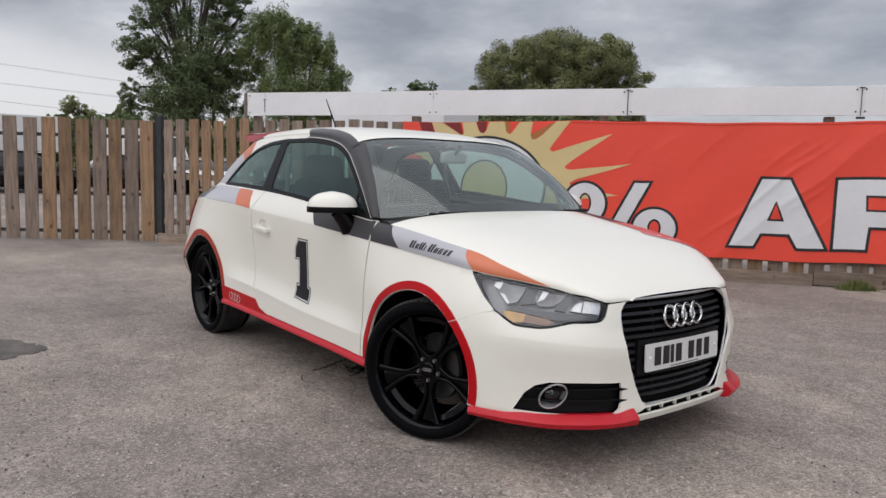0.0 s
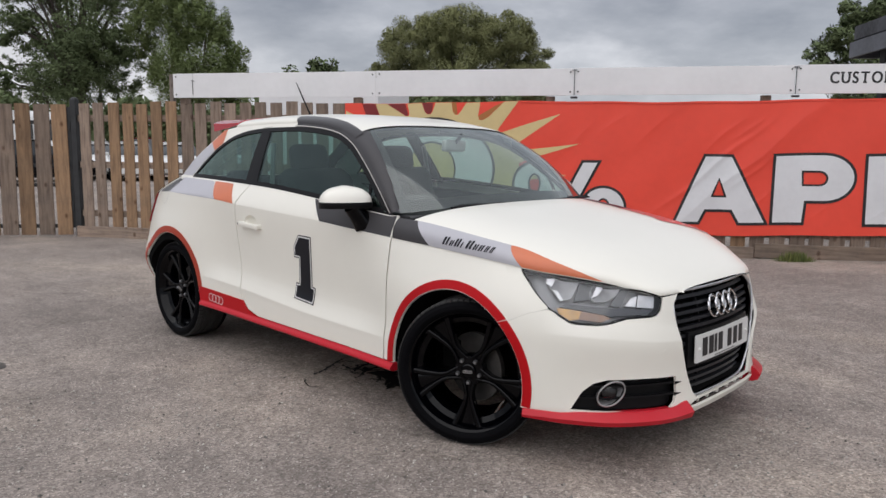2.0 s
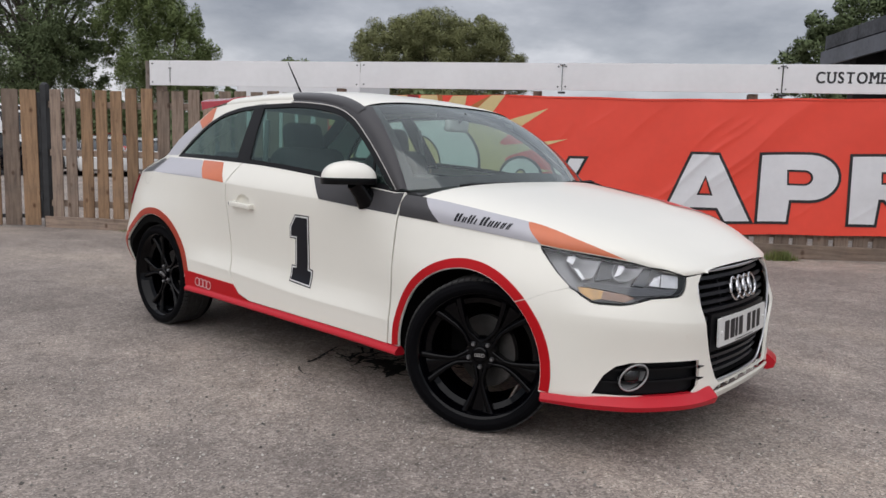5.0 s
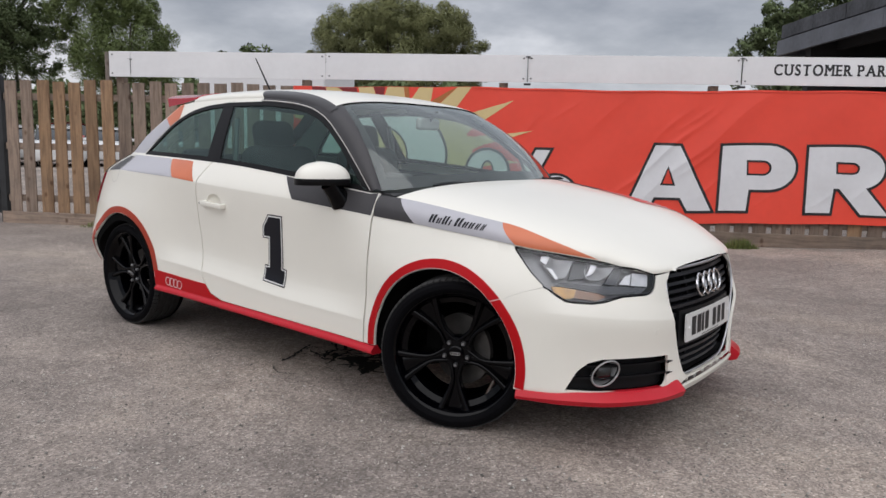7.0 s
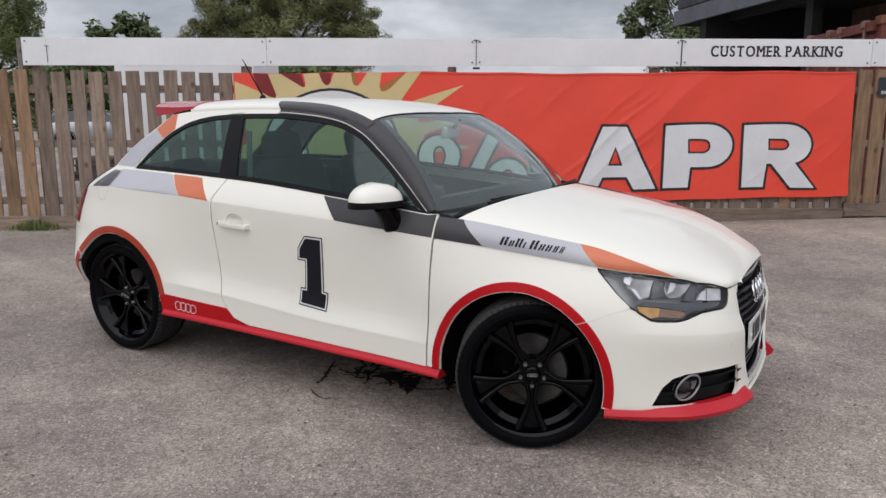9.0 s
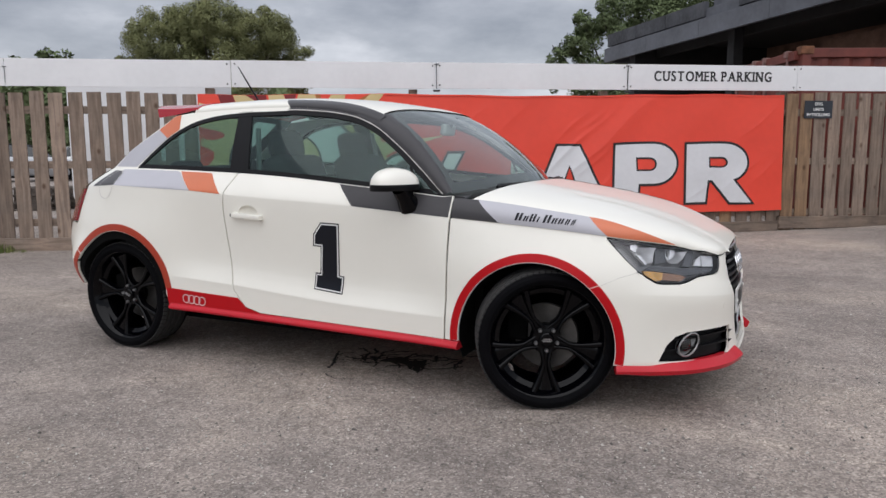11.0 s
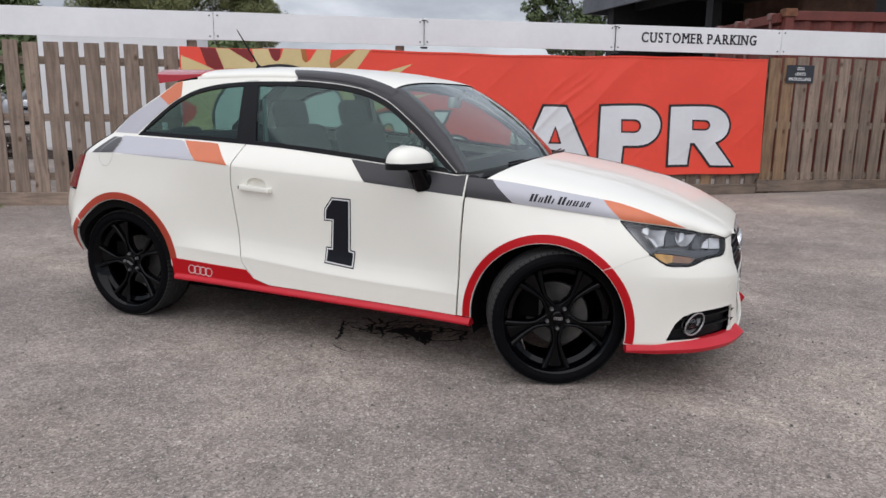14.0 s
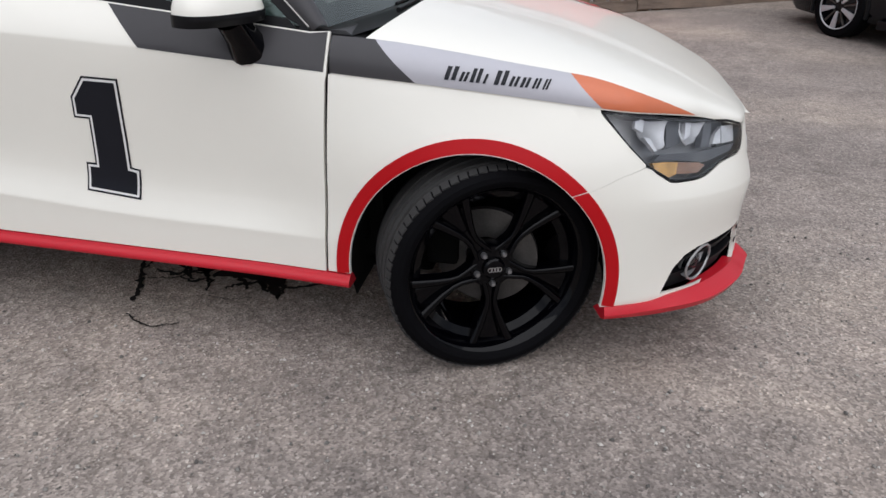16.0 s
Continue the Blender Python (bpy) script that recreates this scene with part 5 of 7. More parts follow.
def make_hedge():
    rng = random.Random(21)
    verts, faces = [], []
    for k in range(34000):
        bearing = rng.uniform(96, 148) if k < 8000 else rng.uniform(127.5, 147.5) if k < 16000 else rng.uniform(147.5, 169)
        a = radians(bearing)
        d = rng.uniform(62, 68)
        top = 3.4 + 1.3 * noise.noise(Vector((math.degrees(a) * 0.35, 3, 0))) + 0.5 * noise.noise(Vector((math.degrees(a) * 1.7, 9, 0)))
        if 127.5 < bearing < 147.5 and not 139.3 < bearing < 140.6:
            top += 2.6
        elif bearing > 147.5:
            top += 1.2
        c = Vector((2.9 + d * math.cos(a), -3.2 + d * math.sin(a), top * rng.random() ** 0.6))
        w = rng.uniform(0.2, 0.45) if bearing < 147.5 else rng.uniform(0.14, 0.30)
        u = Vector((rng.gauss(0, 1), rng.gauss(0, 1), rng.gauss(0, 1))).normalized()
        v = u.orthogonal().normalized()
        i = len(verts)
        verts += [c - u * w, c - v * w * 0.5, c + u * w, c + v * w * 0.5]
        faces.append((i, i + 1, i + 2, i + 3))
    tagged(link("far_hedge", verts, faces, LEAF_DARK, flat=True), "dark leafy hedge line beyond the yard", "hedge", kind="stuff")


make_hedge()
WIRE = mat("pale_grey_wire", (0.16, 0.165, 0.17), 0.6, 0.3, vary=0.1)
CABLES = ((21.6, 11.4), (17.6, 9.5), (15.1, 6.9))
for px, py, k in ((-152.0, -22.5, 0), (-99.0, 37.5, 1)):
    tip = CABLES[0][k] + 0.8
    pole = thing("utility_pole", "tall grey steel pole carrying overhead cables", "pole", pose(px, py, 0, 0, 0, 52), group="cable poles")
    part("shaft", tube([(0, 0, 0), (0, 0, tip / 2), (0, 0, tip)], [0.32, 0.24, 0.15], 10), GALV, pole, flat=False)
    for heights in CABLES:
        part("crossarm", box((0.16, 2.4, 0.14), pose(0, 0, heights[k] - 0.07), 0.01), GALV, pole)
for z0, z1 in CABLES:
    for d in (-0.9, 0.9):
        run = [(-152 + 53 * u - 0.79 * d, -22.5 + 60 * u + 0.61 * d, z0 + (z1 - z0) * u - 2.4 * u * (1 - u)) for u in (0.0, 0.2, 0.4, 0.6, 0.8, 1.0)]
        tagged(part("overhead_cable", tube(run, 0.014, 6), WIRE), "thin grey overhead power cable against the sky", "cable", group="overhead cables")
GRASS = mat("yard_grass", (0.10, 0.16, 0.035), 0.8, vary=0.3, scale=8, second=(0.16, 0.15, 0.05), random_tone=0.4, island=True)


def make_tuft(x, y, spread, blades, seed, tall=0.11):
    rng = random.Random(seed)
    verts, faces = [], []
    for _ in range(blades):
        px, py = rng.gauss(0, spread), rng.gauss(0, spread * 0.35)
        q = FENCE.to_3x3() @ Vector((px, py, 0))
        hgt, lean, a = rng.uniform(0.03, tall) * math.exp(-0.5 * (px / spread / 1.3) ** 2), rng.uniform(0, 0.06), rng.uniform(0, 6.28)
        d = Vector((math.cos(a), math.sin(a), 0))
        n = Vector((-d.y, d.x, 0)) * rng.uniform(0.003, 0.006)
        b, t = Vector((q.x, q.y, -0.002)), Vector((q.x, q.y, hgt)) + d * lean
        mid_p = (b + t) / 2 + Vector((0, 0, 0.012))
        i = len(verts)
        verts += [b - n, b + n, mid_p + n * 0.8, mid_p - n * 0.8, t]
        faces += [(i, i + 1, i + 2, i + 3), (i + 3, i + 2, i + 4)]
    ob = link("grass_tuft", verts, faces, GRASS, flat=True)
    ob.location = (x, y, 0)
    tagged(ob, "scrubby green weeds growing at the fence foot", "weeds", kind="stuff")


make_tuft(0.52, 5.45, 0.13, 900, 31, 0.20)
make_tuft(-5.93, 1.50, 0.16, 480, 32, 0.16)
make_tuft(-1.9, 4.02, 0.10, 120, 33)
TAR = mat("black_tar_and_shade", (0.016, 0.015, 0.015), 0.6, vary=0.3, scale=9, specular=0.2)
WORN = mat("dark_patched_tarmac", (0.15, 0.131, 0.117), 0.85, vary=0.3, scale=7, second=(0.055, 0.049, 0.045), bump=0.8, bump_scale=60)


def flat_patch(name, loop, z, material, label, category):
    bm = bmesh.new()
    bm.faces.new([bm.verts.new((x, y, z)) for x, y in loop])
    bmesh.ops.triangulate(bm, faces=bm.faces)
    return tagged(part(name, bm, material), label, category, kind="stuff")


def make_cracks():
    """Tar-filled cracks that branch across the yard beneath the car's side."""
    rng = random.Random(12)
    verts, faces = [], []

    def run(points, widths):
        """A ragged ribbon along a broken line."""
        prev = None
        for (ax, ay), (bx, by), wa, wb in zip(points, points[1:], widths, widths[1:]):
            steps = max(2, int(math.hypot(bx - ax, by - ay) / 0.012))
            nx, ny = by - ay, ax - bx
            size = math.hypot(nx, ny)
            for k in range(steps):
                u = k / steps
                w = (wa + (wb - wa) * u) * rng.uniform(0.45, 1.5) / size
                j = rng.uniform(-0.006, 0.006) / size
                x, y = ax + (bx - ax) * u + nx * j, ay + (by - ay) * u + ny * j
                i = len(verts)
                verts.extend([(x + nx * w, y + ny * w, 0.0045), (x - nx * w, y - ny * w, 0.0045)])
                if prev is not None:
                    faces.append((prev, prev + 1, i + 1, i))
                prev = i
    run([(-0.06, -0.39), (0.004, -0.524), (0.049, -0.622), (0.070, -0.70)], (0.007, 0.012, 0.009, 0.006))
    run([(0.092, -0.762), (0.144, -0.798), (0.211, -0.822), (0.262, -0.791), (0.289, -0.764)], (0.003, 0.004, 0.005, 0.003, 0.002))
    run([(-0.02, -0.46), (-0.016, -0.402), (0.05, -0.375)], (0.006, 0.005, 0.004))
    run([(0.029, -0.525), (0.149, -0.498), (0.194, -0.518), (0.228, -0.484), (0.272, -0.504)], (0.003, 0.004, 0.008, 0.006, 0.005))
    run([(0.10, -0.40), (0.14, -0.46), (0.20, -0.515)], (0.005, 0.009, 0.005))
    run([(0.16, -0.40), (0.21, -0.45), (0.23, -0.49)], (0.010, 0.010, 0.006))
    run([(0.255, -0.49), (0.262, -0.53), (0.275, -0.585)], (0.010, 0.006, 0.003))
    run([(0.47, -0.47), (0.503, -0.535), (0.53, -0.575)], (0.014, 0.016, 0.006))
    run([(0.52, -0.50), (0.57, -0.478), (0.63, -0.446), (0.70, -0.36)], (0.007, 0.006, 0.006, 0.006))
    run([(0.44, -0.585), (0.36, -0.61), (0.28, -0.60)], (0.002, 0.002, 0.0015))
    # a net of fine cracks further under the sill, thickening its painted shade
    for k in range(34):
        x, y, turn = rng.uniform(0.05, 0.66), rng.uniform(-0.46, -0.20), rng.uniform(0, 6.28)
        line = [(x, y)]
        for j in range(3):
            turn += rng.uniform(-0.9, 0.9)
            x, y = x + 0.05 * math.cos(turn), y + 0.05 * math.sin(turn)
            line.append((x, y))
        run(line, (0.004, 0.009, 0.007, 0.003))
    tagged(link("tar_cracks", verts, faces, TAR, flat=True), "black tar-filled cracks in the tarmac beneath the car", "cracks", kind="stuff")


make_cracks()
def ragged(corners, seed, step=0.02, jag=0.010):
    """A closed outline with its sides broken up."""
    rng = random.Random(seed)
    return [(x + rng.uniform(-jag, jag), y + rng.uniform(-jag, jag)) for x, y in dense(corners, step)]


# tar and the sill's shade, put together as one black patch
flat_patch("tar_shade_patch", ragged([(0.235, -0.47), (0.30, -0.462), (0.37, -0.455), (0.45, -0.476), (0.51, -0.50), (0.50, -0.43), (0.47, -0.35), (0.38, -0.38), (0.31, -0.34), (0.25, -0.40)], 6), 0.003, TAR, "black tar patch with painted shade beneath the car", "stain")
flat_patch("worn_patch", ragged([(-1.80, -2.14), (-1.666, -1.995), (-1.578, -1.913), (-1.426, -1.842), (-1.269, -1.786), (-1.163, -1.857), (-1.20, -1.94), (-1.117, -1.983), (-1.10, -2.073), (-1.22, -2.20), (-1.5, -2.28)], 8, 0.025, 0.018), 0.003, WORN, "dark sunken patch in the tarmac", "patch")


def make_chippings():
    rng = random.Random(77)
    verts, faces = [], []
    for k in range(18000):
        x, y = (rng.uniform(-2.5, 4.5), rng.uniform(-3.2, 2.5)) if k < 3500 else (rng.uniform(-0.6, 4.6), rng.uniform(-2.9, 0.6))
        if -1.9 < x < 2.0 and -0.8 < y < 0.85:
            continue
        r = rng.uniform(0.0018, 0.0050) * (1.9 if rng.random() < 0.16 else 1)
        z = lie(x, y) + r * 0.3
        i = len(verts)
        a = rng.uniform(0, 3)
        c, s = math.cos(a) * r, math.sin(a) * r
        verts += [(x + c, y + s, z), (x - s * 0.7, y + c * 0.7, z), (x - c, y - s, z), (x + s * 0.8, y - c * 0.8, z), (x, y, z + r * 0.8)]
        faces += [(i, i + 1, i + 4), (i + 1, i + 2, i + 4), (i + 2, i + 3, i + 4), (i + 3, i, i + 4)]
    tagged(link("loose_chippings", verts, faces, mat("pale_stone_chips", (0.36, 0.335, 0.305), 0.8, random_tone=0.75, island=True), flat=True), "scattered pale loose stone chippings on the tarmac", "gravel", kind="stuff")


make_chippings()


# ---- the car ----
def arc(cx, cz, r, a0, a1, n=28):
    return [(cx + r * math.cos(radians(a0 + (a1 - a0) * k / n)), cz + r * math.sin(radians(a0 + (a1 - a0) * k / n))) for k in range(n + 1)]


def shoulder_line(a, b, n=16, up=0.0):
    return [(float(s), float(shoulder(s)) + up) for s in np.linspace(a, b, n)]


def waist_line(a, b, n=16, up=0.0):
    return [(float(s), float(waist(s)) + up) for s in np.linspace(a, b, n)]


def cabin(x, z):
    x, z = np.asarray(x, float), np.asarray(z, float)
    return np.stack([x, -cabin_y(x, z), z], -1)


def nose(y, z):
    """The face of the grille; y runs to the car's left."""
    y, z = np.asarray(y, float), np.asarray(z, float)
    lean = curve([0.2, 0.27, 0.36, 0.5, 0.6, 0.68, 0.7], [0.02, 0.006, -0.002, 0.0, 0.012, 0.05, 0.06])
    return np.stack([1.991 - 0.28 * y * y - lean(z), y, z], -1)


def strip(name, stations, profile, material, parent, label="", mirror=False):
    """A moulding along the body: profile(s) gives closed (outset, z) pairs."""
    rings = []
    for s in stations:
        ring = []
        for out, z in profile(s):
            p = side(s, z)
            n = np.array([np.interp(s, OUT_S, OUT_NX), np.interp(s, OUT_S, OUT_NY), 0])
            ring.append(p + n * out)
        rings.append(ring)
    bm = bmesh.new()
    vr = [[bm.verts.new(p * ((1, -1, 1) if mirror else (1, 1, 1))) for p in r] for r in rings]
    k = len(vr[0])
    for a, b in zip(vr, vr[1:]):
        for i in range(k):
            bm.faces.new((a[i], a[(i + 1) % k], b[(i + 1) % k], b[i]))
    bm.faces.new(vr[0][::-1])
    bm.faces.new(vr[-1])
    bmesh.ops.recalc_face_normals(bm, faces=bm.faces)
    return part(name, bm, material, parent, label, flat=False, angle=28)


def ring_bar(skin, loop, radius, steps=8, lift=0.0):
    """A bar along a closed outline on a skin."""
    pts = dense([tuple(p) for p in loop], 0.02)
    uv = np.array(pts)
    return tube([tuple(p + (lift, 0, 0)) for p in skin(uv[:, 0], uv[:, 1])], radius, steps, closed=True)


FX, FZ, RX, RZ, LIP = 1.217, 0.297, -1.222, 0.33, 0.350
ARCH = 0.388
LAMP = [(1.529, 0.7545), (1.583, 0.7525), (1.667, 0.7405), (1.80, 0.720), (1.868, 0.712), (2.04, 0.684), (2.108, 0.668), (2.119, 0.658), (2.113, 0.636), (2.104, 0.616), (2.090, 0.603), (2.07, 0.597), (1.966, 0.5925), (1.882, 0.5745), (1.843, 0.5705), (1.766, 0.574), (1.739, 0.579), (1.697, 0.603), (1.66, 0.6225), (1.61, 0.668), (1.563, 0.7165)]
FOG = [(1.752, 0.245), (1.795, 0.315), (1.835, 0.346), (1.89, 0.360), (2.04, 0.360), (2.182, 0.357), (2.188, 0.32), (2.190, 0.285), (2.180, 0.255), (2.155, 0.236), (1.958, 0.236)]
DAYLIGHT_TOP = [(-1.118, 1.115), (-0.984, 1.222), (-0.835, 1.288), (-0.639, 1.32), (-0.441, 1.329), (-0.215, 1.33), (0.003, 1.317), (0.181, 1.291), (0.327, 1.241), (0.475, 1.15), (0.619, 1.04), (0.763, 0.916)]
daylight = curve([p[0] for p in DAYLIGHT_TOP], [p[1] for p in DAYLIGHT_TOP])


def daylight_line(a, b, n=24, up=0.0):
    return [(float(x), float(daylight(x)) + up) for x in np.linspace(a, b, n)]


def make_body(car, mirror):
    tag = dict(parent=car, mirror=mirror)
    tail_edge = [(-1.03, 1.322), (-1.13, 1.25), (-1.33, 1.128), (-1.46, 1.028), (-1.55, 0.925)]
    wing = [(0.803, 0.274)] + arc(FX, FZ, LIP, 184, 46.3) + [(1.49, 0.5615), (1.535, 0.5822), (1.58, 0.603), (1.652, 0.6215), (1.654, 0.628), (1.606, 0.670), (1.558, 0.718), (1.523, 0.7515)] + shoulder_line(1.52, 0.816)
    panel("front_wing", wing, side, WHITE, h=0.025, **tag)
    door = [(0.795, 0.272), (0.806, 0.80), (0.81, float(shoulder(0.81)))] + [(0.812, 0.918)] + waist_line(0.76, -0.416, 24) + [(-0.462, 0.913), (-0.470, 0.81), (-0.456, 0.665), (-0.437, 0.52), (-0.408, 0.40), (-0.340, 0.321), (-0.245, 0.296), (0.3, 0.283)]
    cup = [(-0.312 + 0.058 * math.cos(t), 0.814 + 0.034 * math.sin(t)) for t in np.linspace(0, 2 * math.pi, 28, endpoint=False)]
    creases = ((crease_z, (-0.012, -0.005, 0.0, 0.005, 0.012)), (shoulder, (-0.010, -0.004, 0.0, 0.004, 0.010)))
    panel("door", door, side, WHITE, h=0.016, folds=creases, hole=cup, **tag)
    quarter = [(-0.346, 0.316), (-0.414, 0.40), (-0.443, 0.52), (-0.4625, 0.665), (-0.4765, 0.81), (-0.4685, 0.914), (-0.4225, 1.008)] + waist_line(-0.44, -1.2, 14) + DAYLIGHT_TOP[:2] + daylight_line(-0.96, -0.215, 20) + [(-0.215, 1.352), (-0.35, 1.353), (-0.5, 1.352), (-0.7, 1.346), (-0.9, 1.338)] + tail_edge + [(-1.556, 0.905), (-1.59, 0.72), (-1.66, 0.60), (-1.64, 0.52)] + arc(RX, RZ, LIP, 150, 3) + [(-0.85, 0.30)]
    panel("rear_quarter", quarter, side, WHITE, folds=creases, h=0.022, **tag)
    panel("rear_bumper", [(-1.645, 0.515), (-1.665, 0.60), (-1.60, 0.71), (-1.9, 0.70), (S_TAIL, 0.70), (S_TAIL, 0.27), (-1.9, 0.29), (-1.70, 0.33), (-1.60, 0.345)] + arc(RX, RZ, LIP, 176, 153, 8), side, WHITE, h=0.04, **tag)
    panel("tail_light", [(-1.564, 0.905), (-1.60, 0.72), (-1.9, 0.715), (-2.02, 0.80), (-1.98, 0.895)], side, TAIL, label="deep red tail light", h=0.03, lift=0.011, skirt=0.03, **tag)
    panel("tailgate_skin", [(-1.99, 0.90), (-2.03, 0.80), (-1.91, 0.71), (S_TAIL, 0.71), (S_TAIL, 0.87), (-2.2, 0.885)], side, WHITE, h=0.04, **tag)
    bumper = [(1.490, 0.5607), (1.535, 0.5815), (1.58, 0.6024), (1.6545, 0.6208), (1.674, 0.613), (1.696, 0.5965), (1.737, 0.573), (1.766, 0.568), (1.843, 0.5645), (1.884, 0.5685), (1.968, 0.5865), (2.072, 0.591), (2.094, 0.598), (2.109, 0.613), (2.118, 0.634), (2.126, 0.656), (2.13, 0.662), (2.218, 0.668), (2.178, 0.628), (2.183, 0.56), (2.206, 0.46), (2.254, 0.34), (2.290, 0.275), (2.315, 0.251), (S_NOSE, 0.250), (S_NOSE, 0.246), (2.31, 0.243), (2.262, 0.225), (2.2, 0.222), (1.62, 0.225)] + arc(FX, FZ, LIP, -10, 45.9)
    front = panel("front_bumper", bumper, side, WHITE, hole=FOG, folds=((bumper_fold, (-0.012, -0.005, 0.0, 0.005, 0.012)),), h=0.02, **tag)
    panel("lower_lip", [(2.25, 0.218), (S_NOSE, 0.220), (S_NOSE, 0.196), (2.22, 0.194)], side, WHITE, h=0.02, lift=0.006, **tag)
    panel("air_slot", [(2.24, 0.25), (S_NOSE, 0.25), (S_NOSE, 0.21), (2.24, 0.21)], side, TRIM, h=0.04, lift=-0.03, **tag)
    for s in (2.35, 2.43, 2.52):
        panel("slot_bar", [(s, 0.216), (s + 0.008, 0.216), (s + 0.008, 0.248), (s, 0.248)], side, WHITE, h=0.03, lift=-0.012, skirt=0.012, **tag)
    if not mirror:
        spot = [(2.118 + 0.013 * math.cos(t), 0.455 + 0.013 * math.sin(t)) for t in np.linspace(0, 2 * math.pi, 20, endpoint=False)]
        panel("tow_cover", spot, side, WHITE, h=0.01, lift=0.0008, skirt=0.003, parent=front)
    # red mouldings
    trim_col = RED
    panel("arch_trim", arc(FX, FZ, ARCH, 183.5, 44.6, 40) + arc(FX, FZ, LIP + 0.0022, 47.4, 183.5, 40), side, trim_col, label="red wheel arch trim", h=0.02, lift=0.003, skirt=0.004, **tag)
    panel("arch_trim", arc(FX, FZ, ARCH, 44.0, -9, 18) + arc(FX, FZ, LIP + 0.0022, -9, 46.8, 18), side, trim_col, label="red wheel arch trim", h=0.02, lift=0.003, skirt=0.004, **tag)
    panel("arch_trim", arc(RX, RZ, ARCH + 0.002, 8, 143, 40) + arc(RX, RZ, LIP + 0.0022, 143, 8, 40), side, RED_REAR, label="red wheel arch trim", h=0.02, lift=0.003, skirt=0.004, **tag)
    panel("arch_trim", arc(RX, RZ, ARCH + 0.002, 144.5, 176, 16) + arc(RX, RZ, LIP + 0.0022, 176, 144.5, 16), side, RED_REAR, label="red wheel arch trim", h=0.02, lift=0.003, skirt=0.004, **tag)
    # added black ring covers pale edges, so the arch inside stays dark
    panel("arch_mask", arc(RX, RZ, LIP, 6, 178, 40) + arc(RX, RZ, LIP - 0.045, 178, 6, 40), side, UNDER, label="black ring added inside the rear arch", h=0.03, lift=-0.013, skirt=0.05, **tag)
    panel("sill_flash", [(-0.872, 0.386), (-0.62, 0.372), (-0.388, 0.364), (-0.337, 0.3165), (-0.245, 0.2915), (-0.15, 0.285), (-0.15, 0.275), (-0.85, 0.268)], side, trim_col, label="red vinyl flash with four pale rings", h=0.03, lift=0.003, skirt=0.003, **tag)
    panel("sill", [(-0.85, 0.27), (-0.85, 0.335), (-0.30, 0.33), (0.79, 0.30), (0.79, 0.26)], side, RED, h=0.04, lift=-0.013, skirt=0, **tag)
    strip("side_skirt", np.linspace(-0.845, 0.868, 50), lambda s: [(o, z + 0.284 - 0.0212 * s) for o, z in ((-0.02, 0.004), (0.002, 0.002), (0.006, -0.005), (0.013, -0.009), (0.018, -0.015), (0.0195, -0.022), (0.016, -0.030), (0.006, -0.034), (-0.05, -0.035))], RED_BLADE, car, "red side skirt", mirror)

    def splitter(s):
        rise = 0.013 * float(smooth(2.17, 2.235, s)) - 0.004 * float(smooth(1.6, 1.75, s))
        foot = 0.193 - 0.010 * float(smooth(1.58, 1.75, s))
        reach = 0.022 + 0.030 * float(smooth(1.66, 1.95, s)) - 0.010 * float(smooth(2.06, 2.22, s))
        crown = 0.006 * float(smooth(1.70, 1.80, s))
        return [(-0.03, 0.232 + rise + crown), (0.004, 0.236 + rise + crown), (reach * 0.6, 0.226 + rise * 0.8), (reach, 0.214 + rise * 0.5), (reach, foot + 0.010), (reach - 0.02, foot), (-0.06, foot + 0.002)]
    strip("splitter", np.linspace(1.573, 2.245, 40), splitter, RED_BLADE, car, "red front splitter blade", mirror)
    # headlamp
    lamp = panel("headlamp", LAMP, side, mat_bucket, label="clear headlamp with dark housing and amber indicator", h=0.02, lift=-0.055, skirt=-0.053, **tag)
    panel("lens", LAMP, side, LENS, h=0.02, lift=0.001, skirt=0.0, parent=lamp, mirror=mirror)
    panel("bezel", offset(LAMP, 0.003), side, TRIM, h=0.02, lift=-0.001, skirt=0.004, hole=offset(LAMP, -0.0035), parent=lamp, mirror=mirror)
    sgn = -1 if mirror else 1

    def scoop(s0, z0, half_s, half_z, deep):
        return lambda s, z: side(s, z) + np.stack([-0.75 + 0 * s, 0.45 + 0 * s, 0 * s], -1) * (0.012 + deep * np.clip(1 - ((s - s0) / half_s) ** 2 - ((z - z0) / half_z) ** 2, 0, 1))[..., None]
    bowls = ((1.725, 0.700, [(1.672, 0.734), (1.79, 0.721), (1.775, 0.684), (1.752, 0.656), (1.718, 0.652), (1.664, 0.697)]), (1.893, 0.676, [(1.852, 0.709), (1.962, 0.693), (1.940, 0.660), (1.900, 0.642), (1.842, 0.646), (1.826, 0.668)]))
    for s0, z0, shape in bowls:
        panel("reflector", rounded(shape, 0.012), scoop(s0, z0, 0.075, 0.05, 0.05), mat_bowl, label="satin silver reflector bowl", h=0.008, lift=0.0, skirt=0.004, parent=lamp, mirror=mirror)
    for facet in ([(1.642, 0.735), (1.678, 0.734), (1.664, 0.705), (1.637, 0.718)], [(1.668, 0.694), (1.690, 0.690), (1.716, 0.656), (1.704, 0.654)], [(1.852, 0.709), (1.880, 0.705), (1.856, 0.676), (1.829, 0.668)]):
        panel("reflector_facet", facet, side, REFLECT, label="bright reflector facet", h=0.02, lift=-0.016, skirt=0.012, parent=lamp, mirror=mirror)
    panel("lamp_mask", [(1.782, 0.724), (1.846, 0.713), (1.818, 0.662), (1.758, 0.655)], side, mat_mask, h=0.02, lift=-0.026, skirt=0.02, parent=lamp, mirror=mirror)
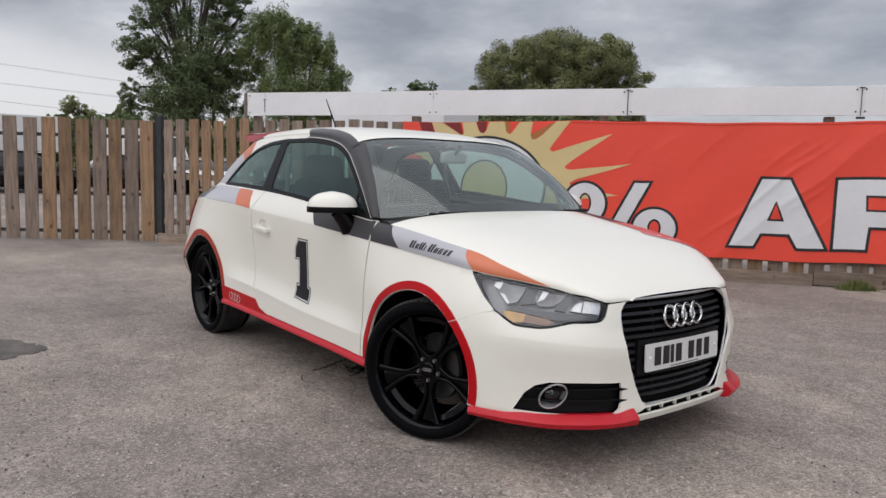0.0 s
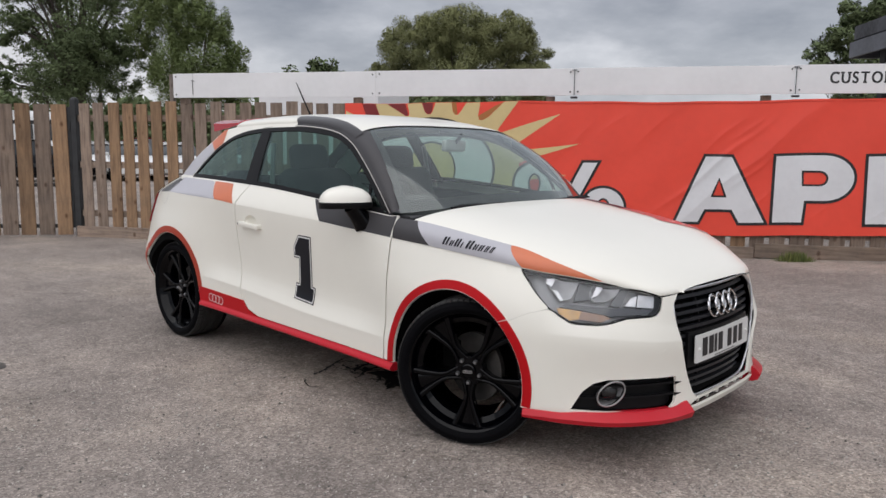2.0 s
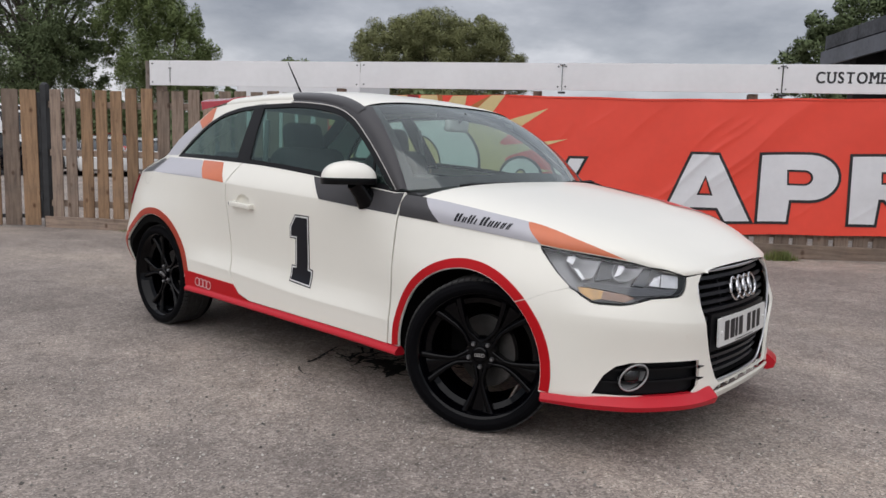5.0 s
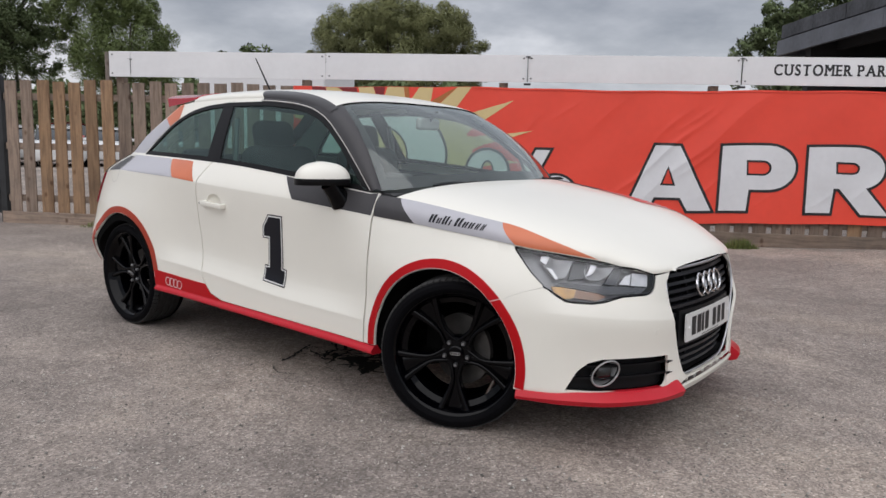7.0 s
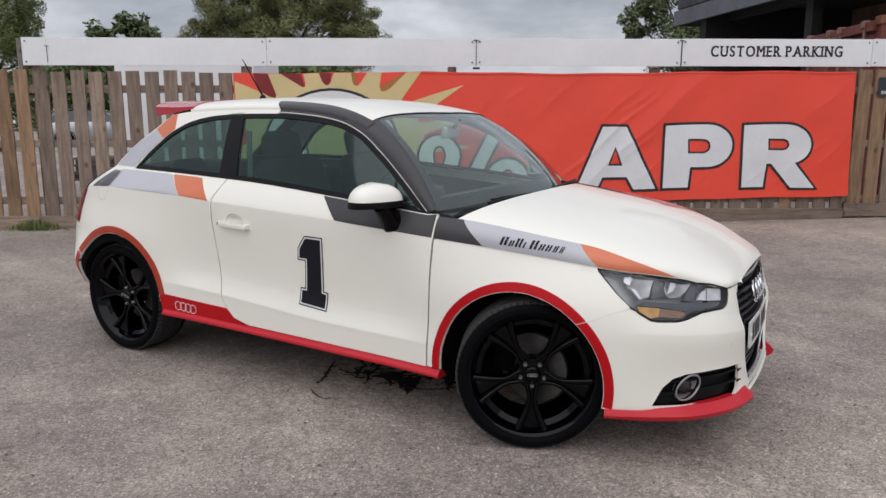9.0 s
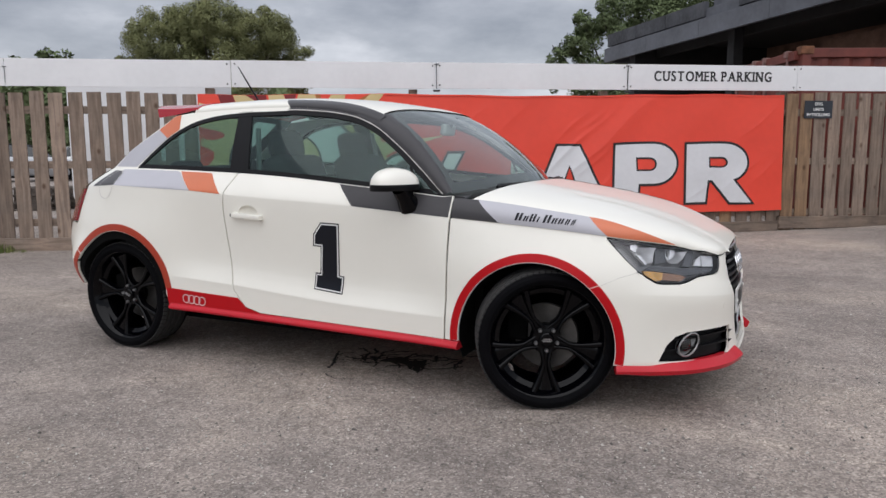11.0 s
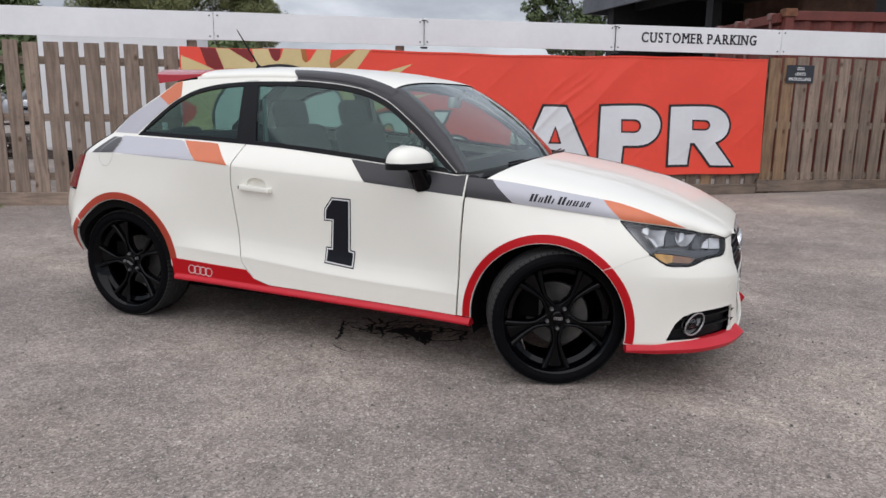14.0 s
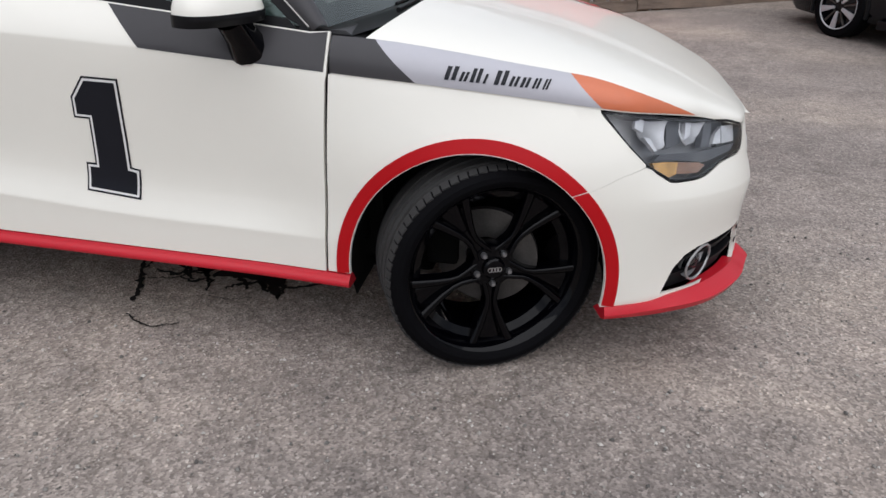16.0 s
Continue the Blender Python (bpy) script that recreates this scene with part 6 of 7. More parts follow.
    panel("lamp_mask", [(1.958, 0.698), (1.990, 0.692), (1.950, 0.634), (1.905, 0.640)], side, mat_mask, h=0.02, lift=-0.020, skirt=0.02, parent=lamp, mirror=mirror)
    for run in ([(1.992, 0.662), (2.022, 0.672), (2.010, 0.632), (1.968, 0.637)], [(2.028, 0.676), (2.098, 0.667), (2.090, 0.624), (2.016, 0.631)]):
        panel("reflector", run, side, REFLECT, label="chromed running light", h=0.02, lift=-0.018, skirt=0.012, parent=lamp, mirror=mirror)
    panel("indicator", [(1.688, 0.628), (1.735, 0.624), (1.785, 0.617), (1.775, 0.590), (1.738, 0.584), (1.702, 0.602)], side, AMBER, label="amber indicator", h=0.02, lift=-0.012, skirt=0.01, parent=lamp, mirror=mirror)
    panel("indicator_end", [(1.787, 0.617), (1.875, 0.604), (1.905, 0.592), (1.862, 0.580), (1.777, 0.590)], side, mat_amber_end, label="dark brown end of the indicator", h=0.02, lift=-0.014, skirt=0.01, parent=lamp, mirror=mirror)
    panel("lamp_sill", [(1.725, 0.645), (1.86, 0.633), (2.088, 0.619), (2.060, 0.603), (1.968, 0.600), (1.90, 0.600), (1.79, 0.621), (1.70, 0.631)], side, mat_mask, h=0.02, lift=-0.016, skirt=0.02, parent=lamp, mirror=mirror)
    # fog lamp surround
    surround = panel("fog_grille", offset(FOG, 0.004), side, TRIM, label="black slatted fog lamp surround", h=0.03, lift=-0.035, skirt=-0.034, **tag)
    for z in (0.331, 0.287):
        panel("slat", [(1.80 if z > 0.3 else 1.772, z - 0.005), (2.20, z - 0.004), (2.20, z + 0.003), (1.815 if z > 0.3 else 1.78, z + 0.003)], side, TRIM, h=0.03, lift=-0.010, skirt=0.022, parent=surround, mirror=mirror)
        panel("slat_tip", [(2.180, z - 0.007), (2.214, z - 0.001), (2.214, z + 0.001), (2.180, z + 0.006)], side, TRIM, h=0.03, lift=0.0015, skirt=0.003, parent=surround, mirror=mirror)
    c, n = side(1.906, 0.306), Vector((0.80, -0.60, 0.0))
    m = Matrix.Translation(Vector(c) + n * 0.002) @ n.to_track_quat("Y", "Z").to_matrix().to_4x4()
    flip = Matrix.Diagonal((1, -1, 1, 1)) if mirror else Matrix()
    hoop = [(1.908 + 0.050 * math.cos(t) + 0.018 * math.sin(t), 0.306 + 0.047 * math.sin(t)) for t in np.linspace(0, 2 * math.pi, 40, endpoint=False)]
    rim_bar = ring_bar(side, hoop, 0.0038, 8, -0.002)
    if mirror:
        rim_bar.transform(flip)
        bmesh.ops.reverse_faces(rim_bar, faces=rim_bar.faces)
    part("fog_ring", rim_bar, mat_fog, surround, "silver fog lamp ring", flat=False)
    panel("fog_well", hoop, lambda s, z: side(s, z) + np.stack([-0.8 + 0 * s, 0.5 + 0 * s, 0 * s], -1) * (0.05 * np.clip(1.15 - ((s - 1.908 - 0.38 * (z - 0.306)) / 0.050) ** 2 - ((z - 0.306) / 0.047) ** 2, 0, 1) ** 0.5)[..., None], mat_bucket, h=0.01, lift=0.0, skirt=0, parent=surround, mirror=mirror)
    part("fog_lamp", lathe([(0.0, -0.016), (0.030, -0.018), (0.033, -0.022), (0.035, -0.035), (0.034, -0.07)], 32, flip @ m), GLOSS, surround, "dark fog lamp", flat=False)
    part("fog_lens", lathe([(0.0, -0.006), (0.02, -0.010), (0.030, -0.018)], 32, flip @ m), LENS, surround, flat=False)
    # glasshouse
    outline = waist_line(-1.207, 0.763, 30) + daylight_line(0.74, -1.1, 50) + [(-1.118, 1.115)]
    inner = offset(outline, -0.022)
    panel("window_surround", outline, cabin, TRIM, h=0.025, lift=0.001, skirt=0.008, hole=inner, label="black window surround", **tag)
    rear_glass = waist_line(-1.16, -0.475, 14, 0.012) + [(-0.535, 1.318)] + daylight_line(-0.58, -1.09, 14, -0.014)
    front_glass = waist_line(-0.35, 0.735, 22, 0.012) + daylight_line(0.70, -0.45, 34, -0.014)
    panel("quarter_glass", rear_glass, cabin, SIDE_GLASS, h=0.04, lift=-0.004, skirt=0, label="tinted rear side glass", **tag)
    panel("door_glass", front_glass, cabin, SIDE_GLASS, h=0.04, lift=-0.004, skirt=0, label="tinted door glass", **tag)
    panel("centre_pillar", [(-0.478, 1.0), (-0.352, 0.996), (-0.452, 1.335), (-0.545, 1.33)], cabin, TRIM, h=0.03, lift=0.0, skirt=0.02, label="black centre pillar", **tag)
    panel("quarter_light_bar", [(0.60, 0.93), (0.615, 0.93), (0.575, 1.07), (0.563, 1.08)], cabin, TRIM, h=0.03, lift=0.0, skirt=0.012, **tag)
    paint = DARK
    rail = [(float(x), float(rail_z(x)) + 0.001) for x in np.linspace(0.33, -0.21, 24)]
    panel("roof_rail", daylight_line(-0.21, 0.192, 20) + [(0.345, float(rail_z(0.345)) + 0.001)] + rail, cabin, paint, label="anthracite roof rail", h=0.03, lift=0.0, skirt=0.01, **tag)

    def pillar(u, w):
        u, w = np.asarray(u, float), np.asarray(w, float)
        x0 = curve([0, 0.25, 0.5, 0.75, 1.0], [0.768, 0.625, 0.48, 0.335, 0.19])(u)
        p0 = np.stack([x0, -cabin_y(x0, daylight(x0)), daylight(x0)], -1)
        p1 = screen(-1 + 0 * u, u)
        e = 4 * (w * (1 - w))[..., None]
        return p0 + (p1 - p0) * w[..., None] + e * np.array([0.006, -0.014, 0.012])
    sheet("front_pillar", pillar, np.linspace(0, 1, 26), np.linspace(0, 1, 9), paint, car, "anthracite windscreen pillar", lift=0.001, mirror=mirror, flip=True)
    panel("pillar_seam", daylight_line(-0.22, 0.757, 44, 0.002) + daylight_line(0.757, -0.22, 44, 0.0062), cabin, SEAM, label="pale seam along the pillar", h=0.02, lift=0.004, skirt=0.004, **tag)
    # door handle
    grip = part("door_handle", handle_mesh(), WHITE, car, "cream-white door handle", flat=False)
    grip.matrix_local = pose(-0.312, sgn * float(side(-0.312, 0.80)[1]) - sgn * 0.010, 0.792) @ Matrix.Diagonal((1, sgn, 1, 1))
    part("lock", box((0.008, 0.012, 0.016), pose(-0.0905, -0.014, 0.005), 0.002), TRIM, grip, "black lock cover")
    panel("handle_cup", cup, lambda s, z: side(s, z) + np.stack([0 * s, 0.022 * np.clip(1 - ((s + 0.312) / 0.0585) ** 2 - ((z - 0.814) / 0.0345) ** 2, 0, 1) ** 0.5, 0 * s], -1), WHITE, h=0.007, lift=0.0, skirt=0, **tag)
    make_mirror(car, mirror)


def handle_mesh():
    bm = bmesh.new()
    add_box(bm, (0.185, 0.017, 0.025), pose(0, -0.012, 0, 0, 3), 0.007)
    add_box(bm, (0.03, 0.03, 0.026), pose(-0.08, 0.004, 0.004), 0.006)
    add_box(bm, (0.03, 0.03, 0.026), pose(0.08, 0.004, -0.004), 0.006)
    return bm


def make_mirror(car, mirror):
    f = Matrix.Diagonal((1, -1 if mirror else 1, 1, 1))
    c = Vector((0.558, -0.856, 0.985))

    def shell(z0, z1, grow):
        """The housing between two heights, flat behind, domed in front."""
        bm = bmesh.new()
        rings = []
        for z in np.linspace(z0, z1, 9):
            k = (z - 0.922) / 0.122
            half = 0.122 * max(1e-3, 1 - max(0, (k - 0.3) / 0.7) ** 2.6) ** 0.5
            fore = 0.082 * max(1e-3, 1 - max(0, (k - 0.25) / 0.75) ** 2.2) ** 0.5 * (0.72 + 0.28 * min(1, k / 0.3))
            ring = []
            for t in np.linspace(0, 2 * math.pi, 32, endpoint=False):
                a, b = math.cos(t), math.sin(t)
                along = (abs(a) ** 0.75) * (1 if a > 0 else -1) * (half + grow)
                deep = (fore if b > 0 else 0.045) * abs(b) ** 0.7 * (1 if b > 0 else -1)
                ring.append((along, deep, z))
            rings.append(ring)
        turn = Matrix.Translation((c.x, c.y, 0)) @ Matrix.Rotation(radians(-114), 4, "Z")
        vr = [[bm.verts.new(turn @ Vector(p)) for p in r] for r in rings]
        for a, b in zip(vr, vr[1:]):
            for i in range(32):
                bm.faces.new((a[i], a[(i + 1) % 32], b[(i + 1) % 32], b[i]))
        bm.faces.new(vr[0][::-1])
        bm.faces.new(vr[-1])
        bmesh.ops.recalc_face_normals(bm, faces=bm.faces)
        bm.transform(f)
        if mirror:
            bmesh.ops.reverse_faces(bm, faces=bm.faces)
        return bm
    house = part("door_mirror", shell(0.970, 1.0435, 0.0), WHITE, car, "cream-white door mirror on a black foot", flat=False, angle=50)
    part("base", shell(0.942, 0.9705, 0.003), TRIM, house, "black mirror base", flat=False, angle=50)
    pts = [(0.585, -0.842, 0.950), (0.592, -0.812, 0.912), (0.598, -0.775, 0.866)]
    stalk = tube(pts, [0.04, 0.042, 0.055], 12)
    stalk.transform(f)
    if mirror:
        bmesh.ops.reverse_faces(stalk, faces=stalk.faces)
    part("foot", stalk, GLOSS, house, "gloss black mirror foot", flat=False)


mat_fog = mat("satin_fog_ring", (0.42, 0.42, 0.42), 0.35, 0.7, vary=0.1)
mat_bowl = mat("satin_lamp_bowl", (0.66, 0.66, 0.67), 0.36, 0.4, vary=0.12, scale=30)
mat_mask = mat("slate_lamp_mask", (0.085, 0.088, 0.096), 0.3, vary=0.15, coat=0.4)
mat_amber_end = mat("brown_lamp_amber", (0.36, 0.19, 0.11), 0.2, vary=0.25, scale=22, coat=0.6)
mat_bucket = mat("grey_lamp_housing", (0.36, 0.36, 0.365), 0.3, 0.35, vary=0.1)


def make_livery(car):
    """Vinyl on the right side, as laid by the sign writer; the left side mirrors it in red."""
    lay = dict(h=0.014, skirt=0.0)
    for mirror in (False, True):
        t = dict(parent=car, mirror=mirror, **lay)
        first, second, third = (DARK, GREY, ORANGE) if not mirror else (DEEP_SIDE, RED_SIDE, RED_SIDE)
        top = curve([0.8, 0.934, 1.102, 1.254, 1.438, 1.558, 1.667, 1.775], [0.908, 0.900, 0.882, 0.862, 0.836, 0.811, 0.780, 0.716])
        edge = lambda x: float(np.interp(x, RIM[:, 0], RIM[:, 2])) + 0.004
        taper = lambda n=14: [(float(x), edge(float(x)) + (top(1.423) - edge(1.423)) * (1 - ((float(x) - 1.423) / 0.34) ** 1.6)) for x in np.linspace(1.765, 1.423, n)]
        if mirror:
            side_top = top
            top = lambda x: side_top(x) + (edge(float(x)) + 0.93 * (float(bonnet_mid(x)) - edge(float(x))) - side_top(x)) * float(smooth(1.75, 1.45, x))
        up = lambda a, b, n=10: [(float(x), float(top(x))) for x in np.linspace(a, b, n)]
        low = lambda a, b, n=10: [(float(x), edge(float(x))) for x in np.linspace(a, b, n)]
        panel("wing_stripe", low(0.822, 1.30 if mirror else 1.040) + up(1.22 if mirror else 0.927, 0.818, 16), bonnet_side, first, lift=0.0022, label="anthracite stripe" if not mirror else "deep red stripe", **t)
        panel("wing_stripe", low(1.30 if mirror else 1.040, 1.508) + up(1.423, 1.22 if mirror else 0.927), bonnet_side, second, lift=0.0022, label="pale grey stripe" if not mirror else "red stripe", **t)
        panel("wing_stripe", low(1.508, 1.772) + taper(), bonnet_side, third, lift=0.0022, label="orange stripe" if not mirror else "red stripe", **t)
        if mirror:
            continue
        # door and quarter
        panel("door_stripe", [(0.309, 0.861), (0.60, 0.838), (0.803, 0.823), (0.806, 0.916)] + waist_line(0.76, 0.215, 8, -0.004) , side, DARK, lift=0.0015, label="anthracite stripe", **t)
        panel("quarter_stripe", [(-0.69, 0.916), (-0.488, 0.901), (-0.595, 1.004)] + waist_line(-0.64, -0.826, 6, -0.008), side, ORANGE, lift=0.0015, label="orange stripe", **t)
        flap_arc = [(-1.325 + 0.062 * math.cos(q), 0.935 + 0.078 * math.sin(q)) for q in np.linspace(0, 1.45, 10)]
        panel("quarter_stripe", [(-0.69, 0.916), (-0.826, 1.008)] + waist_line(-0.86, -1.318, 10, -0.008) + flap_arc[::-1], side, GREY, lift=0.0015, label="pale grey stripe", **t)
        panel("quarter_stripe", [(-1.47, 0.925)] + flap_arc + [(-1.40, 1.012)], side, DARK, lift=0.0015, label="anthracite stripe", **t)
        panel("pillar_wrap", [(-1.44, 1.030), (-1.215, 1.034), (-1.118, 1.122), (-1.03, 1.196), (-1.125, 1.244), (-1.33, 1.125)], side, GREY, lift=0.0015, label="pale grey vinyl on the rear pillar", **t)
        panel("pillar_wrap", [(-1.03, 1.196), (-0.955, 1.244), (-0.985, 1.33), (-1.03, 1.318), (-1.125, 1.244)], side, ORANGE, lift=0.0015, label="orange vinyl on the rear pillar", **t)
        cap = [(-1.325 + 0.062 * math.cos(a), 0.935 + 0.078 * math.sin(a)) for a in np.linspace(0, 2 * math.pi, 32, endpoint=False)]
        panel("fuel_flap", cap, side, mat_seam, lift=0.0042, parent=car, h=0.03, skirt=0.0, hole=offset(cap, -0.0035), label="pale outline of the fuel flap")
        # start number
        one = [(0.140, 0.765), (0.228, 0.763), (0.226, 0.511), (0.253, 0.506), (0.251, 0.441), (0.108, 0.454), (0.110, 0.514), (0.138, 0.513), (0.144, 0.668), (0.100, 0.669), (0.102, 0.713)]
        one = [(s - 0.006 - 0.012 * (0.77 - z) / 0.33, z) for s, z in one]
        panel("start_number", offset(one, 0.012), side, BLACK, lift=0.0016, label="black racing number one with white inline", **t)
        panel("number_inline", offset(one, 0.0065), side, OUTLINE, lift=0.0024, label="white inline", **t)
        panel("number_core", one, side, BLACK, lift=0.0032, label="black number face", **t)
        # plain dark bars where a maker's words stand on the grey stripe
        bars = [(0.0, 0.026), (0.032, 0.017), (0.056, 0.022), (0.084, 0.006), (0.108, 0.026), (0.140, 0.018), (0.164, 0.018), (0.190, 0.014), (0.212, 0.012)]
        for k, (d, w) in enumerate(bars):
            x0 = 1.112 + d * 1.15
            z0 = 0.8205 - 0.062 * d
            tall = 0.030 if k in (0, 2, 4) else 0.021
            for lean in ((0.0, 0.40), (0.62, 1.0)) if w > 0.01 else ((0.0, 1.0),):
                a, b = x0 + lean[0] * w * 1.1, x0 + lean[1] * w * 1.1
                panel("maker_bar", [(a, z0), (b, z0 - 0.0008), (b + 0.009, z0 + tall - 0.0008), (a + 0.009, z0 + tall)], bonnet_side, BLACK, parent=car, h=0.012, skirt=0, lift=0.0036, label="dark bar in place of a maker's word")
        for k in range(4):
            loop = [(-0.735 + 0.036 * k + 0.0245 * math.cos(a), 0.333 - 0.0022 * k + 0.0245 * math.sin(a)) for a in np.linspace(0, 2 * math.pi, 28, endpoint=False)]
            panel("ring_print", loop, side, mat_ring, parent=car, h=0.03, skirt=0, lift=0.0045 + 0.0004 * k, hole=offset(loop, -0.0045), label="pale printed ring")
    # roof stripe
    stripe = lambda x, k: roof(x, k * curve([-0.45, -0.36, -0.03, 0.2, 0.36], [0.36, 0.36, 0.34, 0.30, 0.27])(x))
    slant = lambda u, k: stripe(-0.21 - 0.06 * k + u * (0.562 + 0.088 * k), k)
    sheet("roof_stripe", slant, np.linspace(0, 1, 30), np.linspace(0, 1, 8), DARK, car, "anthracite roof stripe", lift=0.0015)
    left = lambda u, k: slant(u, k) * np.array([1, -1, 1])
    sheet("roof_stripe", left, np.linspace(0, 1, 30), np.linspace(0, 1, 8), DARK, car, "anthracite roof stripe", lift=0.0015, flip=True)


RED_SIDE = mat("scarlet_vinyl", (0.62, 0.06, 0.06), 0.3, vary=0.04, coat=0.4)
DEEP_SIDE = mat("maroon_vinyl", (0.11, 0.010, 0.016), 0.45, vary=0.04, specular=0.15)
mat_seam = mat("pale_seam", (0.62, 0.60, 0.56), 0.4, vary=0.03)
mat_ring = mat("pale_pink_print", (0.72, 0.55, 0.53), 0.4, vary=0.03)


def make_grille(car):
    frame = [(-0.322, 0.663), (0.322, 0.663), (0.371, 0.623), (0.367, 0.56), (0.346, 0.46), (0.296, 0.335), (0.264, 0.275), (0.228, 0.252), (-0.228, 0.252), (-0.264, 0.275), (-0.296, 0.335), (-0.346, 0.46), (-0.367, 0.56), (-0.371, 0.623)]
    frame = rounded(offset(frame, 0.012), 0.03)
    grille = panel("grille", frame, nose, UNDER, car, "black slatted shield grille in a silver frame", h=0.03, lift=-0.05, skirt=-0.045)
    part("grille_frame", ring_bar(nose, offset(frame, -0.003), 0.0055, 10, 0.012), SILVER, grille, "silver grille frame", flat=False)
    half = curve([0.25, 0.275, 0.335, 0.46, 0.56, 0.626, 0.68], [0.22, 0.256, 0.289, 0.338, 0.359, 0.362, 0.30])
    for z in np.linspace(0.277, 0.650, 13):
        w = float(half(z)) - 0.006
        blade = [(-w, z - 0.0075), (w, z - 0.0075), (w, z + 0.0055), (-w, z + 0.0055)]
        panel("blade", blade, nose, BLADE, grille, h=0.05, lift=-0.010, skirt=0.03)
    for y in (-0.17, 0.17):
        panel("rib", [(y - 0.004, 0.27), (y + 0.004, 0.27), (y + 0.004, 0.67), (y - 0.004, 0.67)], nose, TRIM, grille, h=0.05, lift=-0.02, skirt=0.02)
    for k in range(4):
        y = -0.088 + 0.0587 * k
        loop = [(y + 0.0415 * math.cos(a), 0.591 + 0.0415 * math.sin(a)) for a in np.linspace(0, 2 * math.pi, 32, endpoint=False)]
        part("badge_ring", ring_bar(nose, loop, 0.0066, 8, 0.004 + 0.001 * k), CHROME, grille, "chrome ring", flat=False)
    bed = panel("plate_bed", [(-0.285, 0.367), (0.285, 0.367), (0.285, 0.510), (-0.285, 0.510)], nose, TRIM, grille, h=0.05, lift=0.004, skirt=0.03)
    plate = thing("number_plate", "white front plate with plain dark bars", "plate", pose(0, 0, -0.005))
    flat_nose = lambda y, z: np.stack([1.998 - 0.10 * np.asarray(y) ** 2 - 0.03 * (np.asarray(z) - 0.44), np.asarray(y, float), np.asarray(z, float)], -1)
    panel("face", rounded([(-0.26, 0.388), (0.26, 0.388), (0.26, 0.499), (-0.26, 0.499)], 0.008), flat_nose, PLATE, plate, h=0.05, lift=0.003, skirt=0.006)
    for y in (-0.185, -0.130, -0.090, -0.045, 0.045, 0.105, 0.165):
        w = 0.012 if y == -0.090 else 0.021
        panel("bar", [(y - w, 0.408), (y + w, 0.408), (y + w, 0.483), (y - w, 0.483)], flat_nose, INK, plate, "dark bar", h=0.05, lift=0.0042, skirt=0)
    panel("bar", [(-0.10, 0.3935), (0.10, 0.3935), (0.10, 0.397), (-0.10, 0.397)], flat_nose, INK, plate, "dark bar", h=0.05, lift=0.0042, skirt=0)
    for y in (-0.232, 0.232):
        p = flat_nose(y, 0.443)
        part("screw_cap", lathe([(0, -0.006), (0.006, -0.005), (0.008, 0.0)], 12, pose(float(p[0]) + 0.003, y, 0.443, 0, 0, 90)), OUTLINE, plate, "white screw cap", flat=False)


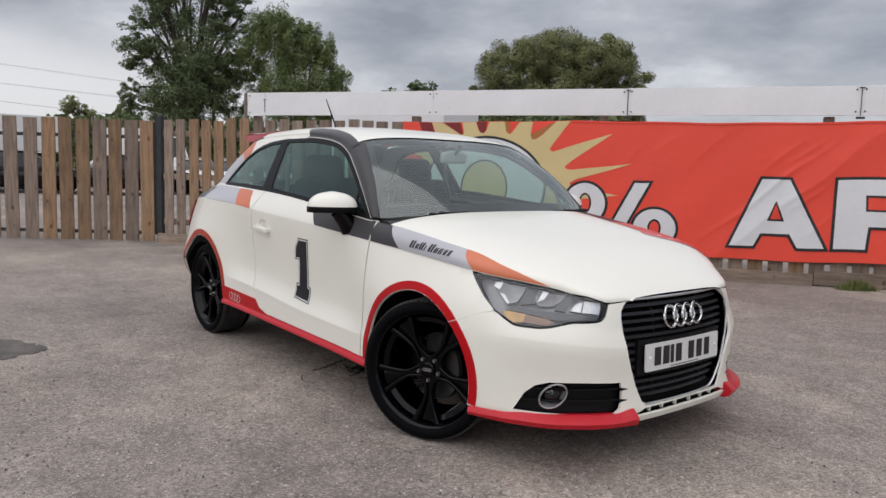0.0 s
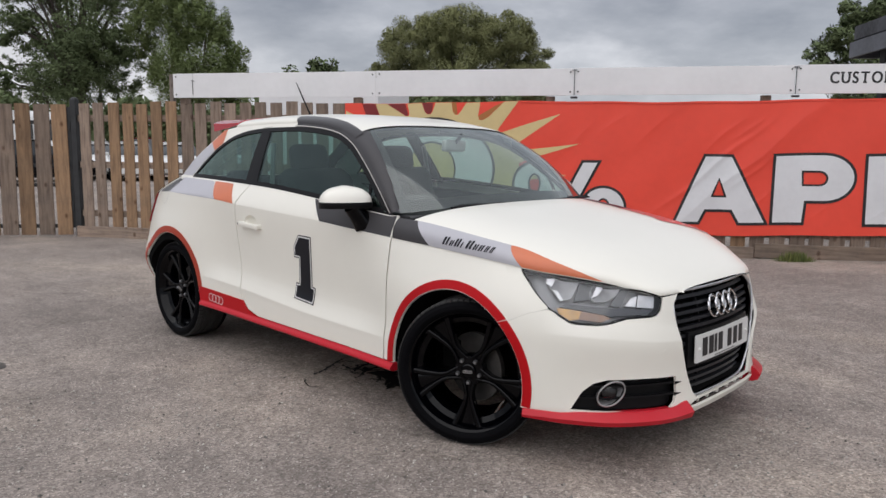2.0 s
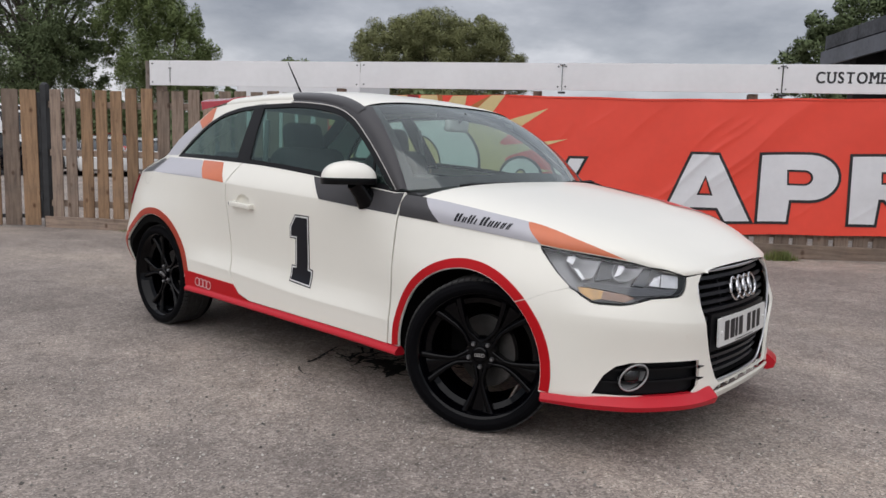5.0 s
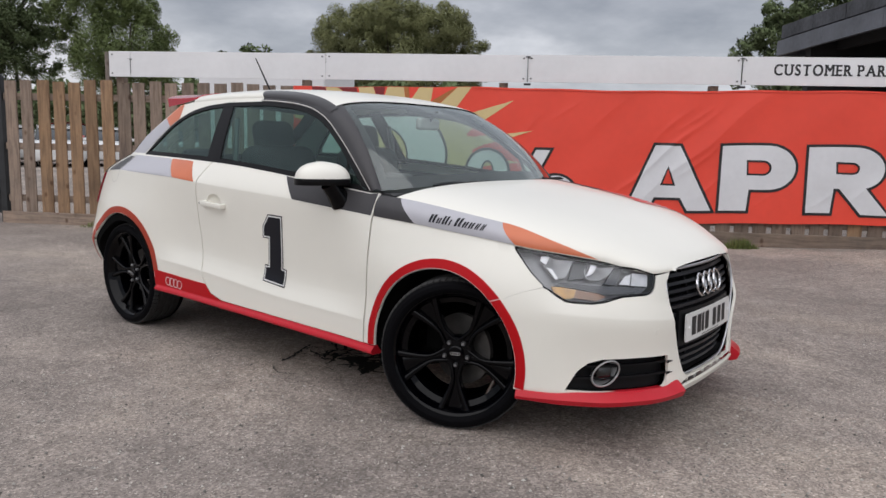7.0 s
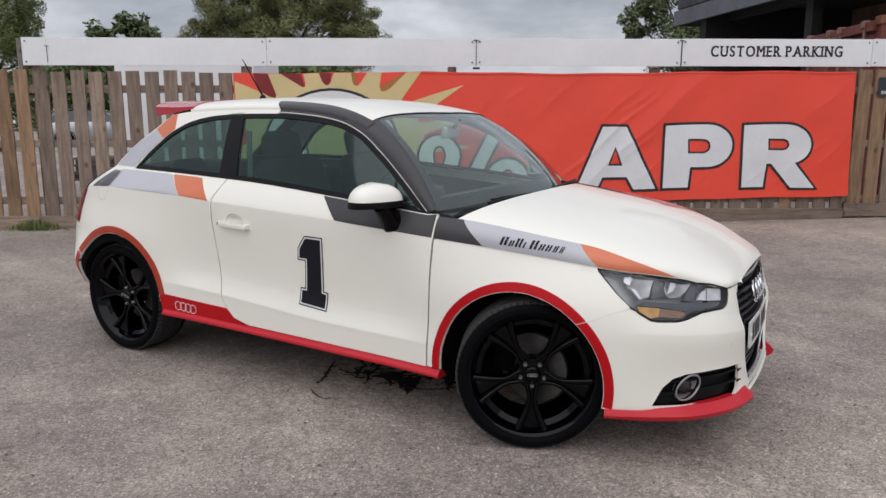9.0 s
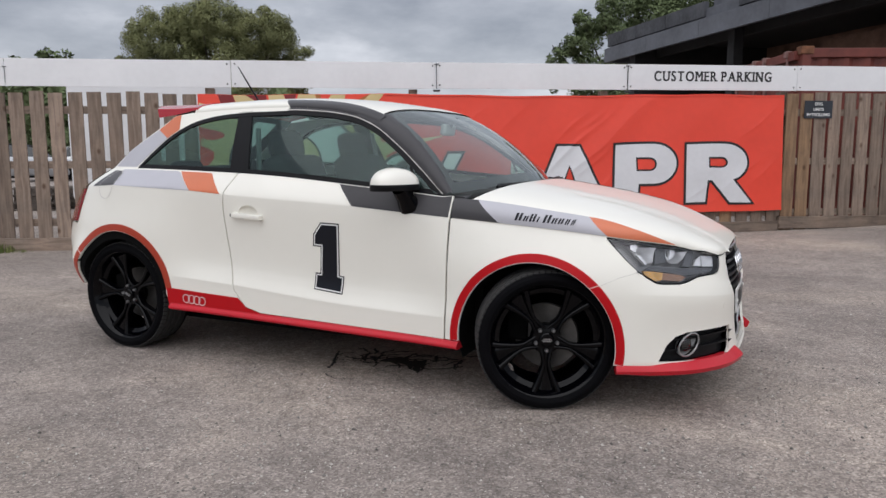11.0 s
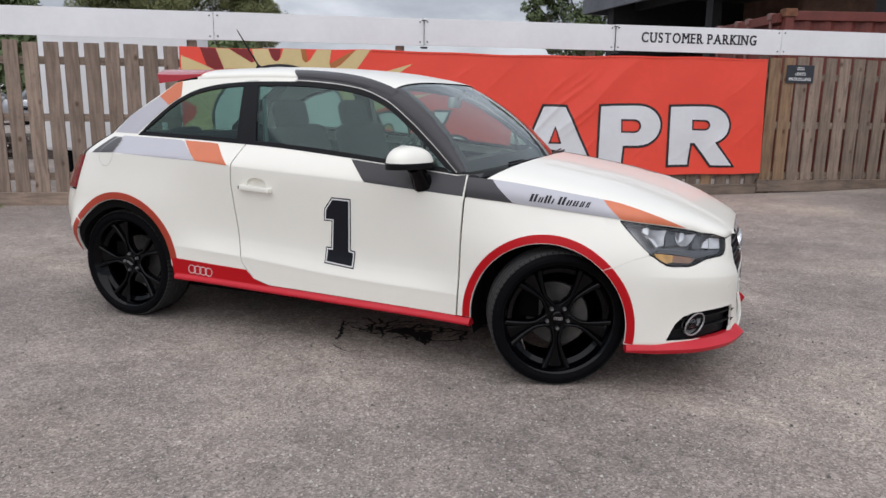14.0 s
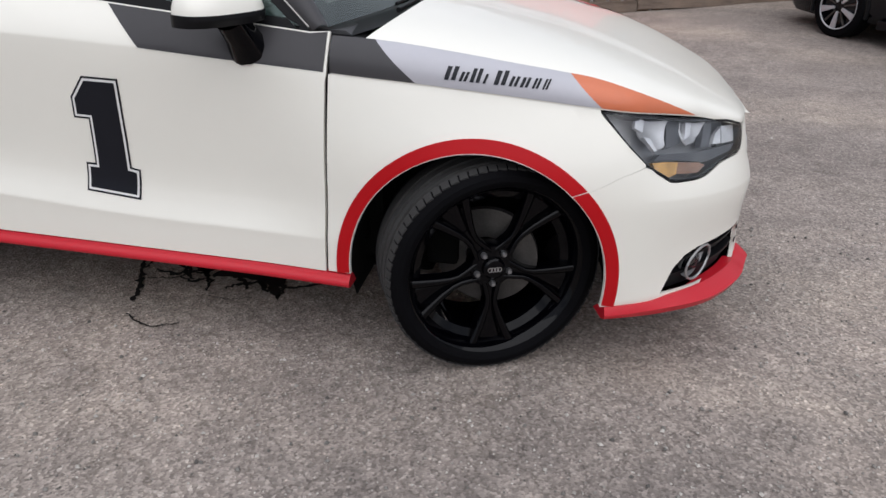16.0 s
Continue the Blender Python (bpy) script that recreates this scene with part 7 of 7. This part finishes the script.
def make_top(car):
    cut = lambda a: 0.822 + 0.165 * (1 - (a - 1) ** 2)
    skin = lambda u, a: bonnet(cut(a) + u * (1.966 - 0.015 * (1 - (a - 1) ** 6) - cut(a)), a)
    us = 1 - (1 - np.linspace(0.0, 1.0, 70)) ** 1.3
    half = np.linspace(0, 1, 90) ** 1.6
    sheet("bonnet", skin, us, np.concatenate([half, 2 - half[-2::-1]]), WHITE, car)
    cover = lambda u, v: np.stack([0.76 + 0.165 * (1 - u * u) + 0.10 * v, 0.73 * u, 0.905 + 0.03 * (1 - u * u) + 0.0 * v], -1)
    sheet("scuttle", cover, np.linspace(-1, 1, 30), np.linspace(0, 1, 4), TRIM, car, "black scuttle panel", flip=True)
    front = lambda x, a: roof(-0.88 + x * (0.349 + 0.064 * (1 - np.abs(np.sin((a - 1) * math.pi / 2)) ** 1.54) + 0.88), a)
    sheet("roof_skin", front, np.linspace(0, 1, 60), np.linspace(0, 2, 81), WHITE, car)
    sheet("headliner", lambda x, a: front(x, a), np.linspace(0.02, 0.98, 24), np.linspace(0.12, 1.88, 31), CLOTH, car, "grey headliner", lift=-0.03)
    pane = sheet("windscreen", screen, np.linspace(-1, 1, 50), np.linspace(0, 1, 24), SCREEN, car, "clear windscreen with black printed border")
    sheet("print_border", lambda u, v: screen(u, v * 0.10), np.linspace(-1, 1, 50), np.linspace(0, 1, 6), TRIM, pane, "black printed border", lift=-0.003)
    sheet("print_border", lambda u, v: screen(u, 0.965 + v * 0.035), np.linspace(-1, 1, 50), np.linspace(0, 1, 4), TRIM, pane, "black printed border", lift=-0.003)
    for a, b in ((-1, -0.945), (0.945, 1)):
        sheet("print_border", screen, np.linspace(a, b, 5), np.linspace(0.05, 1, 24), TRIM, pane, "black printed border", lift=-0.003)
    sheet("sensor_patch", screen, np.linspace(-0.13, 0.13, 8), np.linspace(0.86, 0.97, 6), TRIM, pane, "black sensor patch", lift=-0.004)
    # rear end between the pillars
    zs = np.array([0.86, 0.925, 1.028, 1.128, 1.25, 1.322, 1.36])
    edge_x = curve(zs, [-1.60, -1.55, -1.46, -1.33, -1.13, -1.03, -1.0])

    def hatch(k, u):
        z = 0.86 + k * 0.47
        x = edge_x(z)
        y = np.maximum(-side(x, z)[..., 1], 0.3)
        return np.stack([x - (0.24 - 0.06 * k) * (1 - u * u), y * u, z + 0.05 * (1 - u * u) * k], -1)
    gate = sheet("tailgate", hatch, np.linspace(0, 0.30, 8), np.linspace(-1, 1, 41), WHITE, car, flip=True)
    sheet("gate_head", hatch, np.linspace(0.93, 1, 4), np.linspace(-1, 1, 41), TRIM, gate, "black band above the rear window", flip=True)
    for a, b in ((-1, -0.86), (0.86, 1)):
        sheet("gate_pillar", hatch, np.linspace(0.30, 0.93, 12), np.linspace(a, b, 5), TRIM, gate, "black rear window edge", flip=True)
    sheet("rear_window", lambda k, u: hatch(0.30 + 0.63 * k, u * 0.86), np.linspace(0, 1, 12), np.linspace(-1, 1, 30), SIDE_GLASS, gate, "tinted rear window", flip=True)
    # roof spoiler
    bm = bmesh.new()
    rows = []
    for u in np.linspace(-1, 1, 31):
        y = 0.545 * u
        back = -1.17 - 0.15 * (1 - u * u)
        upper, lower = [], []
        for k in np.linspace(0, 1, 9):
            x = -0.86 + (back + 0.86) * k
            ze, zc = float(rail_z(max(x, -1.0))), float(roof_mid(max(x, -1.0)))
            ye = max(float(cabin_y(max(x, -1.0), ze)), 0.56)
            z = ze + (zc - ze) * max(0.0, 1 - (abs(y) / ye) ** 2.6) ** (1 / 2.6) + 0.003 + 0.004 * k
            upper.append(bm.verts.new((x, y, z)))
            lower.append(bm.verts.new((x + 0.012 * k, y, z - 0.012 - 0.038 * k)))
        rows.append(upper + lower[::-1])
    for a, b in zip(rows, rows[1:]):
        for i in range(18):
            bm.faces.new((a[i], a[(i + 1) % 18], b[(i + 1) % 18], b[i]))
    bm.faces.new(rows[0][::-1])
    bm.faces.new(rows[-1])
    bmesh.ops.recalc_face_normals(bm, faces=bm.faces)
    part("roof_spoiler", bm, RED_SPOIL, car, "red roof spoiler", flat=False)
    mast = part("aerial", lathe([(0.0, 0.035), (0.012, 0.03), (0.022, 0.012), (0.03, 0.0)], 16, pose(-0.87, 0, 1.408, 90)), TRIM, car, "short black roof aerial", flat=False)
    part("whip", tube([(-0.87, 0, 1.435), (-0.945, 0, 1.54), (-1.025, 0, 1.655)], [0.006, 0.005, 0.003], 8), TRIM, mast, flat=False)
    for y0, y1 in ((-0.55, 0.02), (0.0, 0.60)):
        arm = part("wiper", tube([(0.99 - 0.16 * y0 * y0, y0, 0.950), (0.975 - 0.14 * (y0 + y1) ** 2 / 4, (y0 + y1) / 2, 0.960), (0.985 - 0.14 * y1 * y1, y1, 0.957)], [0.007, 0.006, 0.005], 8), TRIM, car, "black wiper arm", flat=False)
        part("wiper_blade", tube([(0.965 - 0.16 * y0 * y0, y0 + 0.08, 0.956), (0.962 - 0.15 * y1 * y1, y1 + 0.02, 0.962)], 0.005, 6), TRIM, arm)


RED_SPOIL = mat("glossy_red_plastic", (0.46, 0.02, 0.036), 0.25, vary=0.05, coat=0.6)


def make_wheel(car, x, y, steer, spin, hub_out):
    """One alloy wheel; its face looks along -y before it is mirrored or steered."""
    turn = 180 if y > 0 else 0
    base = pose(x, y, 0.306, 0, 0, turn + steer) @ pose(0, 0, 0, 0, spin)
    wheel = part("wheel", lathe([(0.244, 0.10), (0.238, 0.085), (0.226, 0.06), (0.224, -0.03), (0.236, -0.072), (0.2505, -0.092), (0.2535, -0.099), (0.2505, -0.104), (0.246, -0.101), (0.238, -0.088), (0.226, -0.062), (0.205, -0.05), (0.20, 0.10)], 72), GLOSS, car, "gloss black split-spoke alloy wheel", flat=False)
    wheel.matrix_local = base
    groove = [(0.2475, 0.105), (0.262, 0.112), (0.282, 0.112), (0.297, 0.102), (0.3035, 0.088)]
    for c in (0.062, 0.022, -0.020, -0.060):
        groove += [(0.3055, c + 0.008), (0.2985, c + 0.006), (0.2985, c - 0.006), (0.3055, c - 0.008)]
    groove += [(0.3035, -0.088), (0.297, -0.102), (0.284, -0.1125), (0.270, -0.1145), (0.258, -0.110), (0.2515, -0.1035), (0.247, -0.098)]
    tyre = part("tyre", lathe(groove, 96), RUBBER, wheel, "low-profile black tyre", flat=False, angle=25)
    ribs = lathe([(0.3005, 0.086), (0.3062, 0.070), (0.3062, 0.030), (0.3000, 0.028), (0.3000, 0.016), (0.3066, 0.014), (0.3066, -0.012), (0.3000, -0.014), (0.3000, -0.026), (0.3062, -0.028), (0.3062, -0.052), (0.3000, -0.054), (0.3000, -0.064), (0.3056, -0.066), (0.3056, -0.074), (0.3000, -0.078)], 96)
    part("tread", ribs, TREAD, tyre, "dusty ribbed tread", flat=False, angle=25)
    for k in range(72):
        a = 360 * k / 72
        lug = new("tread_block", LUG)
        lug.parent = tyre
        lug.matrix_local = pose(0, 0, 0, 0, a)
    for k in range(5):
        spoke = new("spoke", SPOKE)
        spoke.parent = wheel
        spoke.matrix_local = pose(0, 0, 0, 0, 72 * k)
        nut = new("wheel_bolt", BOLT)
        nut.parent = wheel
        nut.matrix_local = pose(0, 0, 0, 0, 72 * k)
    cap = part("centre_cap", lathe([(0.0, -0.079), (0.026, -0.078), (0.031, -0.074), (0.033, -0.062), (0.062, -0.058), (0.068, -0.045), (0.068, -0.02)], 40), GLOSS, wheel, flat=False)
    for k in range(4):
        part("cap_ring", lathe([(0.0052, -0.0805), (0.0068, -0.0805), (0.0068, -0.078), (0.0052, -0.078)], 16, pose(-0.0135 + 0.009 * k, 0, 0), True), SILVER, cap, "silver ring mark")
    return wheel


def small(name, bm, material, smooth_it=False):
    for f in bm.faces:
        f.smooth = smooth_it
    me = bpy.data.meshes.new(name)
    bm.to_mesh(me)
    bm.free()
    me.materials.append(material)
    return me


def spoke_mesh():
    """A forked spoke pointing down: twin rounded ridges that part towards the rim, over a sunken web."""
    bm = bmesh.new()

    def ridge(path, widths, fronts, thick):
        """A rounded bar along x, z points; fronts give how far its crest stands out."""
        rings = []
        for i, ((x, z), w, y) in enumerate(zip(path, widths, fronts)):
            a, b = path[max(i - 1, 0)], path[min(i + 1, len(path) - 1)]
            d = Vector((b[0] - a[0], 0, b[1] - a[1])).normalized()
            n = Vector((d.z, 0, -d.x))
            rings.append([bm.verts.new(Vector((x, y + deep, z)) + n * w * k) for k, deep in ((1.0, thick), (1.0, 0.010), (0.82, 0.003), (0.35, 0.0), (-0.35, 0.0), (-0.82, 0.003), (-1.0, 0.010), (-1.0, thick))])
        for p, q in zip(rings, rings[1:]):
            for i in range(8):
                bm.faces.new((p[i], p[(i + 1) % 8], q[(i + 1) % 8], q[i]))
        bm.faces.new(rings[0][::-1])
        bm.faces.new(rings[-1])
    for s in (-1, 1):
        fork = [(0.024, -0.040), (0.017, -0.068), (0.0105, -0.098), (0.0125, -0.122), (0.022, -0.154), (0.035, -0.188), (0.046, -0.214), (0.055, -0.234)]
        ridge([(s * x, z) for x, z in fork], (0.0085, 0.008, 0.008, 0.009, 0.0105, 0.012, 0.013, 0.014), (-0.060, -0.064, -0.067, -0.069, -0.072, -0.077, -0.081, -0.085), 0.04)
        ridge([(s * 0.030, -0.212), (s * 0.018, -0.172)], (0.004, 0.003), (-0.070, -0.066), 0.02)
    ridge([(0, -0.04), (0, -0.09), (0, -0.14)], (0.016, 0.015, 0.018), (-0.052, -0.056, -0.058), 0.03)
    ridge([(0, -0.134), (0, -0.18), (0, -0.238)], (0.018, 0.034, 0.058), (-0.054, -0.058, -0.066), 0.02)
    bmesh.ops.recalc_face_normals(bm, faces=bm.faces)
    for f in bm.faces:
        f.smooth = True
    for e in bm.edges:
        e.smooth = len(e.link_faces) == 2 and e.calc_face_angle(0) < radians(50)
    return bm


SPOKE = small("spoke", spoke_mesh(), GLOSS, True)
BOLT = small("wheel_bolt", lathe([(0.0, -0.075), (0.006, -0.075), (0.0088, -0.070), (0.0088, -0.05)], 8, pose(0, 0, -0.049)), mat("bolt_steel", (0.30, 0.30, 0.31), 0.3, 0.8, vary=0.1))


def lug_block():
    bm = bmesh.new()
    add_box(bm, (0.0215, 0.024, 0.007), pose(0, -0.0890, 0.3018, 16, 0, -10))
    return bm


LUG = small("tread_block", lug_block(), TREAD)


def make_brake(car, x, y):
    s = -1 if y < 0 else 1
    disc = part("brake_disc", lathe([(0.06, 0.0), (0.145, 0.0), (0.145, 0.022), (0.06, 0.022)], 48, pose(x, y + (0.012 if s < 0 else -0.034), 0.306), True), STEEL, car, "grey brake disc", flat=False)
    part("caliper", box((0.09, 0.06, 0.13), pose(x - 0.125, y + 0.02 * -s, 0.34), 0.014), UNDER, disc)


def rounded_block(size, m, r, seg=4):
    bm = bmesh.new()
    v = bmesh.ops.create_cube(bm, size=1.0, matrix=Matrix.Diagonal((*size, 1)))["verts"]
    bmesh.ops.bevel(bm, geom=list({e for x in v for e in x.link_edges}), offset=r, segments=seg, affect="EDGES", profile=0.5)
    bm.transform(m)
    return bm


def make_interior(car):
    for y in (-0.355, 0.355):
        seat = part("front_seat", rounded_block((0.50, 0.48, 0.17), pose(0.02, y, 0.50, 0, -6), 0.06), CLOTH, car, "black cloth front seat", flat=False, angle=60)
        part("backrest", rounded_block((0.16, 0.47, 0.62), pose(-0.28, y, 0.80, 0, -18), 0.07), CLOTH, seat, flat=False, angle=60)
        part("headrest", rounded_block((0.11, 0.25, 0.17), pose(-0.405, y, 1.155, 0, -12), 0.05), CLOTH, seat, flat=False, angle=60)
        for d in (-0.06, 0.06):
            part("headrest_post", tube([(-0.37, y + d, 1.04), (-0.395, y + d, 1.12)], 0.006, 8), STEEL, seat)
    for y in (-1, 1):
        part("seat_belt", tube([(-0.40, y * 0.60, 1.24), (-0.375, y * 0.635, 1.0), (-0.36, y * 0.65, 0.60)], 0.014, 6), mat_belt, car, "grey seat belt")
    bench = part("rear_seat", rounded_block((0.45, 1.16, 0.16), pose(-0.85, 0, 0.52), 0.06), CLOTH, car, "black cloth rear bench", flat=False, angle=60)
    part("backrest", rounded_block((0.15, 1.16, 0.52), pose(-1.10, 0, 0.78, 0, -20), 0.06), CLOTH, bench, flat=False, angle=60)
    for y in (-0.33, 0.33):
        part("headrest", rounded_block((0.09, 0.24, 0.13), pose(-1.17, y, 1.0, 0, -14), 0.04), CLOTH, bench, flat=False, angle=60)
    bm = prism([(0.36, 0.66), (0.34, 0.80), (0.40, 0.90), (0.52, 0.93), (0.84, 0.915), (0.90, 0.88), (0.90, 0.55), (0.45, 0.55)], 1.44, pose(0, -0.72, 0))
    dash = part("dashboard", bm, CABIN, car, "dark moulded dashboard")
    part("instrument_hood", rounded_block((0.14, 0.34, 0.09), pose(0.46, -0.355, 0.935), 0.035), CABIN, dash, flat=False, angle=60)
    for y in (-0.62, -0.12, 0.12, 0.62):
        part("air_vent", lathe([(0.030, -0.01), (0.042, 0.0), (0.042, 0.03), (0.03, 0.03)], 24, pose(0.352, y, 0.83, 0, 0, 90), True), STEEL, dash, "round air vent ring", flat=False)
    m = pose(0.30, -0.355, 0.90, 0, -66)
    ring = [tuple(m @ Vector((0.18 * math.cos(a), 0.18 * math.sin(a), 0))) for a in np.linspace(0, 2 * math.pi, 40, endpoint=False)]
    wheel = part("steering_wheel", tube(ring, 0.016, 10, closed=True), CABIN, car, "black steering wheel", flat=False)
    part("wheel_boss", rounded_block((0.13, 0.13, 0.05), m, 0.02), CABIN, wheel, flat=False, angle=60)
    for a in (0, 90, 180):
        d = m @ Vector((0.17 * math.cos(radians(a + 0)), 0.17 * math.sin(radians(a)), 0))
        part("wheel_spoke", tube([tuple(m @ Vector((0, 0, 0))), tuple(d)], 0.014, 8), CABIN, wheel)
    view = part("interior_mirror", rounded_block((0.035, 0.20, 0.062), pose(0.44, 0.0, 1.235, 0, 8, 8), 0.015), mat_mirror_back, car, "interior mirror", flat=False, angle=60)
    part("mirror_stem", tube([(0.45, 0, 1.25), (0.50, 0, 1.295)], 0.010, 8), TRIM, view)
    for y in (-1, 1):
        trim = panel("door_card", [(0.74, 0.30), (0.74, 0.90)] + waist_line(0.7, -1.15, 12, -0.01) + [(-1.15, 0.74), (-0.85, 0.70), (-0.80, 0.30)], side, CABIN, car, "dark door lining", h=0.06, lift=-0.07, skirt=0, mirror=y > 0)
    part("cabin_floor", box((2.3, 1.30, 0.05), pose(-0.2, 0, 0.27)), UNDER, car)
    part("parcel_shelf", box((0.40, 1.10, 0.02), pose(-1.32, 0, 0.95)), CABIN, car)
    part("bulkhead", box((0.04, 1.34, 0.62), pose(0.90, 0, 0.58)), UNDER, car)


mat_belt = mat("grey_webbing", (0.22, 0.23, 0.23), 0.8, vary=0.1)
# pale grey stands in for reflections on the mirror's dark back
mat_mirror_back = mat("mirror_shell_with_reflection", (0.55, 0.56, 0.56), 0.35, vary=0.1)


def make_underbody(car):
    # plain unseen floor box, set low to deepen the shade beneath the car
    part("floor_pan", box((2.1, 1.06, 0.13), pose(0.0, 0, 0.205), 0.02), UNDER, car)
    part("engine_bay", box((0.92, 0.96, 0.42), pose(1.40, 0, 0.41), 0.03), UNDER, car)
    part("boot_well", box((0.95, 0.98, 0.48), pose(-1.35, 0, 0.46), 0.03), UNDER, car)
    part("slot_backing", box((0.10, 0.72, 0.075), pose(1.915, 0, 0.236)), UNDER, car)
    part("front_undertray", box((0.30, 1.0, 0.03), pose(1.72, 0, 0.215), 0.01), UNDER, car)
    for x, z in ((FX, FZ), (RX, RZ)):
        for s in (-1, 1):
            bm = bmesh.new()
            n = 30
            inner, outer = [], []
            for k in range(n + 1):
                turn = -12 + 210 * k / n
                a = radians(turn)
                wing_y = 0.80 - (0.13 * float(smooth(145, 178, turn)) if x < 0 else 0.0)
                p = (x + 0.362 * math.cos(a), z + 0.362 * math.sin(a))
                outer.append(bm.verts.new((p[0], s * wing_y, p[1])))
                inner.append(bm.verts.new((p[0], s * 0.50, p[1])))
            for k in range(n):
                bm.faces.new((outer[k], outer[k + 1], inner[k + 1], inner[k]))
            hub = bm.verts.new((x, s * 0.50, z))
            for k in range(n):
                bm.faces.new((inner[k], inner[k + 1], hub))
            part("wheel_liner", bm, UNDER, car, "black wheel arch liner", flat=False)


def make_car():
    car = thing("small_hatchback", "cream-white three-door hatchback with red and orange livery", "car")
    for mirror in (False, True):
        make_body(car, mirror)
    make_top(car)
    make_livery(car)
    make_grille(car)
    make_interior(car)
    make_underbody(car)
    for x, y, steer, spin in ((1.235, -0.722, 25, 0), (1.235, 0.722, 25, 20), (-1.235, -0.700, 0, 21), (-1.235, 0.700, 0, 40)):
        make_wheel(car, x, y, steer, spin, 0.1)
        make_brake(car, x, y)
    return car


make_car()
